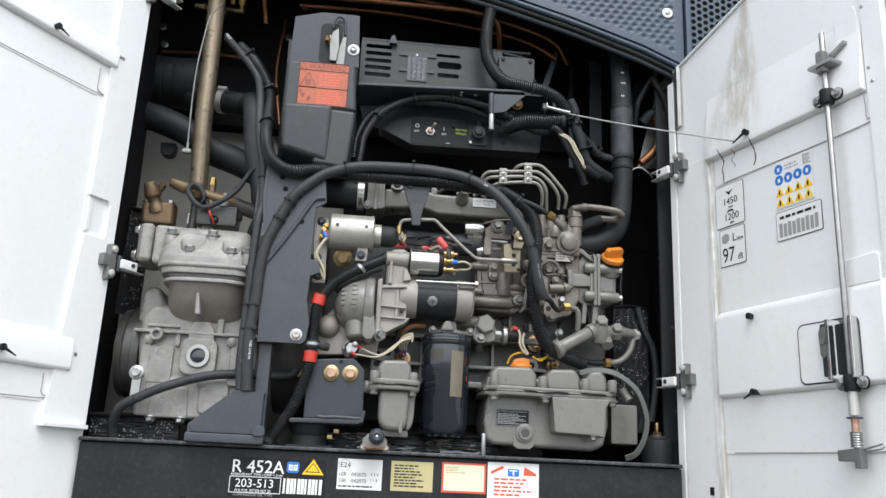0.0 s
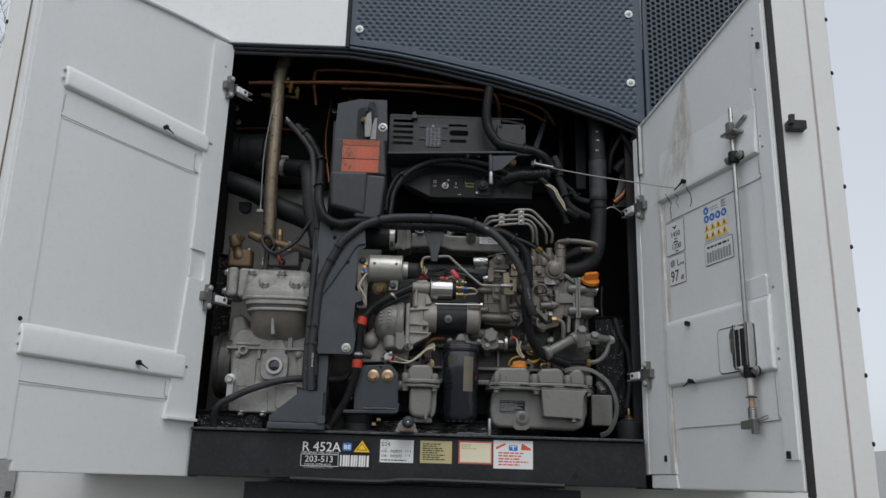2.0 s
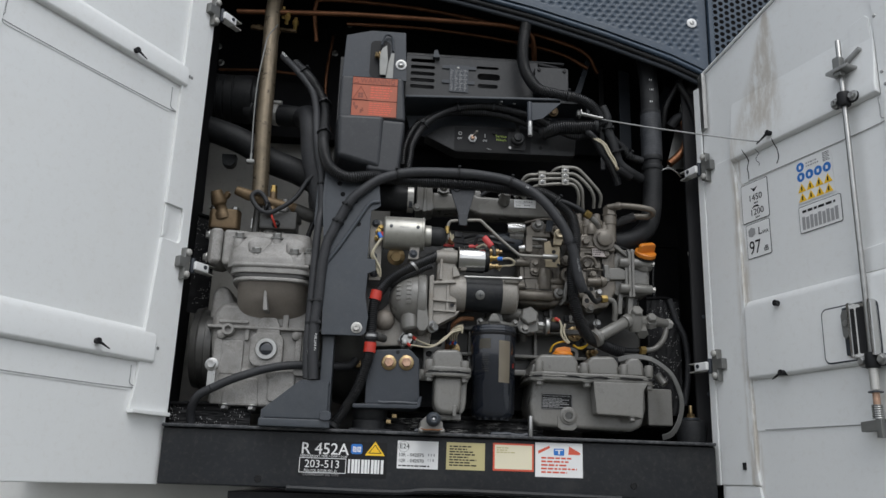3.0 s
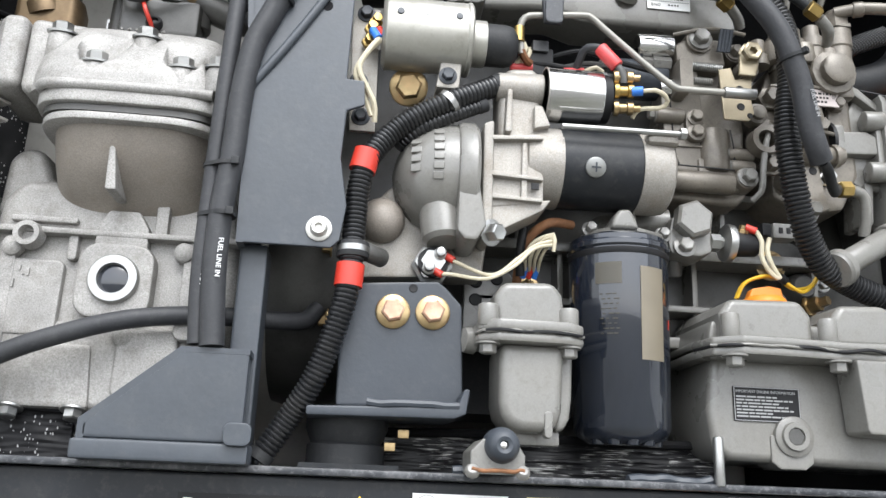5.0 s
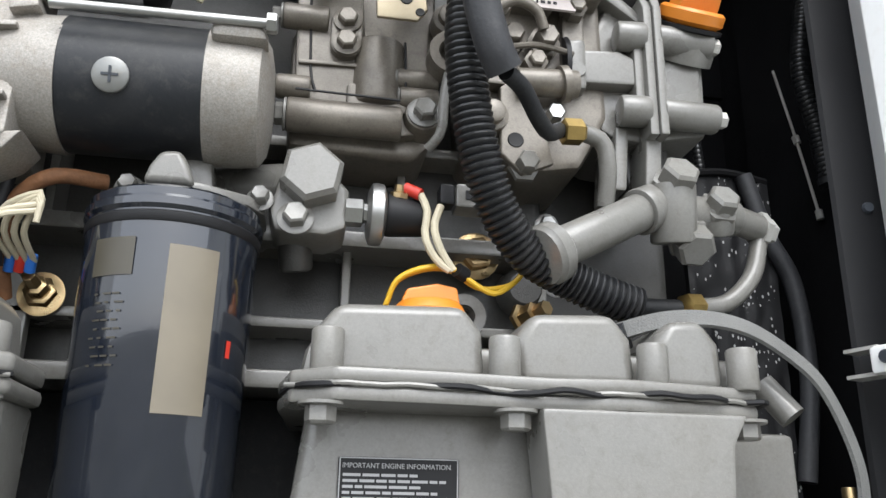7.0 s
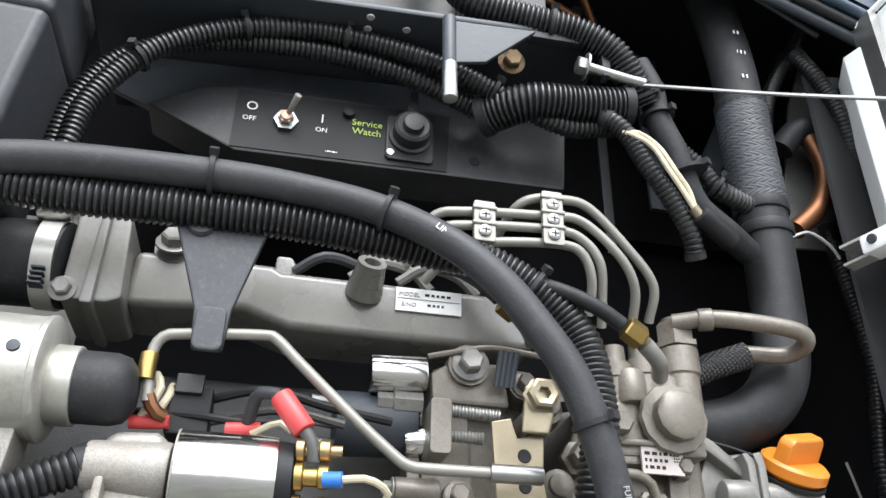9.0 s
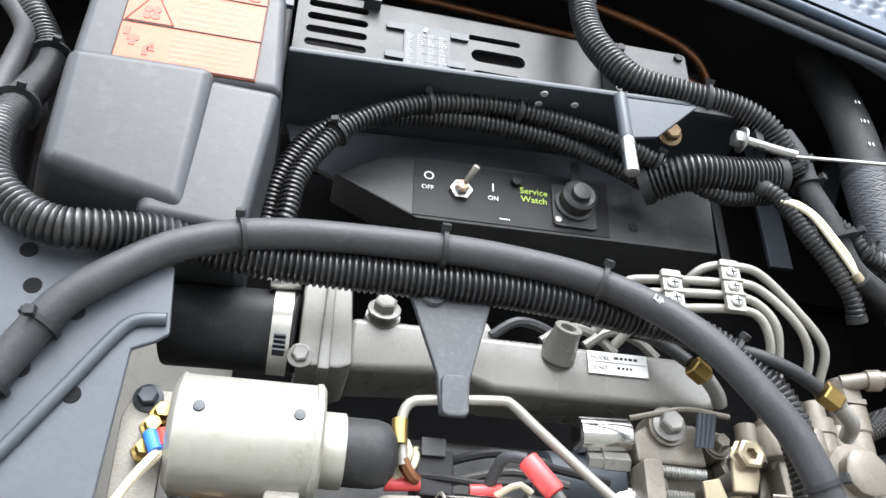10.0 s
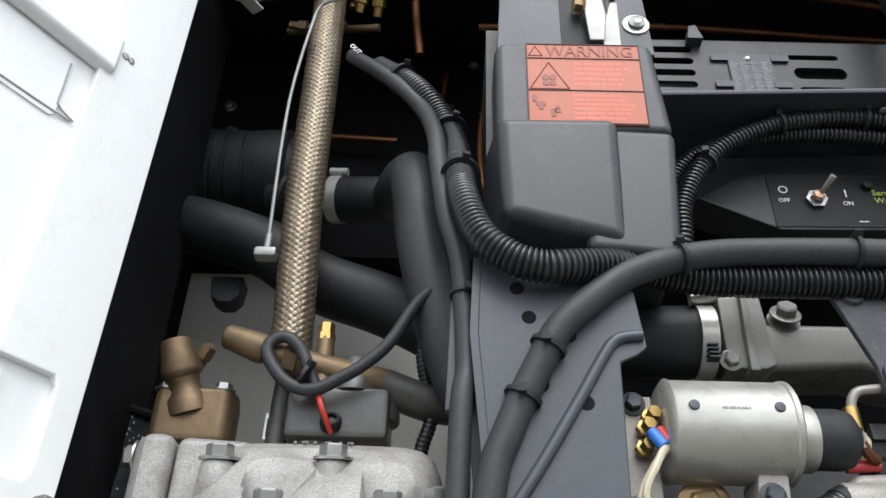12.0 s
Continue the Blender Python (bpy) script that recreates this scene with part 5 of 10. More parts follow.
part("cast_pad", prism(rounded(-0.350, -0.295, 1.782, 1.845, 0.01), 0.024, 0.05), M_COMP, comp, bevel=0.005, m=mcase)
part("cast_web", prism([(-0.44, 1.772), (-0.44, 1.80), (-0.425, 1.83), (-0.37, 1.83), (-0.365, 1.772)], 0.026, 0.06), M_COMP, comp, bevel=0.006, m=mcase)
for x in (-0.431, -0.377):
    part("case_bolt", bolt((x, 0.028, 1.772), (0, -0.3, -1), 0.008, 0.008), M_ZINC, comp, m=mcase)
part("side_lug", prism(rounded(-0.30, -0.26, 1.835, 1.862, 0.008), 0.014, 0.05), M_COMP, comp, bevel=0.003, m=mcase)
rnd = random.Random(2)
part("cast_marks", plates([(-0.452 + 0.004 * k, -0.450 + 0.004 * k, 1.886 + rnd.uniform(-.01, .01), 1.893 + rnd.uniform(-.01, .01)) for k in range(5)], 0.026, 0.03), M_COMP, comp, m=mcase)
link = part("hose_clip", prism(rounded(-0.462, -0.446, 1.800, 1.862, 0.007), -0.008, 0.0), M_ZINC, comp, "flat zinc hose clip", 0.0015, Matrix.Translation((0.346, -0.085, -1.69)))
part("clip_bolt", bolt((-0.455, -0.008, 1.853), (0, -1, 0), 0.009, 0.008), M_ZINC, link)
part("clip_spacer", rod((-0.455, 0.0, 1.853), (-0.455, 0.05, 1.853), 0.007, n=12), M_ZINC, link)

# ---- service valves and the sensor on the compressor ----
v = thing("service_valve", "aged brass service valve standing on the compressor", "valve", (-0.490, 0.10, 2.157), group="service valves")
part("valve_body", prism_z([(-0.030, -0.016), (0.028, -0.016), (0.034, 0.0), (0.028, 0.03), (-0.030, 0.03), (-0.035, 0.0)], 0.0, 0.046), M_BRASS, v, bevel=0.006)
part("valve_neck", lathe((-0.004, -0.002, 0.028), (-0.014, -0.016, 0.043), [(0, 0.0200), (0.012, 0.0180), (0.018, 0.0130), (0.024, 0.0125), (0.030, 0.0135)], 20), M_BRASS, v)
part("valve_cap", lathe((-0.0122, -0.0122, 0.0535), (-0.014, -0.016, 0.043), [(0, 0.0125), (0.003, 0.0160), (0.007, 0.0168), (0.030, 0.0124), (0.033, 0.0112), (0.0335, 0.0092), (0.0325, 0.0)], 26), M_BRASS, v)
for x in (0.020, -0.026):
    part("valve_bolt", bolt((x, -0.004, 0.046), (0, -0.1, 1), 0.007, 0.006), M_ZINC, v)
part("port", lathe((-0.007, -0.002, 0.068), (0.5, -0.3, 0.9), [(0, 0.0055), (0.008, 0.0055), (0.009, 0.0072), (0.020, 0.0072), (0.021, 0.005), (0.024, 0.0)], 6), M_BRASS, v)
v = thing("service_valve", "aged brass angled service valve feeding the braided hose", "valve", (-0.392, 0.08, 2.157), group="service valves")
mv2 = Matrix.Translation((0.392, -0.08, -2.157))
part("valve_cap", lathe((-0.468, 0.066, 2.240), (1, 0.12, -0.32), [(0, 0.0), (0.0005, 0.0085), (0.003, 0.0102), (0.030, 0.0125), (0.036, 0.0115), (0.038, 0.009), (0.05, 0.009)], 22), M_BRASS, v, m=mv2)
part("valve_body", rod((-0.428, 0.072, 2.226), (-0.335, 0.090, 2.208), 0.0108, 0.0145, 20, 0.003), M_BRASS, v, m=mv2)
part("body_hex", lathe((-0.420, 0.073, 2.2245), (1, 0.2, -0.2), [(0, 0.010), (0.001, 0.0138), (0.012, 0.0138), (0.013, 0.010)], 6), M_BRASS, v, m=mv2)
part("stem", rod((-0.387, 0.080, 2.195), (-0.388, 0.080, 2.246), 0.0105, 0.0070, n=18), M_BRASS, v, m=mv2)
part("stem_cap", lathe((-0.388, 0.080, 2.243), (0, 0, 1), [(0, 0.0080), (0.006, 0.0080), (0.007, 0.0066), (0.016, 0.0066), (0.018, 0.0)], 6), M_NEWBRASS, v, m=mv2)
part("outlet", tube([(-0.340, 0.089, 2.209), (-0.318, 0.095, 2.203), (-0.300, 0.10, 2.199), (-0.278, 0.11, 2.200)], 0.0152, 18), M_BLOCK, v, m=mv2)
part("foot", rod((-0.390, 0.095, 2.150), (-0.388, 0.084, 2.212), 0.018, 0.012, 18, 0.003), M_BLOCK, v, m=mv2)

sens = thing("pressure_sensor", "dark sensor block with red lead on the compressor", "sensor", (-0.370, 0.09, 2.157))
part("sensor_body", box(-0.042, 0.039, -0.02, 0.03, 0.0, 0.043), M_BLOCK, sens, bevel=0.006)
part("sensor_top", lathe((0.008, 0, 0.041), (0, 0, 1), [(0, 0.022), (0.010, 0.020), (0.024, 0.016), (0.032, 0.012), (0.033, 0.0)], 20), M_BLOCK, sens)
part("sensor_lobe", rod((0.030, 0.004, 0.02), (0.030, 0.004, 0.048), 0.0165, 0.0150, 20, 0.003), M_BLOCK, sens)
part("sensor_lobe", rod((-0.034, 0.006, 0.02), (-0.034, 0.006, 0.046), 0.0135, 0.0125, 20, 0.003), M_BLOCK, sens)
part("socket", lathe((-0.005, -0.018, 0.010), (0, -1, 0.5), [(0, 0.0085), (0.006, 0.0085), (0.008, 0.0072), (0.008, 0.0048), (0.002, 0.0045), (0.002, 0)], 20), M_INK, sens)
part("red_lead", tube([(-0.016, -0.030, 0.032), (-0.012, -0.036, 0.020), (-0.007, -0.030, 0.009), (-0.004, -0.022, 0.003)], 0.0022, 8), M_RED, sens)
ms = Matrix.Translation((0.370, -0.09, -2.157))
LEAD = [(-0.302, 2.277), (-0.314, 2.263), (-0.333, 2.229), (-0.353, 2.209), (-0.370, 2.198), (-0.387, 2.189), (-0.404, 2.191), (-0.419, 2.203), (-0.430, 2.222), (-0.425, 2.233), (-0.414, 2.235), (-0.402, 2.223), (-0.393, 2.203), (-0.386, 2.189)]
part("black_lead", tube([(x, 0.050 + 0.0008 * i, z) for i, (x, z) in enumerate(LEAD)], 0.0052, 10), M_HOSE, sens, m=ms)
cable_tie((-0.026, -0.037, 0.043), (1, 0, -0.5), 0.008, sens, (0, -0.4, 1))
part("foil_tag", prism([(-0.036, 0.0), (-0.036, 0.022), (-0.012, 0.018), (-0.012, 0.0)], -0.006, -0.005), M_LABW, sens, "printed white tag", m=Matrix.Translation((-0.028, 0.02, 0.01)))
for i in range(5):
    part("tag_bar", plates([(-0.062 + i * 0.004, -0.060 + i * 0.004, 0.012, 0.027)], 0.013, 0.0138), M_INK, sens)

hose = thing("braided_hose", "bronze wire-braided flexible hose hanging above the compressor", "hose", (-0.40, 0.03, 2.2))
BRAIDED = [(-0.421, 0.104, 0.03), (-0.422, 0.100, 0.08), (-0.426, 0.09, 0.20), (-0.427, 0.09, 0.33), (-0.429, 0.09, 0.43), (-0.430, 0.094, 0.50), (-0.424, 0.098, 0.56)]
mbh = Matrix.Translation((0.40, -0.03, 0))
part("hose_body", tube(BRAIDED, 0.0160, 20, 0.005), M_BLOCK, hose, m=mbh)
tagged(part("wire_braid", braid(BRAIDED, 0.0172, 14, 0.085, 0.0025, 0.0007), M_STRAND, hose, "woven bronze wire strands", m=mbh), kind="stuff")
part("ferrule", rod((-0.424, 0.098, 0.553), (-0.414, 0.102, 0.592), 0.0190, n=18, edge=0.002), M_BRASS, hose, m=mbh)
part("ferrule", rod((-0.424, 0.108, -0.045), (-0.421, 0.104, 0.036), 0.0090, n=18), M_BLOCK, hose, m=mbh)

cab = thing("stay_cable", "loose thin steel cable hanging with a square end lug", "cable", (-0.434, 0.008, 2.285))
part("cable", tube([(0.0, 0.013, 0.012), (-0.003, 0.012, 0.124), (-0.002, 0.012, 0.193), (0.005, 0.013, 0.270), (0.010, 0.02, 0.312), (0.024, 0.05, 0.36)], 0.0016, 8), M_LEVER, cab)
part("end_lug", box(-0.009, 0.009, 0.006, 0.018, 0.0, 0.009), M_LEVER, cab, bevel=0.0025)
part("lug_neck", rod((0.0, 0.013, 0.008), (0.0, 0.013, 0.024), 0.003, n=10), M_LEVER, cab)

# ---- air intake ducts ----
duct = thing("air_intake", "black ribbed air cleaner with rubber couplings", "air cleaner", (-0.465, 0.2, 2.455))
bm = B()
prof = [(0, 0.055), (0.004, 0.058)]
d = 0.01
while d < 0.13:
    prof += [(d, 0.058), (d + 0.0015, 0.0555), (d + 0.004, 0.0555), (d + 0.0055, 0.058)]
    d += 0.016 if d < 0.08 else 0.022
prof += [(0.14, 0.060), (0.16, 0.060), (0.163, 0.052), (0.185, 0.05)]
mdu = Matrix.Translation((0.465, -0.2, -2.455))
part("canister", lathe((-0.640, 0.24, 2.540), (1, 0, -0.02), prof, 44, bm), M_RUBBER, duct, m=mdu)
part("coupling", rod((-0.475, 0.225, 2.500), (-0.345, 0.19, 2.474), 0.0262, n=32, edge=0.003), M_RUBBER, duct, m=mdu)
part("coupling_cuff", rod((-0.487, 0.228, 2.505), (-0.468, 0.223, 2.498), 0.034, 0.030, n=32, edge=0.003), M_RUBBER, duct, m=mdu)
part("hose_clamp", rod((-0.421, 0.2105, 2.4892), (-0.408, 0.207, 2.4866), 0.0274, n=32), M_CLAMP, duct, "bright steel hose clamp", m=mdu)
part("clamp_screw", rod((-0.424, 0.190, 2.5120), (-0.404, 0.186, 2.509), 0.0048, n=10), M_CLAMP, duct, m=mdu)
part("elbow", tube([(-0.352, 0.19, 2.474), (-0.338, 0.14, 2.458), (-0.325, 0.10, 2.436), (-0.318, 0.078, 2.400), (-0.311, 0.072, 2.344), (-0.299, 0.07, 2.288), (-0.286, 0.072, 2.243), (-0.270, 0.08, 2.205), (-0.250, 0.09, 2.180)], 0.0245, 24), M_HOSE, duct, m=mdu)
part("moulded_mark", lathe((-0.316, 0.0545, 2.372), (0, -1, 0.05), [(0, 0.009), (0.0012, 0.0085), (0.0012, 0.0066), (0.0004, 0.006), (0.0004, 0)], 20), M_HOSE, duct, m=mdu)
lower = thing("lower_duct", "thick black rubber duct running behind the hoses", "duct", (-0.455, 0.17, 2.36))
part("duct_body", tube([(-0.605, 0.18, 2.433), (-0.55, 0.17, 2.42), (-0.472, 0.165, 2.389), (-0.418, 0.16, 2.35), (-0.350, 0.16, 2.325), (-0.300, 0.16, 2.300)], 0.030, 26), M_RUBBER, lower, m=Matrix.Translation((0.455, -0.17, -2.36)))
part("bracket", prism([(-0.078, 0.012), (-0.075, -0.012), (-0.066, -0.018), (-0.054, -0.018), (-0.046, -0.010), (-0.044, 0.012)], 0.02, 0.045), M_FRAME, lower, bevel=0.002)
part("bracket", prism([(0.030, 0.008), (0.034, -0.010), (0.060, -0.020), (0.064, -0.002)], 0.02, 0.045), M_FRAME, lower, bevel=0.002)

# ---- brass manifold and copper tubes above ----
br = thing("brass_valves", "cluster of small brass flare fittings and caps", "fittings", (-0.42, 0.10, 2.672))
for i, (x, y, z, dx, dy, dz) in enumerate(((-0.06, 0.02, 0.0, 1, 0, -0.15), (-0.01, 0.0, -0.01, 0.6, -0.2, -0.6), (0.022, 0.0, 0.0, 0.2, -0.5, 0.7), (0.045, -0.01, -0.018, 0.1, -0.6, 0.6), (0.012, 0.01, 0.02, 0.1, -0.4, 1))):
    part("fitting", lathe((x, y, z), (dx, dy, dz), [(0, 0.005), (0.010, 0.005), (0.011, 0.0075), (0.021, 0.0075), (0.022, 0.0045), (0.028, 0.0045)], 6), M_NEWBRASS if i > 1 else M_BRASS, br)
part("manifold", rod((-0.065, 0.035, 0.006), (0.045, 0.015, -0.008), 0.005, n=12), M_BRASS, br)
cop = thing("copper_tubes", "long bent copper refrigerant tubes under the bay roof", "pipes", (0, 0.1, 2.69))
mcp = Matrix.Translation((0, -0.1, -2.69))
part("tube", tube([(-0.515, 0.10, 2.697), (-0.35, 0.09, 2.700), (-0.218, 0.08, 2.699), (0.0, 0.065, 2.69), (0.127, 0.05, 2.678), (0.18, 0.06, 2.665), (0.20, 0.12, 2.62)], 0.0065, 12), M_COPPER, cop, m=mcp)
part("tube", tube([(-0.33, 0.15, 2.66), (-0.335, 0.12, 2.735), (-0.30, 0.11, 2.752), (-0.10, 0.10, 2.74), (0.10, 0.09, 2.705), (0.30, 0.10, 2.66), (0.36, 0.14, 2.62)], 0.0055, 12), M_COPPER, cop, m=mcp)
part("tube", tube([(-0.26, 0.16, 2.72), (-0.05, 0.15, 2.715), (0.15, 0.14, 2.69), (0.26, 0.12, 2.655), (0.33, 0.12, 2.62)], 0.005, 10), M_COPPER, cop, m=mcp)
for x in (-0.30, -0.245, -0.21):
    part("tube", tube([(x, 0.26, 2.74), (x - 0.01, 0.26, 2.6), (x + 0.01, 0.25, 2.46)], 0.0045, 10), M_COPPER, cop, m=mcp)
part("tube", tube([(-0.58, 0.27, 2.63), (-0.47, 0.27, 2.635), (-0.36, 0.27, 2.63)], 0.004, 8), M_COPPER, cop, m=mcp)
for x, z in ((-0.262, 2.80), (-0.27, 2.56), (-0.595, 2.711), (-0.585, 2.665), (-0.295, 2.714)):
    tagged(part("panel_bolt", bolt((x, 0.30, z), (0, -1, 0), 0.006, 0.006), M_ZINC), "small plated bolt in the black bay panel", "bolt", "bay bolts")

# ---- black mounting plate, post and foot ----
mp = thing("mounting_plate", "dark grey bent steel mounting plate with slots", "bracket", (-0.215, -0.016, 1.918))
mm = Matrix.Translation((0.22, 0.01, -1.92))
part("plate", prism([(-0.254, 1.918), (-0.258, 2.05), (-0.272, 2.20), (-0.270, 2.262), (-0.235, 2.262), (-0.160, 2.236), (-0.155, 2.192), (-0.162, 2.186), (-0.174, 2.180), (-0.176, 2.078), (-0.160, 2.077), (-0.158, 2.053), (-0.174, 2.046), (-0.176, 2.0), (-0.168, 1.957), (-0.172, 1.925), (-0.179, 1.918)], -0.022, -0.018), M_SLATE, mp, bevel=0.0015, m=mm)
part("plate_return", prism([(-0.2585, 1.918), (-0.262, 2.05), (-0.276, 2.20), (-0.274, 2.262), (-0.268, 2.262), (-0.270, 2.20), (-0.2565, 2.05), (-0.2525, 1.918)], -0.022, 0.10), M_SLATE, mp, m=mm)
part("pressed_step", tube([(-0.262, -0.0225, 2.06), (-0.235, -0.0235, 2.10), (-0.205, -0.0235, 2.15), (-0.185, -0.0235, 2.185), (-0.175, -0.0235, 2.197), (-0.158, -0.0235, 2.20)], 0.0042, 10), M_SLATE, mp, "pressed stiffening crease", m=mm)
part("side_flange", prism([(-0.292, 2.15), (-0.290, 2.235), (-0.276, 2.245), (-0.272, 2.15)], -0.004, 0.004), M_SLATE, mp, bevel=0.0015, m=mm)
for x, z in ((-0.243, 2.236), (-0.235, 2.213), (-0.208, 2.199), (-0.228, 2.162), (-0.199, 2.150)):
    part("plate_hole", lathe((x, -0.0222, z), (0, -1, 0), [(0, 0.0052), (0.0003, 0.005), (0.0002, 0.0)], 14), M_BAY, mp, m=mm)
part("plate_bolt", lathe((-0.190, -0.022, 1.934), (0, -1, 0), [(0, 0.0112), (0.0015, 0.0112), (0.002, 0.0105), (0.002, 0.0078), (0.006, 0.0072), (0.008, 0.0058), (0.008, 0.0034), (0.005, 0.003)], 24), M_CLAMP, mp, "bright flanged torx bolt", m=mm)
part("post", box(-0.257, -0.233, -0.004, 0.03, 1.735, 1.922), M_SLATE, mp, bevel=0.003, m=mm)
part("foot_gusset", prism([(-0.360, 1.752), (-0.360, 1.764), (-0.290, 1.824), (-0.236, 1.824), (-0.236, 1.752)], -0.028, -0.022), M_SLATE, mp, "dark trapezoid foot gusset", 0.003, mm)
part("gusset_top", prism([(-0.362, 1.750), (-0.362, 1.7665), (-0.291, 1.8265), (-0.236, 1.8265), (-0.236, 1.822), (-0.288, 1.822), (-0.356, 1.764), (-0.356, 1.750)], -0.028, 0.05), M_SLATE, mp, m=mm)
part("foot_pad", box(-0.366, -0.23, -0.03, 0.06, 1.736, 1.752), M_SLATE, mp, bevel=0.003, m=mm)
part("gusset_ear", prism(rounded(-0.250, -0.228, 1.75, 1.768, 0.006), -0.036, -0.029), M_SLATE, mp, bevel=0.0015, m=mm)

# ---- moulded belt cover with warning label ----
cov = thing("belt_cover", "dark grey moulded belt cover with an orange warning label", "cover", (-0.1805, -0.012, 2.271))
mv = Matrix.Translation((0.185, 0, -2.27))
bm = prism([(-0.256, 2.380), (-0.257, 2.478), (-0.250, 2.483), (-0.120, 2.484), (-0.112, 2.380)], -0.020, 0.08)
part("cover_top", bm, M_COVER, cov, bevel=0.008, m=mv, seg=4)
bm = B()
v0 = [(-0.255, -0.030, 2.386), (-0.160, -0.030, 2.387), (-0.162, -0.027, 2.270), (-0.251, -0.027, 2.293)]
v1 = [(-0.264, 0.03, 2.394), (-0.150, 0.03, 2.396), (-0.154, 0.03, 2.256), (-0.264, 0.03, 2.274)]
vs0, vs1 = [bm.verts.new(p) for p in v0], [bm.verts.new(p) for p in v1]
bm.faces.new(vs0)
bm.faces.new(vs1[::-1])
for i in range(4):
    bm.faces.new((vs0[i], vs1[i], vs1[(i + 1) % 4], vs0[(i + 1) % 4]))
part("cover_belly", bm, M_COVER, cov, bevel=0.009, m=mv, seg=4)
part("cover_side", prism([(-0.190, 2.264), (-0.190, 2.384), (-0.112, 2.380), (-0.122, 2.258)], -0.023, 0.08), M_COVER, cov, bevel=0.008, m=mv, seg=4)
part("cover_back", box(-0.262, -0.118, 0.028, 0.09, 2.285, 2.55), M_BLACKP, cov, m=mv)
part("top_bracket", prism([(-0.254, 2.480), (-0.250, 2.585), (-0.195, 2.60), (-0.120, 2.60), (-0.114, 2.482)], -0.008, -0.003), M_DARK, cov, bevel=0.001, m=mv)
part("slot", prism(rounded(-0.196, -0.152, 2.485, 2.575, 0.012), -0.0092, -0.0085), M_INK, cov, "open slot in the bracket", m=mv)
part("lever", prism([(-0.173, 2.487), (-0.176, 2.535), (-0.170, 2.552), (-0.160, 2.560), (-0.156, 2.52), (-0.160, 2.487)], -0.020, -0.0175), M_LEVER, cov, "zinc lever in the slot", 0.002, mv)
part("lever", prism([(-0.160, 2.480), (-0.160, 2.505), (-0.150, 2.545), (-0.143, 2.545), (-0.144, 2.480)], -0.013, -0.010), M_LEVER, cov, bevel=0.001, m=mv)
part("lever_bolt", bolt((-0.176, -0.017, 2.535), (-1, -0.2, 0), 0.007, 0.008), M_GOLD, cov, m=mv)
part("lever_wire", tube([(-0.172, -0.018, 2.56), (-0.165, -0.018, 2.585), (-0.150, -0.014, 2.583), (-0.146, -0.012, 2.55)], 0.0025, 8), M_DARK, cov, m=mv)
part("cover_bolt", lathe((-0.1275, -0.008, 2.520), (0, -1, 0), [(0, 0.012), (0.0015, 0.012), (0.002, 0.008), (0.005, 0.0075), (0.007, 0.004), (0.006, 0.002)], 24), M_ZINC, cov, m=mv)
lab = part("warning_label", plates([(-0.230, -0.132, 2.386, 2.470)], -0.0212, -0.0204), M_LABO, cov, "orange warning label with black print", m=mv @ Matrix.Translation((0, 0, 2.386)) @ Matrix.Diagonal((1, 1, 1.107, 1)) @ Matrix.Translation((0, 0, -2.386)))
lettering("WARNING", 0.0165, pose(-0.213, -0.0215, 2.4565), M_LABD, lab, stretch=0.94)
for rect in ((-0.229, -0.133, 2.4535, 2.4543), (-0.229, -0.133, 2.4195, 2.4203), (-0.229, -0.133, 2.3865, 2.3873), (-0.2298, -0.229, 2.3865, 2.4695), (-0.133, -0.1322, 2.3865, 2.4695), (-0.229, -0.133, 2.4690, 2.4697)):
    part("label_line", plates([rect], -0.0218, -0.0211), M_INK, lab)


def triangle_line(x, z, s, w, y):
    bm = B()
    p = [Vector((x - s, y, z - s * 0.8)), Vector((x + s, y, z - s * 0.8)), Vector((x, y, z + s * 0.9))]
    for i in range(3):
        rod(p[i], p[(i + 1) % 3], w, n=4, bm=bm)
    return bm


part("fan_triangle", triangle_line(-0.211, 2.4345, 0.0165, 0.0006, -0.0213), M_LABD, lab)
part("small_triangle", triangle_line(-0.222, 2.4615, 0.006, 0.0005, -0.0213), M_LABD, lab)
for k in range(4):
    a = math.pi / 4 + k * math.pi / 2
    part("fan_blade", lathe((-0.211 + 0.0042 * math.cos(a), -0.0209, 2.4305 + 0.0042 * math.sin(a)), (0, -1, 0), [(0, 0.003), (0.0007, 0.003)], 12), M_LABD, lab)
part("crush_sign", plates([(-0.226, -0.222, 2.408, 2.415), (-0.223, -0.215, 2.404, 2.408), (-0.221, -0.217, 2.400, 2.404), (-0.211, -0.207, 2.393, 2.401), (-0.208, -0.203, 2.397, 2.400), (-0.207, -0.204, 2.401, 2.404)], -0.0216, -0.0211), M_LABD, lab)
part("print", text_bars(-0.190, -0.142, 2.424, 2.451, 5, -0.0211, 12), M_LABR, lab)
part("print", text_bars(-0.192, -0.140, 2.390, 2.417, 6, -0.0211, 13), M_LABR, lab)

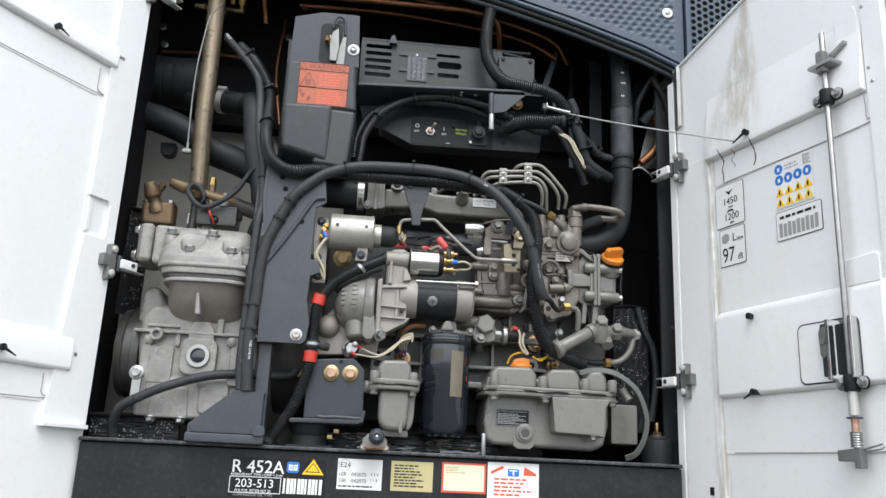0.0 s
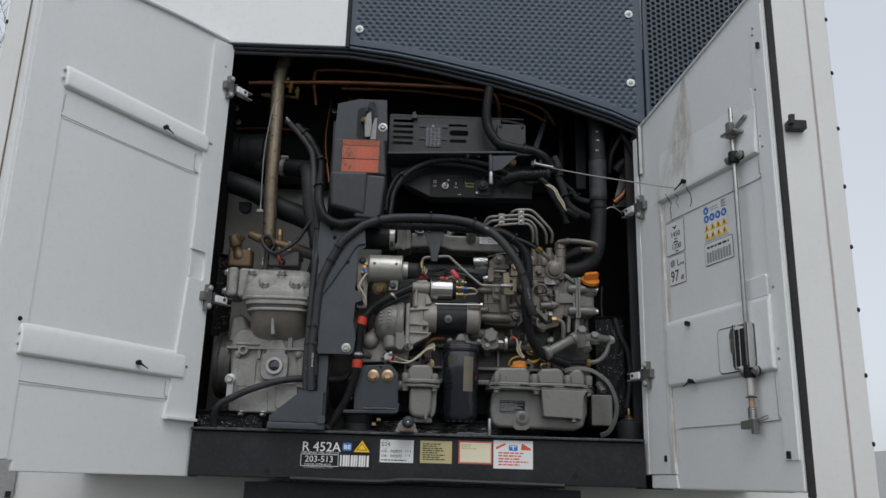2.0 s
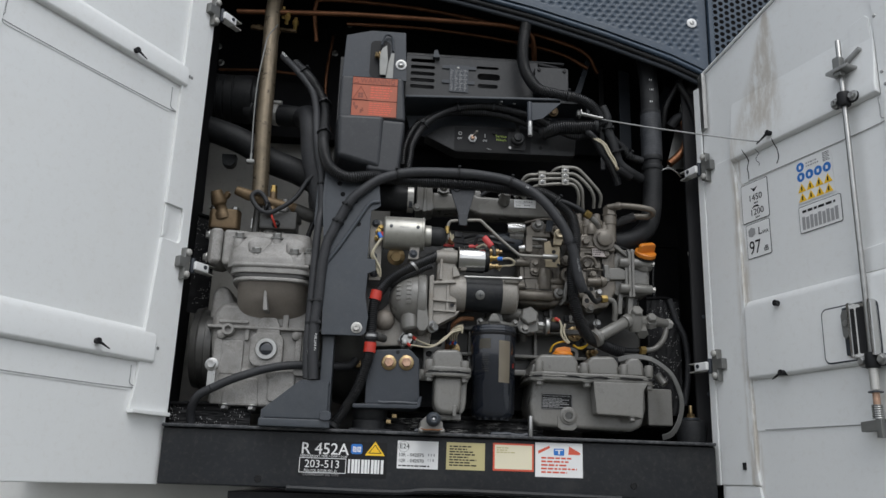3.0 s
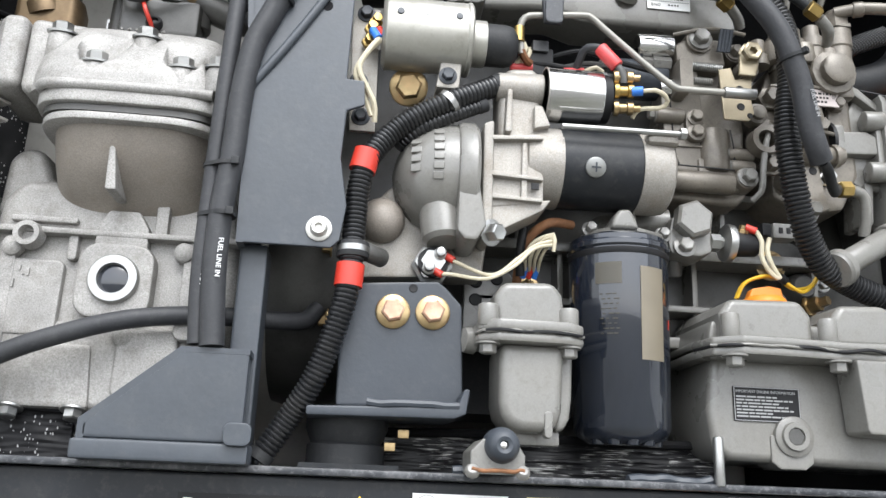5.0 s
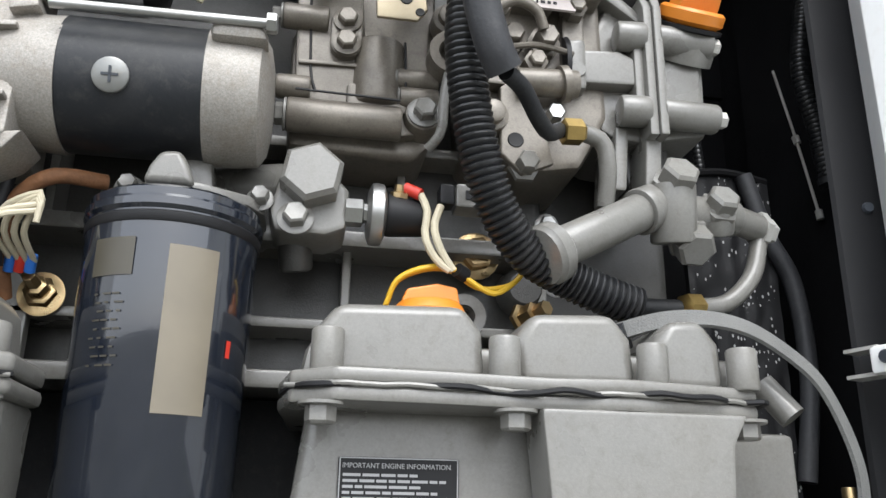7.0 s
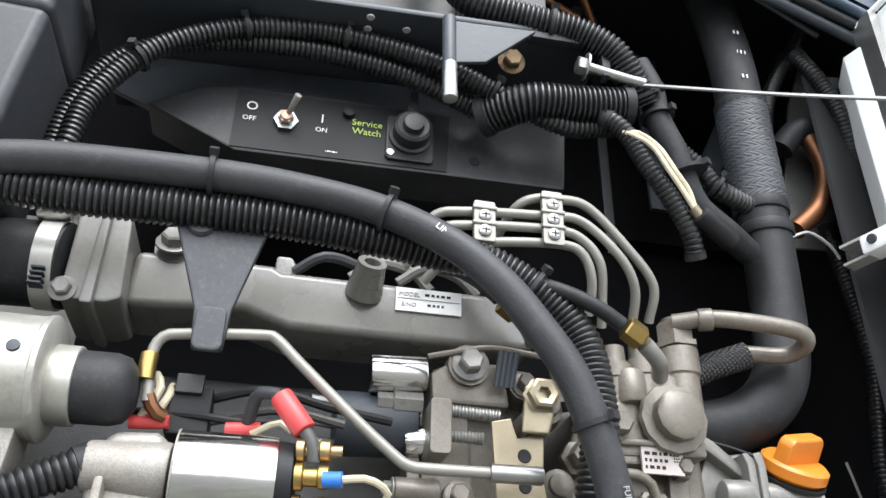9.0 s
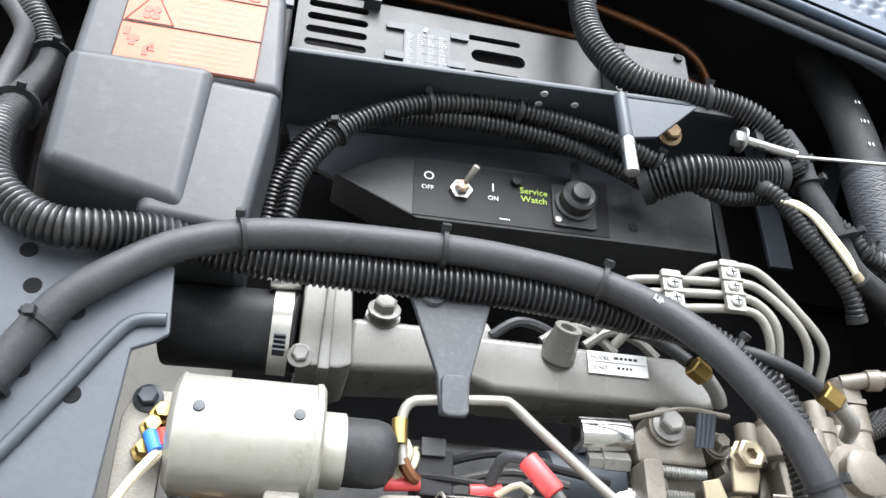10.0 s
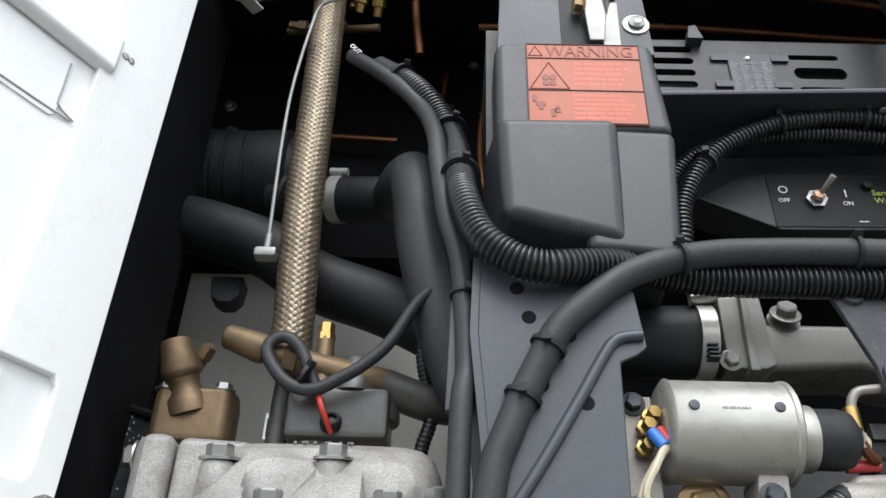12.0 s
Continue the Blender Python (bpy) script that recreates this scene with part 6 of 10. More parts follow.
# ---- fan shroud with slots ----
fan = thing("fan_shroud", "black slotted fan shroud with a type plate", "shroud", (0.075, 0.035, 2.455))
mf = Matrix.Translation((-0.07, -0.02, -2.45))
def slotted(slots, x0, x1, z0, z1, y0, y1):
    """One sheet with long round-ended slots cut through: outline and holes bridged into one face, then given depth."""
    bm = B()
    loops = [[(x0, z0), (x1, z0), (x1, z1), (x0, z1)]] + [rounded(a, b, c, d, (d - c) * 0.48, 4) for a, b, c, d in slots]
    edges = []
    for lp in loops:
        vs = [bm.verts.new((x, y0, z)) for x, z in lp]
        edges += [bm.edges.new((vs[i], vs[(i + 1) % len(vs)])) for i in range(len(vs))]
    bmesh.ops.triangle_fill(bm, edges=edges, use_beauty=True)
    r_ = bmesh.ops.extrude_face_region(bm, geom=bm.faces[:])
    for v_ in r_["geom"]:
        if isinstance(v_, bmesh.types.BMVert):
            v_.co.y += y1 - y0
    return bm


SLOTS = [(-0.100, -0.044, 2.5095 + i * 0.0165, 2.5185 + i * 0.0165) for i in range(5)] + [(0.056, 0.103, 2.520, 2.530), (0.055, 0.108, 2.541, 2.557), (0.052, 0.104, 2.568, 2.575)]
mfl = Matrix.Translation((-0.075, -0.035, -2.455))
part("shroud_front", slotted(SLOTS, -0.110, 0.200, 2.474, 2.592, 0.062, 0.066), M_BLACKP, fan, "black slotted front", m=mfl)
part("shroud_return", prism_z([(0.196, 0.062), (0.200, 0.062), (0.225, 0.14), (0.221, 0.14)], 2.474, 2.592), M_BLACKP, fan, m=mfl)
part("shroud_top", box(-0.110, 0.262, 0.074, 0.18, 2.600, 2.606), M_BLACKP, fan, bevel=0.002, m=mfl)
part("top_roll", tube([(-0.110, 0.070, 2.596), (0.06, 0.070, 2.596), (0.200, 0.070, 2.593), (0.262, 0.08, 2.588)], 0.005, 10), M_BLACKP, fan, m=mfl)
part("shroud_rib", prism([(-0.050, 2.585), (-0.047, 2.602), (-0.040, 2.604), (-0.034, 2.585)], 0.050, 0.062), M_DARK, fan, m=mfl)
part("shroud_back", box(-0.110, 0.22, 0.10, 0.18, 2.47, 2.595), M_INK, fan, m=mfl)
tp = part("type_plate", plates([(-0.010, 0.034, 2.505, 2.573)], 0.0598, 0.0612), M_DARK, fan, "dull grey type plate with grey print", m=mfl)
for k in range(5):
    part("print_line", plates([(0.006, 0.032, 2.516 + k * 0.0105, 2.5164 + k * 0.0105)], 0.0594, 0.0598), M_GREY, tp)
for k in range(4):
    part("print", text_bars(-0.008 + 0.0105 * k, -0.0005 + 0.0105 * k, 2.508, 2.562, 20, 0.0597, 14 + k, 0.55), M_GREY, tp)
part("plate_rivet", lathe((0.010, 0.0598, 2.566), (0, -1, 0), [(0, 0.004), (0.002, 0.002)], 10), M_ZINC, tp)
for x, z in ((-0.018, 2.567), (0.043, 2.567), (-0.018, 2.530), (0.040, 2.530)):
    part("plate_clip", prism(rounded(x - 0.009, x + 0.009, z - 0.004, z + 0.004, 0.0015), 0.0590, 0.0618), M_DARK, fan, m=mfl)
msh = Matrix.Translation((-0.07, -0.027, -2.443))
shelf = part("shelf", prism([(-0.115, 2.444), (-0.115, 2.450), (0.30, 2.468), (0.30, 2.462)], -0.006, 0.10), M_DARK, fan, bevel=0.002, m=msh)
part("shelf_lower", prism([(-0.11, 2.444), (-0.10, 2.41), (-0.02, 2.376), (0.0, 2.415), (0.28, 2.43), (0.28, 2.464)], 0.068, 0.074), M_DARK, fan, m=mf)
ecu = part("junction_box", prism(rounded(0.184, 0.262, 2.505, 2.568, 0.004), 0.033, 0.06), M_BLACKP, fan, "small black junction box", 0.002, mfl)
for x, z in ((0.194, 2.561), (0.253, 2.5605)):
    part("box_screw", lathe((x, 0.033, z), (0, -1, 0), [(0, 0.0045), (0.003, 0.004), (0.003, 0.0)], 12), M_INK, ecu)
pb = part("pin_bracket", prism([(0.162, 2.418), (0.160, 2.462), (0.236, 2.466), (0.194, 2.425)], -0.012, -0.008), M_DARK, fan, "grey triangular bracket", 0.001, Matrix.Translation((-0.075, -0.032, -2.461)))
part("pin", rod((0.165, -0.014, 2.384), (0.164, -0.014, 2.462), 0.0055, n=16, edge=0.001), M_DARK, pb, "bent round pin with worn tip")
part("pin_tip", rod((0.1655, -0.0141, 2.381), (0.165, -0.0141, 2.415), 0.0059, n=16, edge=0.001), M_ZINC, pb)
part("hanger_bar", prism([(0.23, 2.466), (0.287, 2.467), (0.299, 2.458), (0.296, 2.430), (0.290, 2.430), (0.290, 2.452), (0.284, 2.460), (0.23, 2.459)], -0.014, -0.004), M_FRAME, fan, bevel=0.001, m=mf)
part("brass_nut", bolt((0.219, 0.008, 2.448), (0, -1, -0.2), 0.008, 0.008), M_BRASS, fan, m=mf)
for x, y, z in ((0.1044, 0.0082, 2.4655), (0.1039, 0.0225, 2.4665), (0.1347, 0.0169, 2.4668)):
    part("shelf_hole", lathe((x, y, z - 0.0035), (0, 0, -1), [(0, 0.0034), (0.001, 0.003), (0.001, 0)], 12), M_GREY, fan, m=mfl)

# ---- control box ----
ctl = thing("control_box", "black control box with a toggle switch and service socket", "control box", (0.117, 0.08, 2.364))
mk = Matrix.Translation((-0.12, -0.07, -2.36))
part("box_face", prism([(-0.058, 2.395), (0.014, 2.361), (0.288, 2.366), (0.292, 2.430), (0.010, 2.426), (-0.02, 2.42)], 0.066, 0.11), M_BLACKP, ctl, bevel=0.0025, m=mk)
part("decal", prism([(0.010, 2.364), (0.185, 2.367), (0.187, 2.424), (0.010, 2.421)], 0.0650, 0.0658), M_INK, ctl, "matt black printed decal", m=mk)
lettering("O", 0.012, pose(0.023, 0.0645, 2.4015), M_LABW, ctl, align="CENTER").matrix_basis = mk
lettering("OFF", 0.0062, pose(0.022, 0.0645, 2.391), M_LABW, ctl, align="CENTER").matrix_basis = mk
lettering("I", 0.012, pose(0.080, 0.0645, 2.3985), M_LABW, ctl, align="CENTER").matrix_basis = mk
lettering("ON", 0.0062, pose(0.080, 0.0645, 2.389), M_LABW, ctl, align="CENTER").matrix_basis = mk
lettering("Service\nWatch", 0.0088, pose(0.117, 0.0645, 2.401), M_LIME, ctl, align="CENTER").matrix_basis = mk
part("print", text_bars(0.085, 0.095, 2.3695, 2.372, 1, 0.0645, 15), M_LABW, ctl, m=mk)
sw = part("toggle_switch", lathe((0.051, 0.065, 2.394), (0, -1, 0), [(0, 0.010), (0.004, 0.010), (0.0042, 0.0065), (0.009, 0.006), (0.009, 0.004)], 6), M_ZINC, ctl, "steel toggle switch with hexagon nut", m=mk)
part("toggle_seal", lathe((0.051, 0.0575, 2.394), (0, -1, 0), [(0, 0.006), (0.003, 0.0045), (0.004, 0)], 14), M_ROSY, sw)
part("toggle_lever", rod((0.052, 0.056, 2.395), (0.059, 0.038, 2.402), 0.0020, 0.0030, 12, 0.0008), M_ALU, sw)
soc = part("service_socket", lathe((0.153, 0.065, 2.395), (0, -1, 0), [(0, 0.018), (0.006, 0.018), (0.007, 0.0155), (0.018, 0.0155), (0.020, 0.013), (0.019, 0.009), (0.024, 0.008), (0.025, 0.0)], 28), M_BLACKP, ctl, "round black capped service socket", m=mk)
part("socket_flange", prism(rounded(0.133, 0.173, 2.371, 2.415, 0.004), 0.062, 0.066), M_BLACKP, soc, bevel=0.001)
part("cap_strap", prism([(0.148, 2.405), (0.150, 2.435), (0.157, 2.437), (0.158, 2.405)], 0.052, 0.056), M_BLACKP, soc, bevel=0.001)
part("flange_screw", lathe((0.137, 0.062, 2.376), (0, -1, 0), [(0, 0.004), (0.002, 0.003), (0.002, 0)], 12), M_ZINC, soc)
part("led", lathe((0.101, 0.065, 2.411), (0, -1, 0), [(0, 0.005), (0.005, 0.0045), (0.006, 0)], 12), M_INK, ctl, m=mk)
part("box_hole", lathe((0.209, 0.0655, 2.382), (0, -1, 0), [(0, 0.0045), (0.0006, 0.004), (0.0002, 0)], 12), M_INK, ctl, m=mk)

# ---- engine block and housings ----
eng = thing("diesel_engine", "grey painted small diesel engine on rubber mounts", "engine", (0.15, 0.1, 1.76))
me_ = Matrix.Translation((-0.15, -0.1, -1.76))
meb = Matrix.Translation((-0.15, -0.066, -1.757))
part("block", box(-0.15, 0.34, 0.085, 0.26, 1.866, 2.19), M_BLOCK, eng, bevel=0.008, m=meb)
# lower part of the grey block, coloured black to paint the shade underneath
part("lower_case_shade", box(-0.14, 0.33, 0.125, 0.25, 1.795, 1.865), M_RUBBER, eng, "engine underside coloured black for the shade beneath it", m=meb)
for z0, z1, y0 in ((1.900, 1.907, 0.048), (1.955, 1.966, 0.046), (2.028, 2.036, 0.060)):
    part("block_rib", box(-0.04, 0.34, y0, 0.09, z0, z1), M_ENGINE, eng, bevel=0.002, m=meb)
for x, z0, z1 in ((0.055, 1.87, 1.956), (0.198, 1.87, 1.956), (0.33, 1.87, 1.975), (0.01, 1.965, 2.03), (0.232, 1.965, 2.03)):
    part("block_web", box(x - 0.003, x + 0.003, 0.058, 0.09, z0, z1), M_ENGINE, eng, bevel=0.0015, m=meb)
part("lower_rail", box(-0.04, 0.36, 0.046, 0.09, 1.862, 1.874), M_ENGINE, eng, bevel=0.003, m=meb)
part("boss_post", rod((0.166, 0.040, 1.934), (0.163, 0.030, 1.962), 0.0105, n=18, edge=0.003), M_BLOCK, eng, m=meb)
part("oil_boss", lathe((0.318, 0.075, 1.938), (0, -1, 0), [(0, 0.017), (0.014, 0.015), (0.018, 0.011), (0.018, 0)], 20), M_BLOCK, eng, m=meb)
for x, z in ((0.340, 1.942), (0.335, 1.985)):
    part("block_bolt", bolt((x, 0.062, z), (0, -1, 0), 0.006, 0.006), M_ZINC, eng, m=meb)
part("adapter_plate", prism([(-0.150, 1.905), (-0.152, 1.965), (-0.12, 2.00), (-0.06, 1.99), (-0.03, 1.955), (-0.035, 1.912)], 0.028, 0.06), M_ALU, eng, "bare aluminium adapter plate", 0.004, me_)
part("core_plug", lathe((-0.131, 0.026, 1.960), (0, -1, 0), [(0, 0.0215), (0.006, 0.021), (0.014, 0.017), (0.019, 0.009), (0.0205, 0.0)], 28), M_COMPB, eng, "domed brown-grey plug", m=me_)
sender = part("sender", lathe((-0.083, 0.026, 1.918), (0, -1, 0), [(0, 0.019), (0.010, 0.019), (0.012, 0.016), (0.020, 0.016), (0.021, 0.011), (0.026, 0.011)], 6), M_ZINC, eng, "hexagon temperature sender", m=me_)
part("sender_face", lathe((-0.083, 0.008, 1.918), (0, -1, 0), [(0, 0.0145), (0.005, 0.0135), (0.006, 0)], 24), M_INK, sender)
for x, z in ((-0.077, 1.925), (-0.087, 1.911)):
    part("terminal_screw", lathe((x, 0.002, z), (0, -1, 0), [(0, 0.006), (0.003, 0.006), (0.004, 0.0045), (0.010, 0.004), (0.011, 0)], 12), M_ZINC, sender)
gasket = part("gasket_web", prism([(-0.045, 1.860), (-0.045, 1.93), (0.0, 1.93), (0.012, 1.915), (0.012, 1.86)], 0.048, 0.058), M_ENGINE, eng, bevel=0.002, m=meb)
for x, z in ((-0.033, 1.918), (-0.033, 1.900), (-0.012, 1.922), (-0.006, 1.900)):
    part("web_hole", lathe((x, 0.0475, z), (0, -1, 0), [(0, 0.0065), (0.001, 0.0055), (0.0002, 0)], 14), M_INK, gasket)
gl = part("gland_nut", lathe((0.019, 0.048, 1.912), (-0.1, -1, 0.25), [(0, 0.0098), (0.006, 0.0098), (0.007, 0.0082), (0.007, 0.0065), (0.013, 0.0065), (0.014, 0.0042), (0.024, 0.0040), (0.025, 0.0)], 6), M_GOLD, eng, "yellow plated earth stud", m=meb)
part("star_washer", lathe((0.019, 0.046, 1.912), (0, -1, 0), [(0, 0.0135), (0.0012, 0.0135), (0.0016, 0.011)], 28), M_GOLD, gl)
part("gold_bolt", bolt((0.285, 0.066, 1.960), (0, -1, 0), 0.0115, 0.010), M_GOLD, eng, "brassy flanged bolt", m=meb)
part("gold_bolt", lathe((0.312, 0.045, 1.912), (0.5, -1, 0.2), [(0, 0.011), (0.003, 0.011), (0.004, 0.008), (0.014, 0.008), (0.015, 0.005), (0.024, 0.005)], 6), M_GOLD, eng, m=meb)
part("lifting_ear", lathe((0.272, 0.055, 1.911), (0, -1, 0), [(0, 0.015), (0.02, 0.014), (0.02, 0.007), (0.006, 0.006)], 20), M_ENGINE, eng, m=meb)
part("ear_stem", box(0.267, 0.277, 0.038, 0.058, 1.86, 1.90), M_ENGINE, eng, m=meb)

part("rear_housing", box(0.342, 0.45, 0.115, 0.26, 1.80, 2.14), M_BLOCK, eng, bevel=0.01, m=meb)
part("block_bolt", bolt((0.225, 0.085, 2.004), (0, -1, 0), 0.008, 0.008), M_BLOCK, eng, m=meb)

part("bell_housing", lathe((-0.238, 0.20, 1.97), (1, 0, 0), [(0, 0.10), (0.004, 0.165), (0.03, 0.172), (0.06, 0.165), (0.092, 0.155)], 48), M_BLOCK, eng, "dark grimy bell housing", m=me_)
for a in range(6):
    part("housing_bolt", bolt((-0.175, 0.20 - 0.168 * math.cos(radians(a * 24 - 60)), 1.97 + 0.168 * math.sin(radians(a * 24 - 60))), (-1, 0, 0), 0.007, 0.008), M_GOLD, eng, m=me_)

# black side bracket, tray and rubber mount
part("side_bracket", prism([(-0.161, 1.786), (-0.163, 1.875), (-0.158, 1.893), (-0.078, 1.899), (-0.070, 1.893), (-0.056, 1.878), (-0.053, 1.800), (-0.06, 1.788)], -0.002, 0.045), M_DARK, eng, "dark painted engine bracket", 0.003, me_)
part("bracket_hole", lathe((-0.1, -0.0022, 1.891), (0, -1, 0), [(0, 0.004), (0.0005, 0.0035), (0.0001, 0)], 12), M_INK, eng, m=me_)
for x, z in ((-0.117, 1.869), (-0.082, 1.870)):
    b_ = part("bracket_bolt", bolt((x, -0.002, z), (0, -1, 0), 0.0103, 0.009), M_ROSY, eng, "rust-flecked plated flange bolt", m=me_)
    part("bolt_collar", lathe((x, -0.002, z), (0, -1, 0), [(0, 0.0152), (0.002, 0.0152), (0.0035, 0.0130)], 26), M_GOLD, b_)
part("bracket_tray", prism([(-0.184, 1.776), (-0.184, 1.784), (-0.06, 1.788), (-0.054, 1.803), (-0.049, 1.803), (-0.052, 1.782), (-0.062, 1.778)], -0.022, 0.06), M_DARK, eng, "folded tray with welded lip", 0.002, me_)
rnd = random.Random(6)
part("weld_bead", tube([(-0.135 + i * 0.011, -0.020 + rnd.uniform(-0.001, 0.001), 1.788 + rnd.uniform(-0.001, 0.0015)) for i in range(8)], 0.0035, 8), M_DARK, eng, m=me_)
mnt = part("rubber_mount", lathe((-0.150, 0.035, 1.735), (0, 0, 1), [(0, 0.034), (0.020, 0.034), (0.022, 0.031), (0.034, 0.036), (0.042, 0.036)], 32), M_RUBBER, eng, "thick round rubber mount", m=me_)
part("mount_plate", box(-0.188, -0.105, 0.0, 0.08, 1.7352, 1.739), M_FRAME, mnt)
for x, z in ((-0.1005, 1.767), (-0.112, 1.7555)):
    part("small_nut", box(x - 0.005, x + 0.005, 0.03, 0.04, z - 0.004, z + 0.004), M_GOLD, eng, bevel=0.001, m=me_)

# starter-side drive housing: dome, flange and throat
part("dome", lathe((-0.062, 0.025, 2.003), (-1, -0.05, 0), [(0, 0.054), (0.012, 0.0535), (0.028, 0.050), (0.042, 0.042), (0.052, 0.031), (0.059, 0.017), (0.062, 0.0)], 48), M_ENGINE, eng, "domed bell casting with raised marks", m=me_)
for x, n_, z0 in ((-0.084, 6, 2.036), (-0.104, 4, 2.026)):
    R_ = float(np.interp(-0.062 - x, [0, 0.012, 0.028, 0.042, 0.052, 0.059], [0.054, 0.0535, 0.050, 0.042, 0.031, 0.017]))
    for k in range(n_):
        z = z0 - 0.0092 * k
        y = 0.024 - math.sqrt(max(0, R_ ** 2 - (z - 2.003) ** 2))
        part("raised_mark", box(-0.0048, 0.0048, -0.0013, 0.003, -0.0034, 0.0034), M_ENGINE, eng, bevel=0.0008, m=me_ @ pose(x, y, z, -math.degrees(math.asin((z - 2.003) / R_)), 0, -22 if x < -0.1 else -8))
part("throat", lathe((-0.078, 0.006, 1.974), (0.10, -0.18, -1), [(0, 0.020), (0.020, 0.021), (0.036, 0.020), (0.040, 0.016)], 24), M_ENGINE, eng, m=me_)
part("dome_flange", lathe((-0.066, 0.022, 2.000), (1, 0, 0), [(0, 0.052), (0.001, 0.0565), (0.004, 0.0585), (0.016, 0.0590), (0.019, 0.0565), (0.019, 0.05)], 48), M_ENGINE, eng, "thick rounded flange", m=me_)
part("flange_foot", prism([(-0.066, 1.985), (-0.047, 1.985), (-0.040, 1.946), (-0.048, 1.931), (-0.060, 1.931), (-0.066, 1.94)], -0.030, 0.04), M_ENGINE, eng, bevel=0.004, m=me_)
part("flange_bolt", bolt((-0.034, -0.012, 1.944), (0.6, -1, -0.2), 0.0085, 0.012), M_ZINC, eng, m=me_)
part("brace_wire", tube([(0.004, 0.03, 1.905), (0.004, 0.01, 1.935), (0.012, 0.0, 1.955), (0.030, -0.004, 1.968), (0.055, 0.01, 1.972)], 0.0046, 12), M_RUST, eng, "rust-brown bent brace", m=meb)

# ---- starter motor ----
stm = thing("starter_motor", "starter motor with black body and bare aluminium ends", "starter motor", (0.063, 0.022, 2.017))
ms = Matrix.Translation((-0.06, -0.012, -2.02))
part("nose_flange", prism([(-0.046, 1.944), (-0.046, 2.052), (-0.036, 2.056), (-0.036, 1.940)], -0.0265, 0.05), M_ALU, stm, bevel=0.003, m=ms)
part("nose_core", prism([(-0.038, 1.972), (-0.038, 2.044), (0.012, 2.048), (0.012, 1.980)], -0.0195, 0.05), M_ALU, stm, bevel=0.003, m=ms)
part("nose_drum", lathe((-0.006, 0.014, 2.027), (1, 0, 0), [(0, 0.029), (0.004, 0.036), (0.016, 0.0385), (0.037, 0.0395)], 40), M_ALU, stm, m=ms)
for z, y, dz in ((2.038, -0.0265, 0.003), (2.003, -0.0265, -0.003), (1.982, -0.0245, -0.002)):
    part("casting_rib", prism([(-0.038, z - 0.0022), (-0.038, z + 0.0022), (0.010, z + 0.0015 + dz), (0.010, z - 0.0015 + dz)], y, 0.0), M_ALU, stm, bevel=0.0008, m=ms)
part("rib_upright", prism([(-0.010, 1.980), (-0.009, 2.036), (-0.005, 2.036), (-0.004, 1.980)], -0.0235, 0.0), M_ALU, stm, bevel=0.001, m=ms)
part("pocket", box(-0.001, 0.006, -0.0262, -0.0240, 1.990, 1.996), M_INK, stm, m=ms)
part("under_web", prism([(-0.040, 1.944), (-0.037, 1.976), (0.020, 1.984), (0.012, 1.973)], -0.018, 0.02), M_ALU, stm, bevel=0.002, m=ms)
part("solenoid_housing", prism([(-0.030, 2.040), (-0.031, 2.104), (-0.022, 2.118), (0.002, 2.119), (0.012, 2.112), (0.012, 2.062), (0.026, 2.054), (0.026, 2.040)], -0.014, 0.03), M_ALU, stm, bevel=0.007, m=ms, seg=3)
part("housing_boss", rod((-0.033, -0.008, 2.098), (0.012, -0.008, 2.097), 0.0140, 0.0165, 24, 0.002), M_ALU, stm, m=ms)
part("housing_rib", prism([(-0.026, 2.046), (-0.024, 2.090), (-0.019, 2.090), (-0.019, 2.046)], -0.024, 0.0), M_ALU, stm, bevel=0.002, m=ms)
part("housing_rib", prism([(0.002, 2.052), (0.002, 2.076), (0.010, 2.076), (0.018, 2.056)], -0.022, 0.0), M_ALU, stm, bevel=0.002, m=ms)
part("motor_body", rod((0.030, 0.014, 2.028), (0.108, 0.014, 2.028), 0.0390, n=48), M_FRAME, stm, "satin black motor body", m=ms)
part("end_cap", lathe((0.107, 0.014, 2.028), (1, 0, 0), [(0, 0.0402), (0.018, 0.0398), (0.030, 0.0385), (0.034, 0.032), (0.036, 0.022), (0.036, 0.0)], 44), M_ALU, stm, "bare aluminium end cap", m=ms)
part("cap_lug", prism([(0.108, 2.044), (0.110, 2.0575), (0.136, 2.0575), (0.142, 2.044)], -0.030, -0.006), M_ALU, stm, bevel=0.005, m=ms)
part("tie_rod", rod((0.026, -0.0315, 2.052), (0.140, -0.0315, 2.0535), 0.0028, n=12), M_ZINC, stm, m=ms)
part("rod_nut", bolt((0.139, -0.0315, 2.0535), (1, 0, 0), 0.0058, 0.006, washer=False), M_ZINC, stm, m=ms)
scr = part("pole_screw", lathe((0, 0, 0), (0, -1, 0), [(-0.001, 0.0098), (0.0016, 0.0096), (0.0024, 0.0085), (0.0026, 0.0)], 26), M_LEVER, stm, "large crosshead pole screw", m=ms @ pose(0.060, -0.0232, 2.017, 16, 0, 0))
part("cross", plates([(-0.0045, 0.0045, -0.0007, 0.0007), (-0.0007, 0.0007, -0.0045, 0.0045)], -0.0032, -0.0024), M_DARK, scr)
sol = part("solenoid", rod((0.012, -0.006, 2.089), (0.067, -0.006, 2.089), 0.0265, n=40, edge=0.0015), M_CHROME, stm, "bright plated solenoid can", m=Matrix.Translation((-0.058, -0.012, -2.014)))
part("solenoid_band", lathe((0.012, -0.006, 2.089), (1, 0, 0), [(0, 0.0268), (0.001, 0.0268), (0.001, 0.0262)], 40), M_ALU, sol)
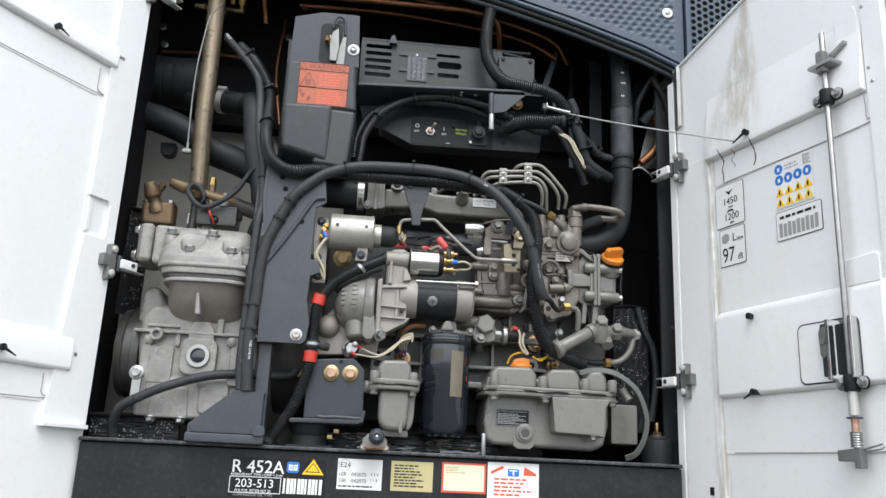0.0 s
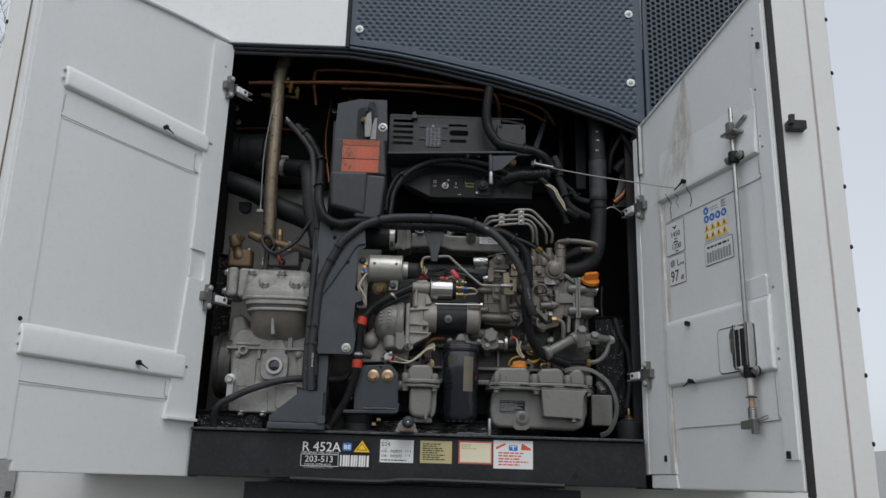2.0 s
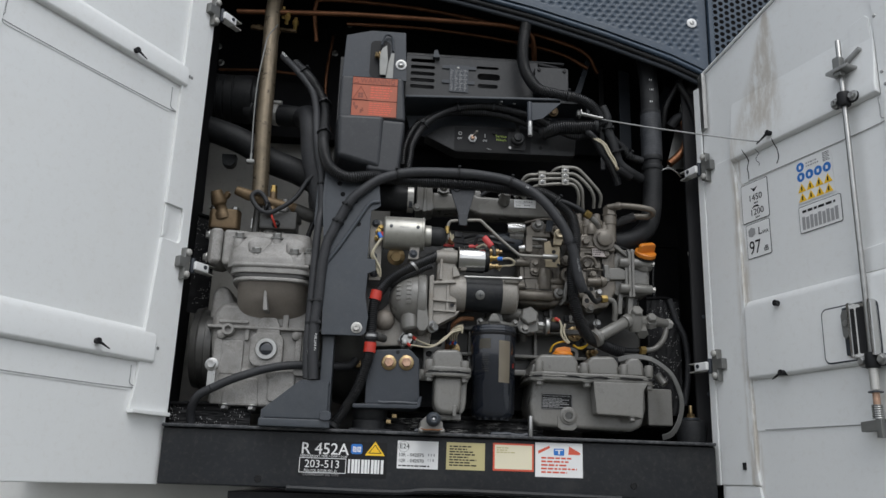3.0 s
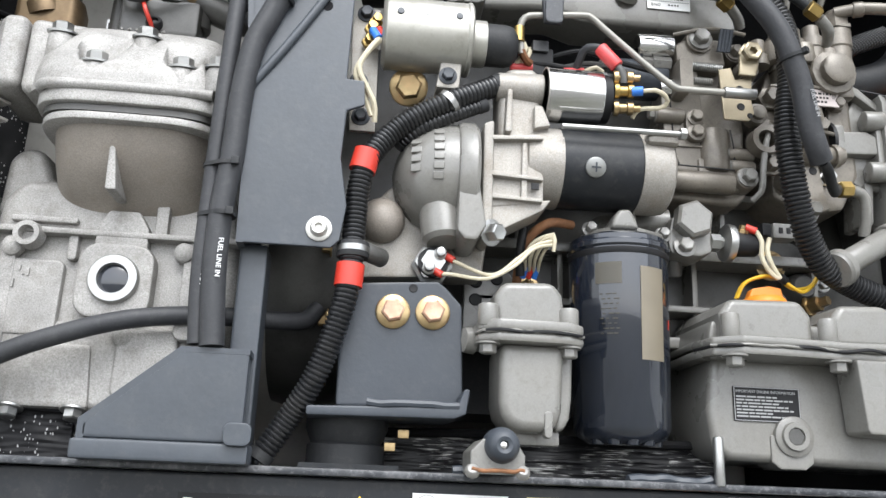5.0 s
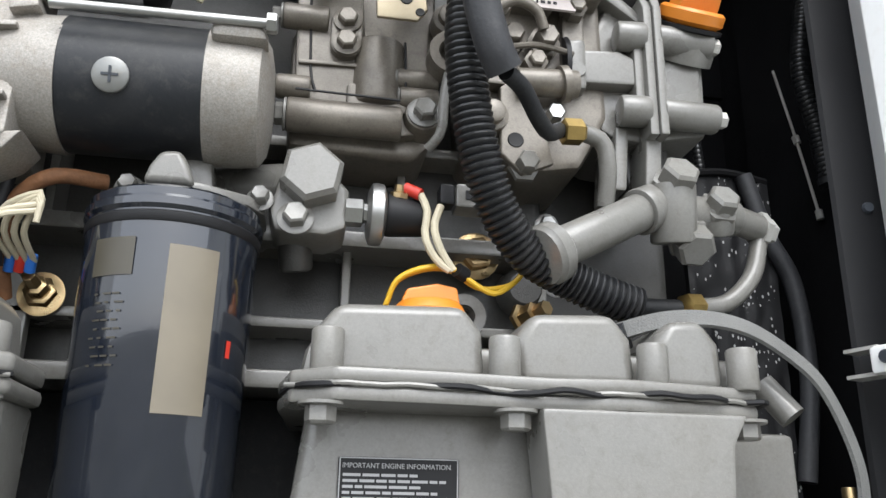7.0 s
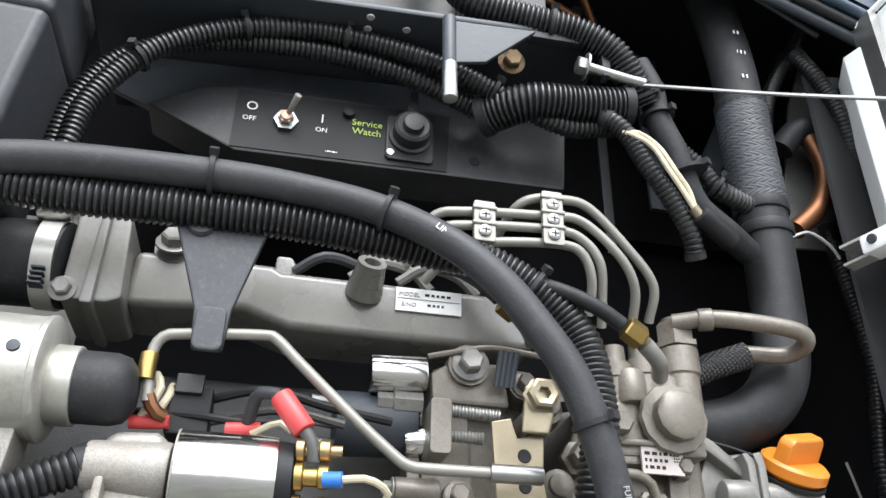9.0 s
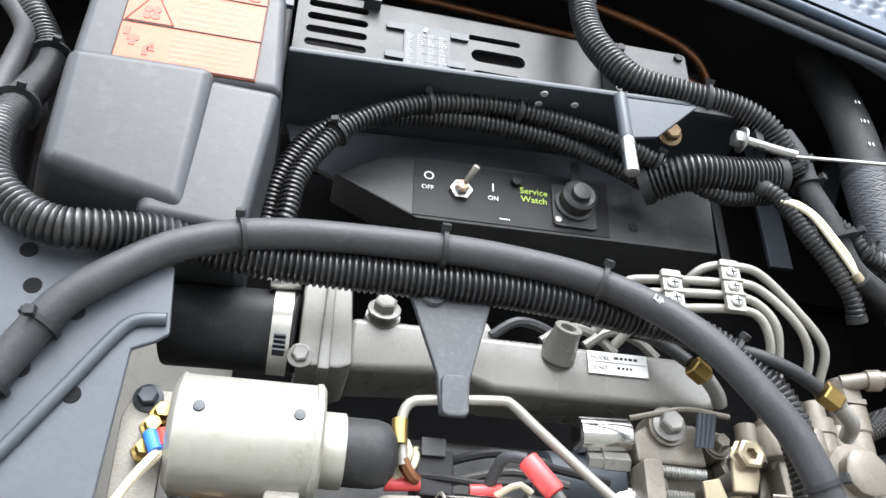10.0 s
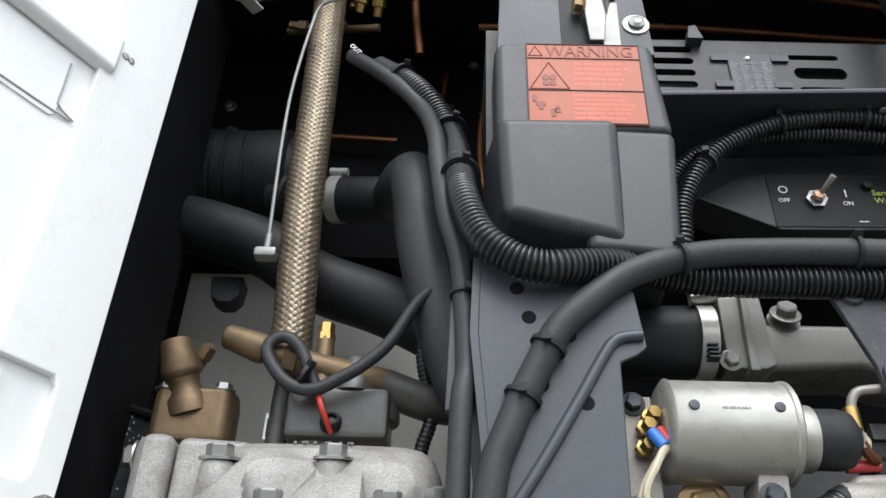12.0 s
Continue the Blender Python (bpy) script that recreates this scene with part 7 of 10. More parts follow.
part("solenoid_cap", lathe((0.067, -0.006, 2.089), (1, 0, 0), [(0, 0.0245), (0.008, 0.0235), (0.010, 0.019), (0.012, 0.0)], 32), M_INK, sol, "black terminal cap")
for i, (x, y, z, m_) in enumerate(((0.077, -0.022, 2.105, M_GOLD), (0.077, -0.024, 2.090, M_NEWBRASS), (0.077, -0.02, 2.074, M_GOLD))):
    t_ = part("terminal", lathe((x, y, z), (1, -0.15, 0), [(0, 0.0075), (0.004, 0.0075), (0.005, 0.005), (0.012, 0.005), (0.013, 0.0065), (0.018, 0.0065), (0.019, 0.0035), (0.025, 0.0035)], 10), m_, sol)
part("nose_screw", lathe((-0.030, -0.012, 2.094), (-1, -0.2, 0), [(0, 0.005), (0.004, 0.005), (0.005, 0)], 12), M_LABW, stm, m=ms)
part("blue_lug", rod((0.094, -0.030, 2.094), (0.104, -0.033, 2.094), 0.0045, n=12), M_BLUE, stm, "blue crimp lug", m=ms)
part("signal_wire", tube([(0.104, -0.033, 2.094), (0.118, -0.034, 2.095), (0.130, -0.028, 2.090), (0.126, -0.022, 2.084), (0.105, -0.018, 2.082), (0.098, -0.015, 2.072)], 0.0022, 8), M_WIRE, stm, m=ms)
part("red_boot", rod((0.066, -0.022, 2.142), (0.082, -0.026, 2.121), 0.0068, n=16, edge=0.0015), M_PINK, stm, "coral red cable boot", m=ms)
part("boot_lead", tube([(0.082, -0.026, 2.121), (0.087, -0.026, 2.113), (0.088, -0.024, 2.104)], 0.0042, 10), M_BLOCK, stm, m=ms)
part("main_lead", tube([(0.066, -0.022, 2.142), (0.054, -0.016, 2.144), (0.050, 0.0, 2.135), (0.045, 0.02, 2.12)], 0.0038, 10), M_HOSE, stm, m=ms)

# ---- relay can on its bracket ----
rel = thing("fuel_solenoid", "satin silver solenoid can with a black rubber boot", "solenoid", (-0.095, 0, 2.141))
mr_ = Matrix.Translation((0.10, 0, -2.143))
part("can", lathe((-0.147, 0.0, 2.143), (1, 0, 0), [(0, 0.030), (0.003, 0.0345), (0.004, 0.0355), (0.006, 0.0345), (0.080, 0.0345), (0.081, 0.0355), (0.084, 0.0355), (0.086, 0.033), (0.088, 0.0)], 48), M_SOLEN, rel, m=mr_)
part("neck", rod((-0.061, 0.0, 2.140), (-0.047, 0.0, 2.140), 0.0225, n=32, edge=0.001), M_SOLEN, rel, m=mr_)
part("boot", lathe((-0.048, 0.0, 2.140), (1, 0, 0), [(0, 0.0205), (0.02, 0.0205), (0.027, 0.0185), (0.032, 0.012), (0.033, 0.0)], 32), M_RUBBER, rel, "black rubber boot", m=mr_)
for x in (-0.131, -0.076):
    part("rivet", lathe((x, -0.0335, 2.148), (0, -1, 0.15), [(0, 0.0038), (0.0018, 0.0034), (0.0022, 0)], 14), M_DARK, rel, m=mr_)
part("stamp", text_bars(-0.113, -0.093, 2.1455, 2.1485, 1, -0.0346, 17), M_GREY, rel, m=mr_)
flg = part("mount_flange", prism([(-0.172, 2.040), (-0.176, 2.150), (-0.170, 2.168), (-0.150, 2.168), (-0.148, 2.040)], 0.0, 0.006), M_ALU, rel, "pale mounting flange", 0.001, mr_)
for p in ((-0.163, 0.0, 2.162), (-0.166, 0.0, 2.090), (-0.162, 0.0, 2.054)):
    part("flange_bolt", bolt(p, (0, -1, 0), 0.006, 0.007), M_DARK, flg)
for x, z in ((-0.158, 2.142), (-0.160, 2.128), (-0.154, 2.150)):
    part("brass_terminal", lathe((x, -0.004, z), (0.2, -1, 0.1), [(0, 0.0065), (0.004, 0.0065), (0.005, 0.0045), (0.012, 0.0045)], 6), M_NEWBRASS, flg)
part("blue_lug", rod((-0.156, -0.016, 2.136), (-0.150, -0.022, 2.124), 0.0042, n=10), M_BLUE, rel, m=mr_)
part("red_lug", rod((-0.150, -0.014, 2.138), (-0.146, -0.020, 2.127), 0.0042, n=10), M_RED, rel, m=mr_)
part("lead", tube([(-0.150, -0.022, 2.124), (-0.158, -0.026, 2.110), (-0.166, -0.024, 2.092), (-0.158, -0.020, 2.075), (-0.150, -0.016, 2.06), (-0.149, -0.010, 2.045)], 0.0026, 8), M_WIRE, rel, m=mr_)
part("lead", tube([(-0.146, -0.020, 2.127), (-0.160, -0.022, 2.108), (-0.169, -0.020, 2.088), (-0.160, -0.015, 2.07), (-0.152, -0.012, 2.05)], 0.0026, 8), M_WIRE, rel, m=mr_)
part("foot_bolt", bolt((-0.118, 0.020, 2.098), (0, -1, -0.3), 0.013, 0.010), M_GOLD, rel, "brassy bolt under the can", m=mr_)
part("clamp_foot", prism([(-0.094, 2.085), (-0.090, 2.112), (-0.070, 2.112), (-0.072, 2.085)], -0.012, 0.02), M_ALU, rel, bevel=0.002, m=mr_)
part("clamp_bolt", bolt((-0.083, -0.012, 2.097), (0, -1, 0), 0.006, 0.006), M_DARK, rel, m=mr_)

# ---- intake hose, manifold and strap ----
inh = thing("intake_hose", "short black intake hose with a bright worm clamp", "hose", (-0.115, 0.04, 2.235))
mi = Matrix.Translation((0.115, -0.04, -2.235))
part("hose_body", rod((-0.165, 0.06, 2.238), (-0.076, 0.05, 2.236), 0.029, n=36, edge=0.002), M_RUBBER, inh, m=mi)
cl = part("worm_clamp", rod((-0.094, 0.0505, 2.236), (-0.081, 0.0505, 2.236), 0.0305, n=36), M_CLAMP, inh, "bright worm drive clamp", m=mi)
part("clamp_screw", rod((-0.098, 0.028, 2.262), (-0.078, 0.026, 2.264), 0.006, n=12), M_ZINC, cl)
part("clamp_slots", plates([(-0.0915, -0.0835, 2.2085 + 0.0035 * i, 2.2097 + 0.0035 * i) for i in range(4)], 0.0205, 0.03), M_DARK, cl)
man = thing("intake_manifold", "grey cast intake manifold with a paper model label", "manifold", (0.079, 0.072, 2.235))
mn = Matrix.Translation((-0.08, -0.06, -2.23))
part("inlet_block", prism([(-0.074, 2.200), (-0.074, 2.262), (-0.040, 2.266), (-0.036, 2.204), (-0.045, 2.200)], 0.02, 0.09), M_ENGINE, man, bevel=0.003, m=mn)
part("inlet_flange", prism([(-0.060, 2.196), (-0.058, 2.266), (-0.052, 2.266), (-0.052, 2.196)], 0.014, 0.09), M_ENGINE, man, bevel=0.002, m=mn)
part("runner", prism([(-0.040, 2.210), (-0.038, 2.252), (0.055, 2.252), (0.062, 2.248), (0.240, 2.247), (0.250, 2.212), (0.238, 2.205), (0.07, 2.205), (0.04, 2.215)], 0.042, 0.10), M_ENGINE, man, bevel=0.006, m=mn, seg=3)
part("runner_top", prism([(0.056, 2.240), (0.056, 2.264), (0.068, 2.264), (0.074, 2.252), (0.078, 2.240)], 0.05, 0.10), M_ENGINE, man, bevel=0.003, m=mn)
part("bolt", bolt((-0.014, 0.04, 2.258), (0, -1, 0.5), 0.0085, 0.008), M_ENGINE, man, m=mn)
part("bolt_boss", lathe((-0.014, 0.06, 2.25), (0, -1, 0.4), [(0, 0.0145), (0.016, 0.013)], 20), M_ENGINE, man, m=mn)
part("bolt", bolt((-0.072, 0.02, 2.206), (0, -1, 0), 0.006, 0.006), M_ENGINE, man, m=mn)
part("hollow_boss", lathe((0.120, 0.045, 2.238), (0.1, -0.7, 0.5), [(0, 0.014), (0.022, 0.0105), (0.026, 0.0105), (0.026, 0.006), (0.012, 0.005)], 22), M_ENGINE, man, m=mn)
ml = part("model_label", plates([(0.143, 0.191, 2.226, 2.244)], 0.0400, 0.0412), M_LABW, man, "white engine model label", m=mn)
lettering("MODEL", 0.0046, pose(0.145, 0.0396, 2.2375), M_GREY, ml)
lettering("E/NO", 0.0046, pose(0.147, 0.0396, 2.2295), M_GREY, ml)
part("print", text_bars(0.164, 0.186, 2.2375, 2.2415, 1, 0.0398, 18, 0.9), M_INK, ml)
part("print", text_bars(0.166, 0.180, 2.2295, 2.2335, 1, 0.0398, 19, 0.9), M_INK, ml)
part("label_line", plates([(0.144, 0.190, 2.2355, 2.2358)], 0.0394, 0.0402), M_GREY, ml)
for i, x in enumerate((0.10, 0.14, 0.175)):
    part("leakoff_pipe", tube([(x - 0.03, 0.05, 2.252), (x - 0.01, 0.045, 2.264), (x + 0.015, 0.05, 2.262), (x + 0.03, 0.05, 2.248)], 0.004, 8), M_HOSE if i == 0 else M_ENGINE, man, m=mn)
strap = thing("rubber_strap", "black tapered rubber strap holding the wiring", "strap", (0.0207, -0.004, 2.1995))
part("strap_body", prism([(-0.028, 0.048), (0.030, 0.050), (0.014, -0.010), (0.012, -0.036), (-0.006, -0.036), (-0.008, -0.010)], -0.006, 0.0), M_STRAP, strap, bevel=0.002)
part("strap_button", lathe((-0.012, -0.005, 0.046), (0, -1, 0.2), [(0, 0.009), (0.003, 0.008), (0.004, 0)], 18), M_STRAP, strap)
part("strap_end", prism(rounded(-0.006, 0.012, -0.038, -0.010, 0.005), -0.010, -0.005), M_STRAP, strap, bevel=0.002)
rodt = thing("throttle_rod", "bent pale steel rod leading to the pump lever", "rod", (0.063, -0.008, 2.176))
mt = Matrix.Translation((-0.06, 0.03, -2.17))
part("rod", tube([(-0.008, -0.018, 2.128), (-0.010, -0.020, 2.155), (-0.006, -0.022, 2.166), (0.004, -0.023, 2.169), (0.050, -0.026, 2.172), (0.060, -0.027, 2.170), (0.075, -0.028, 2.156), (0.110, -0.030, 2.124), (0.134, -0.031, 2.104), (0.142, -0.031, 2.099), (0.152, -0.031, 2.098), (0.196, -0.032, 2.098)], 0.0034, 12, 0.004), M_TUBE, rodt, m=mt)
part("rod_end", rod((0.190, -0.032, 2.098), (0.222, -0.033, 2.098), 0.0055, n=14, edge=0.001), M_ZINC, rodt, m=mt)
part("brass_clip", rod((-0.011, -0.020, 2.140), (-0.011, -0.020, 2.156), 0.0052, n=12), M_NEWBRASS, rodt, m=mt)
part("copper_hook", tube([(-0.008, -0.018, 2.132), (-0.004, -0.016, 2.124), (0.002, -0.012, 2.122)], 0.004, 8), M_COPPER, rodt, m=mt)
wr = thing("terminal_wiring", "tangle of black and pale leads between starter and manifold", "wiring", (0.03, 0.02, 2.144))
mw = Matrix.Translation((-0.03, 0, -2.14))
part("plug_block", box(0.005, 0.030, -0.004, 0.02, 2.116, 2.146), M_INK, wr, bevel=0.002, m=mw)
part("plug_block", box(0.008, 0.024, -0.008, 0.0, 2.140, 2.152), M_BLACKP, wr, bevel=0.001, m=mw)
for k, (pts, r, m_) in enumerate((
    ([(-0.01, -0.004, 2.12), (0.0, -0.010, 2.14), (-0.004, -0.006, 2.150)], 0.0028, M_WIRE),
    ([(-0.006, 0.0, 2.12), (0.004, -0.006, 2.135), (0.006, 0.0, 2.146)], 0.0025, M_WIRE),
    ([(0.02, 0.01, 2.14), (0.06, 0.0, 2.148), (0.10, 0.004, 2.142), (0.14, 0.01, 2.138)], 0.003, M_INK),
    ([(0.03, 0.012, 2.13), (0.07, 0.005, 2.138), (0.11, 0.008, 2.133)], 0.003, M_BLOCK),
    ([(-0.02, 0.005, 2.13), (0.02, -0.004, 2.128), (0.05, -0.004, 2.126), (0.08, -0.006, 2.128)], 0.0025, M_INK),
    ([(0.055, -0.008, 2.118), (0.07, -0.012, 2.125), (0.078, -0.012, 2.120)], 0.0022, M_WIRE))):
    part("lead", tube(pts, r, 8), m_, wr, m=mw)
for x0, x1 in ((-0.014, 0.008), (0.040, 0.060)):
    part("red_sleeve", rod((x0, -0.004, 2.121), (x1, -0.006, 2.122), 0.0042, n=12), M_PINK, wr, m=mw)

# ---- oil filter ----
fil = thing("oil_filter", "glossy dark spin-on oil filter with faded tan print", "oil filter", (0.098, 0.035, 1.766))
part("filter_can", lathe((0, 0, 0), (0, 0, 1), [(0.0, 0.030), (0.002, 0.034), (0.006, 0.040), (0.014, 0.0445), (0.173, 0.0465), (0.177, 0.0465)], 64), M_FILTER, fil)
part("seam_band", lathe((0, 0, 0.169), (0, 0, 1), [(0, 0.0467), (0.001, 0.0474), (0.005, 0.0476), (0.006, 0.0468)], 64), M_INK, fil, "black sealing band")
part("filter_rim", lathe((0, 0, 0.176), (0, 0, 1), [(0, 0.0465), (0.002, 0.0485), (0.006, 0.0485), (0.008, 0.0465), (0.012, 0.0465), (0.014, 0.044), (0.016, 0.03)], 64), M_FILTER, fil)


def curved_label(a0, a1, z0, z1, r0, r1, mat, name):
    bm = B()
    k = 14
    lo = [bm.verts.new((r0 * math.cos(radians(a0 + (a1 - a0) * i / k)), r0 * math.sin(radians(a0 + (a1 - a0) * i / k)), z0)) for i in range(k + 1)]
    hi = [bm.verts.new((r1 * math.cos(radians(a0 + (a1 - a0) * i / k)), r1 * math.sin(radians(a0 + (a1 - a0) * i / k)), z1)) for i in range(k + 1)]
    for i in range(k):
        bm.faces.new((lo[i], lo[i + 1], hi[i + 1], hi[i]))
    return part(name, bm, mat, fil)


curved_label(277, 309, 0.072, 0.157, 0.0458, 0.0469, M_TANLAB, "tan_print")
curved_label(226, 256, 0.140, 0.160, 0.0467, 0.0471, M_OLIVE, "tan_print")
for k in range(9):
    a = 231 + (k * 7) % 5
    for w in range(3):
        curved_label(a + w * 7, a + w * 7 + 3 + (k * 5 + w * 3) % 4, 0.1300 - k * 0.0045, 0.1309 - k * 0.0045, 0.0466 - k * 0.00004, 0.0467 - k * 0.00004, M_OLIVE, "small_print")
curved_label(322, 326, 0.103, 0.112, 0.0461, 0.0464, M_RED, "red_mark")
for k in range(5):
    part("bottom_flute", lathe((0.030 * math.cos(radians(210 + 30 * k)), 0.030 * math.sin(radians(210 + 30 * k)), -0.001), (0, 0, 1), [(0, 0.006), (0.012, 0.008)], 10), M_FILTER, fil)
fh = thing("filter_head", "grey cast filter head with a large hexagon plug", "filter head", (0.122, 0.067, 1.974))
mh = Matrix.Translation((-0.12, -0.04, -1.97))
part("head_cone", lathe((0.100, 0.045, 1.958), (0, 0, 1), [(0, 0.040), (0.006, 0.036), (0.018, 0.022), (0.030, 0.018)], 28), M_ENGINE, fh, m=mh)
part("head_web", prism([(0.094, 1.960), (0.098, 1.990), (0.112, 1.990), (0.116, 1.960)], 0.0, 0.06), M_ENGINE, fh, bevel=0.004, m=mh)
part("head_plate", prism_z([(0.064, 0.004), (0.062, 0.020), (0.066, 0.044), (0.144, 0.044), (0.144, 0.010), (0.136, -0.004), (0.110, -0.018), (0.084, -0.018)], 1.955, 1.962), M_ENGINE, fh, bevel=0.002, m=mh)
part("head_lug", prism([(0.080, 1.958), (0.083, 1.968), (0.088, 1.977), (0.099, 1.978), (0.104, 1.969), (0.108, 1.958)], -0.024, 0.012), M_ENGINE, fh, bevel=0.004, m=mh, seg=3)
part("gallery", rod((0.11, 0.05, 1.985), (0.16, 0.04, 1.988), 0.014, n=20), M_ENGINE, fh, m=mh)
part("relief_body", prism([(0.150, 1.946), (0.146, 1.960), (0.152, 1.985), (0.180, 1.988), (0.193, 1.975), (0.192, 1.950), (0.18, 1.945)], 0.008, 0.05), M_ENGINE, fh, bevel=0.004, m=mh)
part("hexagon_plug", lathe((0.170, 0.010, 1.979), (0, -1, 0.05), [(0, 0.0195), (0.014, 0.0195), (0.017, 0.0165), (0.017, 0)], 6, turn=0.35), M_ENGINE, fh, "large grey hexagon plug", m=mh)
for p in ((0.162, 0.006, 1.953), (0.141, 0.008, 1.964), (0.068, 0.006, 1.964)):
    part("head_bolt", bolt(p, (0, -1, 0.2), 0.0075 if p[0] > 0.15 else 0.0055, 0.008), M_ENGINE, fh, m=mh)
psw = thing("pressure_switch", "oil pressure switch with bright disc and black body", "switch", (0.215, 0.04, 1.966))
part("hexagon", lathe((-0.022, 0, 0), (1, 0, 0), [(0, 0.0085), (0.010, 0.0085), (0.011, 0.006), (0.014, 0.006)], 6), M_ZINC, psw)
part("disc", lathe((-0.009, 0, 0), (1, 0, -0.02), [(0, 0.014), (0.002, 0.0185), (0.005, 0.0192), (0.009, 0.0185), (0.011, 0.014)], 36), M_ZINC, psw, "worn bright steel disc")
part("switch_body", rod((0.002, 0, 0), (0.026, 0, -0.001), 0.013, 0.011, 24, 0.002), M_INK, psw)
part("terminal", lathe((0.010, -0.004, 0.010), (0.1, -0.3, 1), [(0, 0.006), (0.003, 0.006), (0.004, 0.004), (0.008, 0.004)], 8), M_GOLD, psw)
part("red_lug", rod((0.013, -0.006, 0.016), (0.022, -0.010, 0.011), 0.0038, n=10), M_RED, psw)
part("lead", tube([(0.022, -0.010, 0.011), (0.026, -0.012, 0.0), (0.025, -0.012, -0.016), (0.032, -0.012, -0.030), (0.040, -0.012, -0.036)], 0.0024, 8), M_WIRE, psw)
part("lead", tube([(0.034, -0.012, 0.004), (0.030, -0.014, -0.010), (0.034, -0.014, -0.024), (0.042, -0.012, -0.036)], 0.0024, 8), M_WIRE, psw)
plug = part("plug", box(0.046, 0.072, 0.002, 0.020, 0.010, 0.026), M_ENGINE, psw, "grey two-pin connector", 0.002)
part("plug_seal", box(0.036, 0.0458, 0.004, 0.018, 0.012, 0.026), M_INK, plug, bevel=0.002)
for x in (0.054, 0.062):
    part("plug_slot", plates([(x - 0.002, x + 0.002, 0.015, 0.021)], 0.0012, 0.0028), M_INK, plug)
part("plug_end", rod((0.072, 0.012, 0.016), (0.088, 0.016, 0.010), 0.007, n=12), M_BLACKP, psw)
yw = thing("yellow_wires", "pair of yellow leads looping over the filler cap", "wiring", (0.238, 0.05, 1.92))
for d in (0, 0.004):
    part("lead", tube([(-0.018, -0.006 + d, -0.008), (-0.012, -0.012 + d, 0.006), (0.004, -0.016 + d, 0.013), (0.020, -0.016 + d, 0.013), (0.034, -0.016 + d, 0.004), (0.046, -0.014 + d, 0.0 + d), (0.060, -0.010 + d, 0.010), (0.070, -0.008 + d, 0.024)], 0.0017, 8, 0.004), M_YELLOW, yw)
part("black_tie", rod((0.022, -0.018, 0.012), (0.028, -0.014, 0.010), 0.0045, n=12), M_INK, yw)
ww = thing("white_wires", "bundle of cream leads with red and blue crimps", "wiring", (-0.02, 0.012, 1.932))
mww = Matrix.Translation((0.02, 0, -1.93))
for p0, pts in (((-0.077, -0.008, 1.925), [(-0.062, -0.014, 1.915), (-0.03, -0.012, 1.906), (-0.005, -0.005, 1.925), (0.012, 0.0, 1.940), (0.030, 0.004, 1.947)]), ((-0.087, -0.008, 1.911), [(-0.068, -0.014, 1.904), (-0.035, -0.014, 1.902), (-0.008, -0.006, 1.918), (0.010, -0.002, 1.936), (0.029, 0.004, 1.943)])):
    part("red_crimp", rod(p0, (p0[0] + 0.012, p0[1] - 0.005, p0[2] - 0.008), 0.0033, n=10), M_RED, ww, m=mww)
    part("lead", tube([(p0[0] + 0.010, p0[1] - 0.004, p0[2] - 0.007)] + pts, 0.0018, 8), M_WIRE, ww, m=mww)
for i in range(4):
    x = 0.008 + i * 0.005
    part("lead", tube([(0.010 + i * 0.004, 0.036, 1.924), (x - 0.002, 0.014, 1.934), (x + 0.005, 0.006, 1.946), (0.031, 0.002, 1.953 - i * 0.002), (0.030, 0.003, 1.945 - i * 0.003)], 0.0018, 8), M_WIRE, ww, m=mww)
for i, m_ in enumerate((M_BLUE, M_RED, M_BLUE)):
    part("crimp", rod((0.008 + i * 0.0055, 0.040, 1.919), (0.010 + i * 0.0055, 0.034, 1.927), 0.0032, n=10), m_, ww, m=mww)
part("black_lead", tube([(0.004, 0.03, 1.918), (0.002, 0.022, 1.94), (0.006, 0.02, 1.97)], 0.0045, 10), M_INK, ww, m=mww)

# ---- breather cup ----
cup = thing("fuel_strainer", "grey cast strainer bowl with a bolted lid", "strainer", (0, 0.002, 1.773))
mcu = Matrix.Translation((0, -0.02, -1.77))
part("lid", prism([(-0.030, 1.852), (-0.032, 1.880), (-0.024, 1.893), (0.020, 1.895), (0.028, 1.884), (0.032, 1.852)], -0.012, 0.05), M_ENGINE, cup, bevel=0.007, m=mcu, seg=3)
rnd = random.Random(22)
part("sealant_bead", tube([(-0.046 + 0.092 * k / 20, float(np.interp(-0.046 + 0.092 * k / 20, [-0.046, -0.030, 0.030, 0.046], [-0.014, -0.028, -0.026, -0.012])) + rnd.uniform(-0.0006, 0.0003), 1.8475 + rnd.uniform(-0.0008, 0.0008)) for k in range(21)], 0.0014, 8), M_ENGINE, cup, "uneven grey sealant bead", m=mcu)
part("lid_flange", prism_z([(-0.046, -0.014), (-0.046, 0.04), (0.046, 0.04), (0.046, -0.012), (0.030, -0.026), (-0.030, -0.028)], 1.848, 1.858), M_ENGINE, cup, bevel=0.003, m=mcu)
part("bowl_flange", prism_z([(-0.046, -0.014), (-0.046, 0.04), (0.046, 0.04), (0.046, -0.012), (0.030, -0.026), (-0.030, -0.028)], 1.8385, 1.847), M_ENGINE, cup, bevel=0.003, m=mcu)
part("gasket", tube([(-0.046, -0.013, 1.8475), (-0.03, -0.0285, 1.8478), (-0.01, -0.0275, 1.8470), (0.012, -0.0272, 1.8480), (0.03, -0.0265, 1.8472), (0.046, -0.012, 1.8478)], 0.0014, 6), M_INK, cup, "uneven black gasket line", m=mcu)
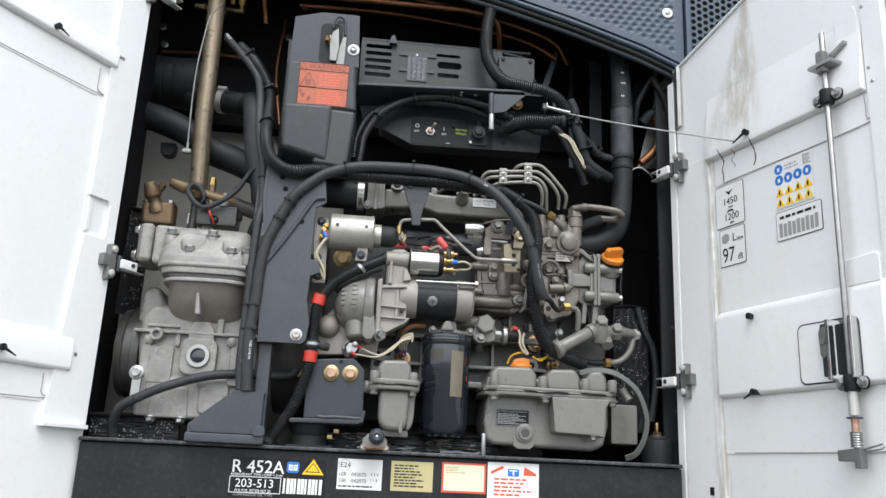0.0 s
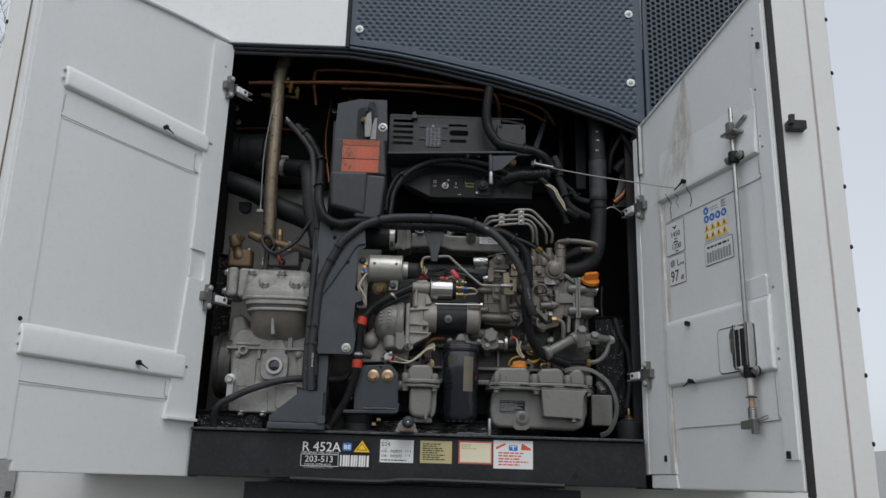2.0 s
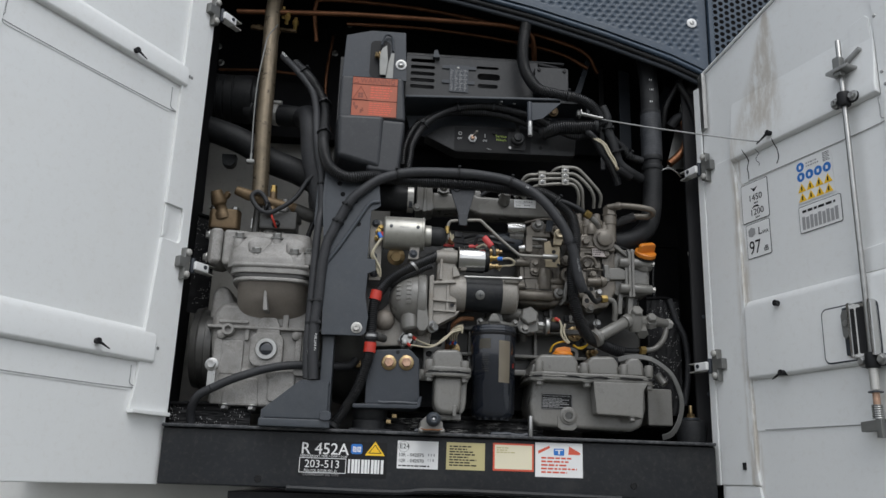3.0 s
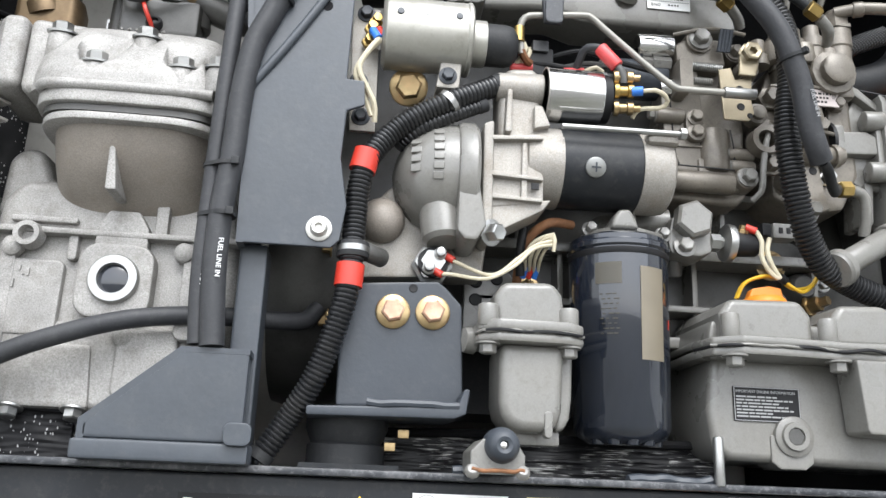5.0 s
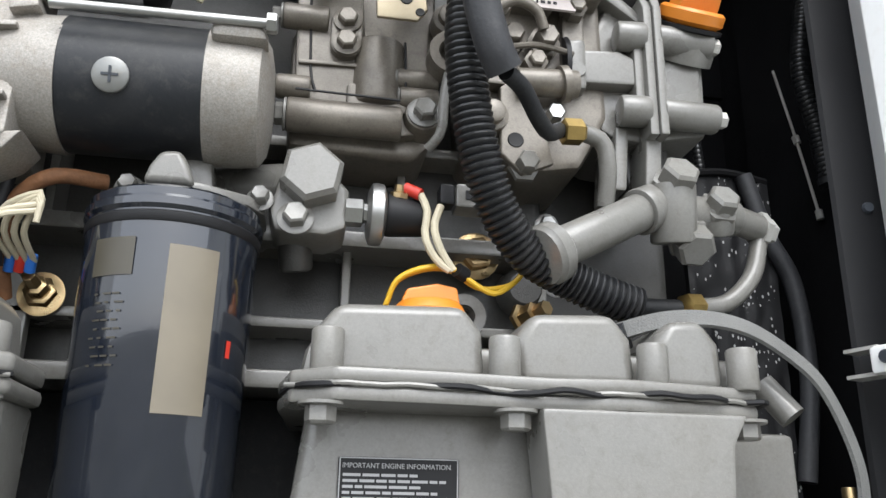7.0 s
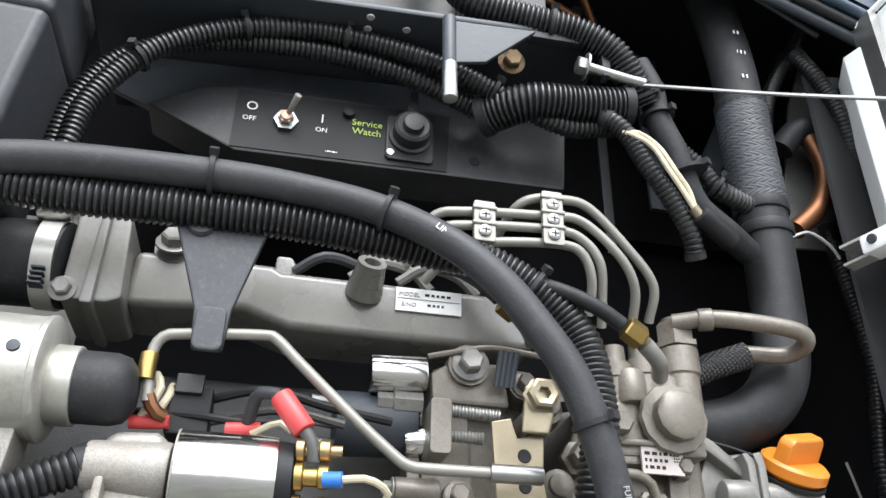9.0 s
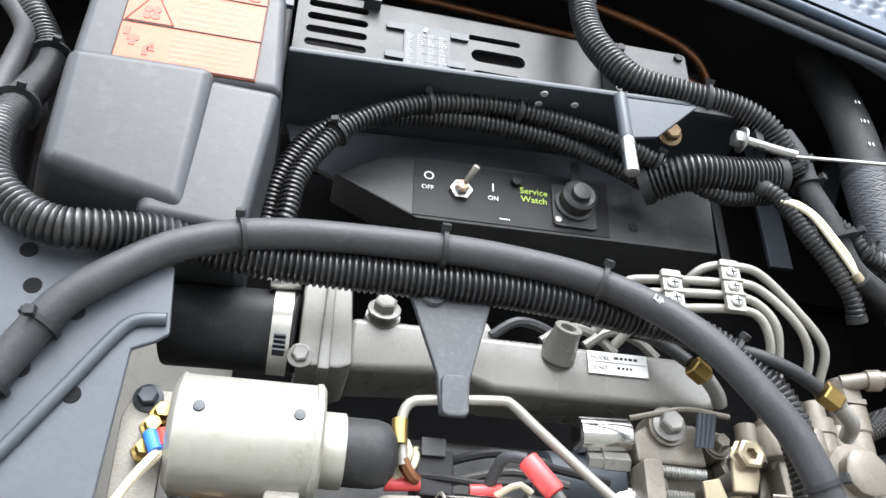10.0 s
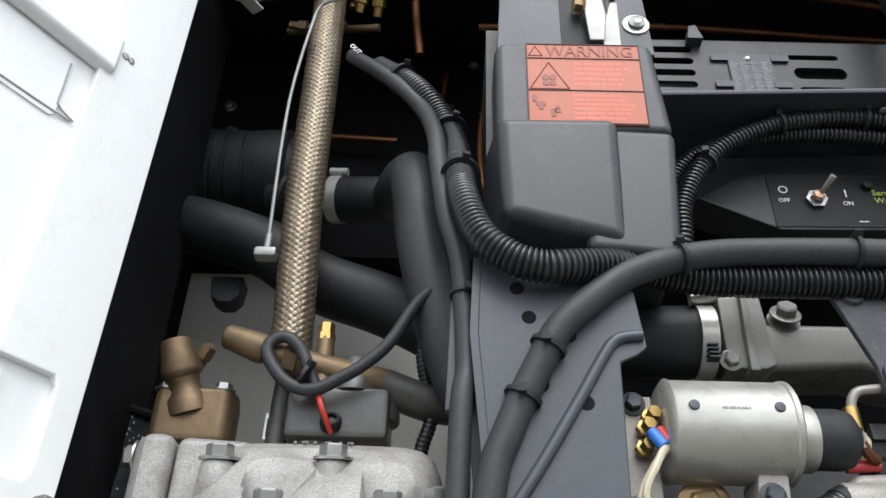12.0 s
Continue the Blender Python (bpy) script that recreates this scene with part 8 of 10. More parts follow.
part("bowl", prism([(-0.027, 1.840), (-0.0265, 1.790), (-0.024, 1.779), (-0.018, 1.771), (-0.008, 1.767), (0.014, 1.766), (0.023, 1.772), (0.027, 1.784), (0.029, 1.840)], -0.015, 0.050), M_ENGINE, cup, bevel=0.009, m=mcu, seg=4)
part("bowl_rib", prism([(0.024, 1.840), (0.024, 1.768), (0.032, 1.770), (0.037, 1.780), (0.039, 1.796), (0.040, 1.840)], 0.002, 0.050), M_ENGINE, cup, bevel=0.005, m=mcu, seg=3)
part("drain_lip", prism([(-0.016, 1.757), (-0.016, 1.770), (0.030, 1.770), (0.030, 1.757)], 0.010, 0.04), M_ENGINE, cup, bevel=0.002, m=mcu)
part("drip_fin", prism(rounded(0.011, 0.018, 1.762, 1.784, 0.0033, 4), -0.017, -0.006), M_ENGINE, cup, bevel=0.0015, m=mcu)
for x, y, z in ((-0.037, -0.020, 1.8385), (0.033, -0.017, 1.8385)):
    part("flange_bolt", bolt((x, y + 0.006, z), (0, 0, -1), 0.0072, 0.008), M_ENGINE, cup, m=mcu)
    part("bolt_boss", rod((x, y + 0.008, 1.852), (x, y + 0.008, 1.872), 0.009, n=16, edge=0.002), M_ENGINE, cup, m=mcu)
part("side_lug", lathe((-0.045, 0.02, 1.845), (-1, -0.3, 0), [(0, 0.012), (0.010, 0.011), (0.012, 0)], 16), M_ENGINE, cup, m=mcu)

# ---- valve-gear case with oil filler ----
pan = thing("oil_sump", "grey cast sump with lobed cover and black data plate", "sump", (0.30, 0.04, 1.76))
mpn = Matrix.Translation((-0.30, -0.04, -1.76))
part("sump_body", prism([(0.178, 1.850), (0.172, 1.80), (0.176, 1.765), (0.190, 1.756), (0.38, 1.752), (0.402, 1.762), (0.412, 1.80), (0.412, 1.850)], 0.014, 0.13), M_ENGINE, pan, bevel=0.008, m=mpn, seg=3)
rnd = random.Random(21)
part("sealant_bead", tube([(0.166 + (0.418 - 0.166) * k / 40, float(np.interp(0.166 + (0.418 - 0.166) * k / 40, [0.168, 0.19, 0.24, 0.30, 0.34, 0.418], [-0.010, -0.028, -0.026, -0.020, -0.026, -0.012])) - 0.0005 + rnd.uniform(-0.0006, 0.0004), 1.8538 + rnd.uniform(-0.0006, 0.0006)) for k in range(41)], 0.0014, 8), M_ENGINE, pan, "uneven grey sealant bead", m=mpn)
part("sump_flange", prism_z([(0.168, -0.010), (0.162, 0.03), (0.168, 0.13), (0.43, 0.13), (0.432, 0.03), (0.418, -0.012), (0.34, -0.026), (0.30, -0.020), (0.24, -0.026), (0.19, -0.028)], 1.845, 1.853), M_ENGINE, pan, bevel=0.0025, m=mpn)
part("cover_flange", prism_z([(0.168, -0.010), (0.162, 0.03), (0.168, 0.13), (0.43, 0.13), (0.432, 0.03), (0.418, -0.012), (0.34, -0.026), (0.30, -0.020), (0.24, -0.026), (0.19, -0.028)], 1.8545, 1.862), M_ENGINE, pan, bevel=0.0025, m=mpn)
rnd = random.Random(3)
part("gasket", tube([(0.164, 0.02, 1.854), (0.172, -0.014, 1.8535)] + [(0.19 + i * 0.0165, -0.0275 + 0.005 * math.sin(i * 0.9) ** 2 + (0.012 if i > 12 else 0), 1.8538 + rnd.uniform(-0.0012, 0.0012)) for i in range(15)] + [(0.432, 0.03, 1.854)], 0.0016, 6), M_INK, pan, "uneven black gasket line", m=mpn)
for x0, x1 in ((0.182, 0.268), (0.288, 0.352), (0.366, 0.404)):
    part("cover_lobe", prism([(x0, 1.860), (x0 - 0.002, 1.886), (x0 + 0.008, 1.900), (x1 - 0.010, 1.902), (x1, 1.888), (x1 + 0.002, 1.860)], -0.004, 0.11), M_ENGINE, pan, bevel=0.007, m=mpn, seg=3)
part("cover_deck", prism([(0.172, 1.860), (0.176, 1.882), (0.42, 1.882), (0.426, 1.860)], 0.008, 0.12), M_ENGINE, pan, bevel=0.006, m=mpn)
for x in (0.186, 0.278, 0.360, 0.412):
    part("cover_boss", rod((x, -0.010, 1.860), (x, -0.010, 1.884), 0.0085, n=16, edge=0.002), M_ENGINE, pan, m=mpn)
for x, y in ((0.184, -0.022), (0.282, -0.018), (0.412, -0.010)):
    part("flange_bolt", bolt((x, y + 0.002, 1.845), (0, 0, -1), 0.0078, 0.009), M_ENGINE, pan, m=mpn)
bxp = part("front_pad", prism([(0.293, 1.846), (0.298, 1.785), (0.300, 1.781), (0.376, 1.779), (0.392, 1.775), (0.396, 1.83), (0.405, 1.846)], -0.026, 0.01), M_ENGINE, pan, "raised front pad", 0.003, mpn)
part("pad_bolt", bolt((0.372, -0.018, 1.778), (0, -0.2, -1), 0.006, 0.007), M_ENGINE, bxp)
pl = part("data_plate", prism(rounded(0.1955, 0.2585, 1.791, 1.822, 0.001), 0.0124, 0.0136), M_INK, pan, "small black engine data plate", m=mpn)
lettering("IMPORTANT ENGINE INFORMATION", 0.0036, pose(0.1975, 0.0122, 1.8165), M_GREY, pl, stretch=0.95)
part("print", text_bars(0.198, 0.256, 1.794, 1.8145, 7, 0.0123, 21, 0.6), M_GREY, pl)
part("plate_frame", plates([(0.196, 0.258, 1.7915, 1.7921), (0.196, 0.258, 1.8212, 1.8218), (0.196, 0.1966, 1.7915, 1.8218), (0.2574, 0.258, 1.7915, 1.8218)], 0.0119, 0.0126), M_GREY, pl)
dp = part("drain_boss", lathe((0.258, 0.032, 1.779), (0, -1, 0), [(0, 0.0185), (0.010, 0.018), (0.011, 0.0165)], 30), M_ENGINE, pan, m=Matrix.Translation((-0.308, -0.052, -1.760)))
part("drain_tail", prism([(0.236, 1.756), (0.236, 1.780), (0.276, 1.780), (0.276, 1.756), (0.268, 1.750), (0.244, 1.750)], 0.012, 0.046), M_ENGINE, pan, bevel=0.002, m=Matrix.Translation((-0.308, -0.04, -1.760)))
part("drain_plug", lathe((0.258, 0.021, 1.779), (0, -1, 0), [(0, 0.0130), (0.003, 0.0122), (0.003, 0.008), (-0.001, 0.0075), (-0.001, 0)], 26), M_ENGINE, dp, "socket drain plug")
part("plug_socket", lathe((0.258, 0.0198, 1.779), (0, -1, 0), [(0, 0.008), (0.0004, 0.0078)], 6), M_BLOCK, dp)
part("end_box", box(0.432, 0.486, 0.065, 0.125, 1.770, 1.847), M_ENGINE, pan, bevel=0.004, m=mpn)
part("end_stub", rod((0.440, 0.02, 1.87), (0.452, 0.01, 1.85), 0.008, n=14), M_ENGINE, pan, m=mpn)
cap1 = thing("oil_filler_cap", "orange plastic oil filler cap on the sump cover", "filler cap", (0.245, 0.04, 1.902), group="orange filler caps")
part("cap_base", lathe((0, 0, 0), (0, 0, 1), [(0, 0.021), (0.004, 0.022), (0.008, 0.020), (0.010, 0.018)], 30), M_ORANGE, cap1)
part("cap_grip", prism([(-0.018, 0.008), (-0.014, 0.018), (0.004, 0.022), (0.016, 0.020), (0.018, 0.008)], -0.006, 0.006), M_ORANGE, cap1, bevel=0.002)
cap2 = thing("oil_filler_cap", "orange plastic winged filler cap on the pump case", "filler cap", (0.432, 0.02, 2.140), group="orange filler caps", m=pose(0.432, 0.052, 2.134, 40, 0, 8))
part("cap_base", lathe((0, 0, 0), (0, 0, 1), [(0, 0.020), (0.003, 0.0235), (0.010, 0.0235), (0.012, 0.021)], 32), M_ORANGE, cap2)
part("cap_grip", prism([(-0.021, 0.008), (-0.020, 0.026), (-0.016, 0.030), (0.016, 0.031), (0.020, 0.027), (0.021, 0.008)], -0.0060, 0.0060), M_ORANGE, cap2, bevel=0.0025, m=pose(0, 0, 0, 0, 0, 18))
part("cap_gasket", lathe((0, 0, -0.004), (0, 0, 1), [(0, 0.022), (0.001, 0.0242), (0.0035, 0.0242), (0.004, 0.022)], 32), M_INK, cap2)
part("neck", lathe((0, 0, -0.026), (0, 0, 1), [(0, 0.024), (0.014, 0.024), (0.018, 0.022), (0.022, 0.019)], 28), M_ENGINE, cap2)
strp = thing("woven_strap", "grey woven ground strap curving off the sump", "strap", (0.40, 0.0, 1.86))
bm = B()
path = spline([(-0.06, 0.035, 0.034), (-0.02, 0.008, 0.043), (0.015, -0.002, 0.040), (0.045, -0.004, 0.024), (0.066, -0.004, 0.002), (0.080, -0.004, -0.040), (0.076, -0.002, -0.078), (0.060, 0.0, -0.108), (0.040, 0.004, -0.118)], 0.003)
prev = None
for i_, p in enumerate(path):
    t_ = (path[min(i_ + 1, len(path) - 1)] - path[max(i_ - 1, 0)]).normalized()
    w_ = (t_.cross(Vector((0, 1, 0))).normalized() * 0.8 + Vector((0, 0.55, 0))).normalized() * 0.0062
    n_ = t_.cross(w_).normalized() * 0.0011
    cur = tuple(bm.verts.new(p + v_) for v_ in (w_ + n_, -w_ + n_, -w_ - n_, w_ - n_))
    if prev:
        for i in range(4):
            bm.faces.new((prev[i], prev[(i + 1) % 4], cur[(i + 1) % 4], cur[i]))
    prev = cur
part("strap_band", bm, material("grey_woven_band", (0.12, 0.12, 0.114), 0.55, vary=0.1, scale=60, bump=0.5, fine=900, dirt=0.3, dirt_color=(0.15, 0.145, 0.13), dirt_scale=30), strp)
part("strap_sleeve", tube([(-0.085, 0.045, 0.018), (-0.062, 0.036, 0.028), (-0.040, 0.022, 0.036)], 0.008, 12), M_RUBBER, strp, "black shrink sleeve")

# ---- hand primer pump ----
pri = thing("primer_pump", "grey hand primer pump with round knurled knob", "pump", (0.396, 0.032, 1.992))
mpp = Matrix.Translation((-0.40, 0, -2.0))
ax = Vector((0.075, 0.012, 0.042))
part("plunger", rod((0.322, -0.011, 1.953), (0.398, 0.014, 1.997), 0.0125, n=26, edge=0.001), M_ENGINE, pri, m=mpp)
part("collar", rod((0.384, 0.009, 1.989), (0.397, 0.014, 1.996), 0.0155, n=26, edge=0.001), M_ENGINE, pri, m=mpp)
part("knob", lathe((0.3235, -0.0108, 1.9535), (-0.080, -0.027, -0.046), [(0, 0.0150), (0.003, 0.0180), (0.0035, 0.0186), (0.011, 0.0188), (0.0115, 0.0182), (0.0145, 0.0170), (0.0155, 0.010), (0.0155, 0)], 44), M_ENGINE, pri, "round knurled knob", m=mpp)
part("pump_body", rod((0.390, 0.012, 1.993), (0.462, 0.031, 1.999), 0.0125, n=24, edge=0.002), M_ENGINE, pri, m=mpp)
part("valve_post", rod((0.410, 0.016, 1.972), (0.407, 0.006, 2.010), 0.0150, n=24, edge=0.002), M_ENGINE, pri, m=mpp)
part("valve_post", rod((0.445, 0.028, 1.986), (0.443, 0.018, 2.002), 0.0130, n=22, edge=0.002), M_ENGINE, pri, m=mpp)
part("union_bolt", lathe((0.4075, 0.006, 2.008), (0.08, -1, 0.55), [(0, 0.0155), (0.003, 0.0155), (0.004, 0.0128), (0.014, 0.0128), (0.016, 0.0105), (0.016, 0)], 6), M_ENGINE, pri, m=mpp)
part("union_bolt", lathe((0.4435, 0.018, 1.999), (0.08, -1, 0.5), [(0, 0.0140), (0.003, 0.0140), (0.004, 0.0112), (0.012, 0.0112), (0.014, 0.009), (0.014, 0)], 6), M_ENGINE, pri, m=mpp)
part("lower_nut", lathe((0.422, 0.022, 1.980), (0.05, -0.75, -0.8), [(0, 0.0150), (0.004, 0.0150), (0.005, 0.0135), (0.018, 0.0135), (0.020, 0.011), (0.020, 0)], 6), M_ENGINE, pri, m=mpp)
part("outlet", rod((0.455, 0.03, 2.000), (0.492, 0.046, 1.998), 0.010, n=18), M_ENGINE, pri, m=mpp)
part("outlet_nut", lathe((0.486, 0.044, 1.998), (1, 0.4, 0), [(0, 0.0125), (0.006, 0.0125), (0.007, 0.009), (0.014, 0.0095), (0.015, 0.006)], 6), M_CLAMP, pri, m=mpp)
part("return_pipe", tube([(0.488, 0.045, 1.990), (0.478, 0.042, 1.962), (0.458, 0.042, 1.942), (0.434, 0.041, 1.937)], 0.0062, 12), M_ENGINE, pri, m=mpp)
part("brass_nut", lathe((0.436, 0.041, 1.937), (-1, -0.3, -0.1), [(0, 0.0095), (0.012, 0.0095), (0.014, 0.006)], 6), M_NEWBRASS, pri, m=mpp)
part("feed_hose", tube([(0.426, 0.041, 1.936), (0.405, 0.043, 1.936), (0.38, 0.043, 1.936)], 0.006, 12), M_RUBBER, pri, m=mpp)

# ---- injection pump ----
inj = thing("injection_pump", "grimy cast injection pump with levers and solenoids", "injection pump", (0.204, 0.084, 2.096))
mj = Matrix.Translation((-0.20, -0.05, -2.10))
mju = Matrix.Translation((-0.20, -0.05, -2.085))
mjw = Matrix.Translation((-0.204, -0.084, -2.096))
part("pump_body", prism([(0.150, 2.022), (0.148, 2.105), (0.160, 2.118), (0.168, 2.190), (0.180, 2.200), (0.236, 2.203), (0.246, 2.190), (0.244, 2.030), (0.232, 2.018)], 0.030, 0.11), M_PUMP, inj, bevel=0.006, m=mj, seg=2)
part("side_cover", prism([(0.157, 2.046), (0.153, 2.150), (0.160, 2.158), (0.196, 2.161), (0.200, 2.100), (0.202, 2.050), (0.196, 2.044)], 0.053, 0.08), M_PUMP, inj, bevel=0.003, m=mjw)
part("barrel", rod((0.210, 0.061, 2.046), (0.2105, 0.061, 2.094), 0.0182, n=32, edge=0.004), M_PUMP, inj, m=mjw)
part("barrel_base", prism([(0.190, 2.040), (0.190, 2.060), (0.230, 2.062), (0.230, 2.040)], 0.050, 0.08), M_PUMP, inj, bevel=0.003, m=mjw)
for pts_ in ([(0.1615, 0.0525, 2.156), (0.1640, 0.0525, 2.110), (0.1665, 0.0525, 2.066), (0.170, 0.0515, 2.052)], [(0.2270, 0.0520, 2.094), (0.2275, 0.0470, 2.070), (0.2282, 0.0500, 2.050)], [(0.158, 0.0405, 2.046), (0.180, 0.0405, 2.0455), (0.205, 0.0405, 2.045), (0.224, 0.0405, 2.0445)]):
    part("gasket_line", tube(pts_, 0.0009, 6), M_INK, inj, "thin black gasket line", m=mjw)
part("cover_rib", prism([(0.158, 2.0705), (0.158, 2.0735), (0.196, 2.0740), (0.196, 2.0715)], 0.0505, 0.06), M_PUMP, inj, bevel=0.0008, m=mjw)
part("oval_plate", prism(rounded(0.1775, 0.1985, 2.0765, 2.1125, 0.0095), 0.047, 0.06), M_PUMP, inj, bevel=0.0015, m=mjw)
for z in (2.103, 2.086):
    part("plate_bolt", bolt((0.188, 0.047, z), (0, -1, 0.1), 0.0066, 0.006), M_PUMP, inj, m=mjw)
for x0, x1, z, r_ in ((0.146, 0.176, 2.1050, 0.0085), (0.145, 0.167, 2.0530, 0.0080), (0.153, 0.226, 2.0335, 0.0112), (0.222, 0.250, 2.0665, 0.0070), (0.224, 0.250, 2.0530, 0.0072)):
    part("cast_tube", rod((x0, 0.052, z), (x1, 0.052, z), r_, n=22, edge=0.002), M_PUMP, inj, m=mjw)
    part("tube_bolt", bolt((x0, 0.052, z), (-1, 0, 0), r_ * 0.66, 0.006), M_ENGINE, inj, m=mjw)
part("low_boss", rod((0.240, 0.070, 2.040), (0.240, 0.046, 2.040), 0.0130, 0.0120, 24, 0.002), M_PUMP, inj, m=mjw)
part("low_bolt", bolt((0.240, 0.046, 2.040), (0, -1, 0.1), 0.0075, 0.008), M_ENGINE, inj, m=mjw)
part("low_web", prism([(0.222, 2.026), (0.222, 2.050), (0.240, 2.052), (0.246, 2.030)], 0.055, 0.08), M_PUMP, inj, bevel=0.002, m=mjw)
part("drop_plate", prism([(0.286, 2.020), (0.286, 2.068), (0.300, 2.078), (0.312, 2.068), (0.318, 2.030), (0.322, 2.016), (0.300, 2.006)], 0.010, 0.016), M_PUMP, inj, bevel=0.0015, m=mj)
for x, z, r_ in ((0.296, 2.030, 0.0055), (0.306, 2.056, 0.0045)):
    part("plate_hole", lathe((x, 0.0098, z), (0, -1, 0), [(0, r_), (0.0005, r_ * 0.9), (0.0001, 0)], 14), M_INK, inj, m=mj)
for x, z, w_, h_, y in ((0.300, 2.138, 0.052, 0.007, 0.008), (0.286, 2.084, 0.020, 0.026, 0.012), (0.212, 2.190, 0.046, 0.016, 0.018), (0.340, 2.110, 0.016, 0.05, 0.016), (0.262, 2.10, 0.014, 0.03, 0.018)):
    part("cast_block", prism(rounded(x - w_ / 2, x + w_ / 2, z - h_ / 2, z + h_ / 2, 0.003), y, y + 0.03), M_PUMP, inj, bevel=0.002, m=mj)
for x, y, z, ax_, r_, L_ in ((0.252, 0.014, 2.118, (0, -1, 0), 0.008, 0.010), (0.244, 0.012, 2.170, (0, -1, 0.2), 0.009, 0.012), (0.258, 0.016, 2.185, (0, 0, 1), 0.008, 0.03), (0.284, 0.004, 2.128, (0, -1, 0), 0.007, 0.010), (0.340, 0.008, 2.135, (0, -1, 0), 0.006, 0.008), (0.350, 0.010, 2.155, (0, -1, 0), 0.006, 0.010), (0.280, 0.008, 2.046, (0, -1, 0), 0.008, 0.010), (0.310, 0.006, 2.088, (0, -1, 0), 0.006, 0.008)):
    d_ = Vector(ax_).normalized()
    part("cast_boss", lathe(Vector((x, y, z)) - d_ * 0.012, d_, [(0, r_ * 1.5), (0.012, r_ * 1.4), (0.013, r_), (0.012 + L_ * 0.6, r_), (0.013 + L_ * 0.6, r_ * 0.8), (0.0125 + L_ * 0.6, 0)], 6 if r_ < 0.0075 else 18), M_PUMP, inj, m=mj)
for pts_ in ([(0.160, 0.004, 2.196), (0.180, 0.0, 2.200), (0.205, 0.002, 2.206), (0.240, 0.006, 2.205)], [(0.268, 0.012, 2.150), (0.300, 0.003, 2.148), (0.350, 0.004, 2.150)], [(0.290, 0.010, 2.098), (0.312, 0.006, 2.100), (0.338, 0.010, 2.098)]):
    part("cast_seam", tube(pts_, 0.0022, 8), M_PUMP, inj, m=mj)
for x, z in ((0.276, 2.196), (0.308, 2.196)):
    part("head_lobe", rod((x, 0.012, z - 0.020), (x, 0.014, z + 0.006), 0.0125, n=20, edge=0.003), M_PUMP, inj, m=mj)
for k in range(4):
    part("spring_coil", lathe((0.205 + 0.0035 * k, -0.004, 2.176), (0.1, -0.3, 1), [(0, 0.0022), (0.024, 0.0022)], 8), M_DARK, inj, m=mj)
part("top_casting", prism([(0.164, 2.150), (0.162, 2.172), (0.180, 2.182), (0.214, 2.182), (0.218, 2.150)], 0.006, 0.05), M_PUMP, inj, bevel=0.004, m=mju)
for x, y, z, r in ((0.188, 0.002, 2.177, 0.0085), (0.228, 0.008, 2.168, 0.006)):
    part("pump_bolt", bolt((x, y, z), (0, -1, 0.1), r, 0.009), M_ENGINE if r > 0.008 else M_PUMP, inj, m=mju)
    part("bolt_boss", rod((x, y, z), (x, y + 0.025, z), r * 1.7, n=18), M_PUMP, inj, m=mju)
part("stop_solenoid", rod((0.122, 0.012, 2.168), (0.160, 0.012, 2.170), 0.0130, n=28, edge=0.0012), M_CHROME, inj, "bright stop solenoid", m=mju)
part("solenoid_hex", lathe((0.128, 0.012, 2.150), (1, 0, 0), [(0, 0.006), (0.010, 0.006), (0.011, 0.0075), (0.030, 0.0075)], 6), M_ENGINE, inj, m=mju)
part("idle_actuator", rod((0.102, 0.030, 2.138), (0.156, 0.030, 2.140), 0.0215, n=32, edge=0.001), M_DARK, inj, "dark grey actuator can", m=mju)
part("actuator_neck", rod((0.150, 0.022, 2.126), (0.166, 0.018, 2.127), 0.011, n=20, edge=0.001), M_CHROME, inj, m=mju)
for z in (2.150, 2.136, 2.122):
    part("actuator_lead", rod((0.085, 0.02, z), (0.104, 0.026, z), 0.0035, n=10), M_ZINC, inj, m=mju)
part("screw_bar", conduit([(0.166, -0.004, 2.142), (0.186, -0.005, 2.141), (0.206, -0.006, 2.140)], 0.0044, 0.0022, 12), M_ZINC, inj, m=mju)
part("screw_bar", conduit([(0.166, -0.002, 2.126), (0.18, -0.003, 2.1255), (0.196, -0.004, 2.125)], 0.0040, 0.0022, 12), M_ENGINE, inj, m=mju)
part("screw_block", prism(rounded(0.160, 0.174, 2.112, 2.148, 0.003), -0.010, 0.02), M_PUMP, inj, bevel=0.001, m=mju)
lv = part("lever", prism([(0.196, 2.083), (0.193, 2.138), (0.206, 2.141), (0.210, 2.128), (0.228, 2.134), (0.226, 2.104), (0.228, 2.092), (0.222, 2.083)], -0.017, -0.014), M_TAN, inj, "tan plated speed lever", 0.001, Matrix.Translation((-0.195, -0.05, -2.090)))
for x, z, r in ((0.214, 2.117, 0.0045), (0.214, 2.098, 0.0042), (0.223, 2.089, 0.003)):
    part("lever_hole", lathe((x, -0.0172, z), (0, -1, 0), [(0, r), (0.0005, r * 0.9), (0.0001, 0)], 14), M_INK, lv)
part("lever_arm", prism([(0.210, 2.128), (0.213, 2.160), (0.233, 2.160), (0.232, 2.140), (0.228, 2.128)], -0.024, -0.020), M_TAN, inj, bevel=0.002, m=Matrix.Translation((-0.194, -0.05, -2.088)))
part("lever_nut", lathe((0.2295, -0.022, 2.150), (0, -1, 0), [(0, 0.0125), (0.002, 0.0125), (0.003, 0.0105), (0.009, 0.0105), (0.010, 0.0085), (0.009, 0.0045), (0.004, 0.004), (0.004, 0)], 6), M_TAN, inj, m=mju)
part("shaft", rod((0.2235, -0.02, 2.152), (0.2235, 0.03, 2.152), 0.006, n=14), M_PUMP, inj, m=mj)
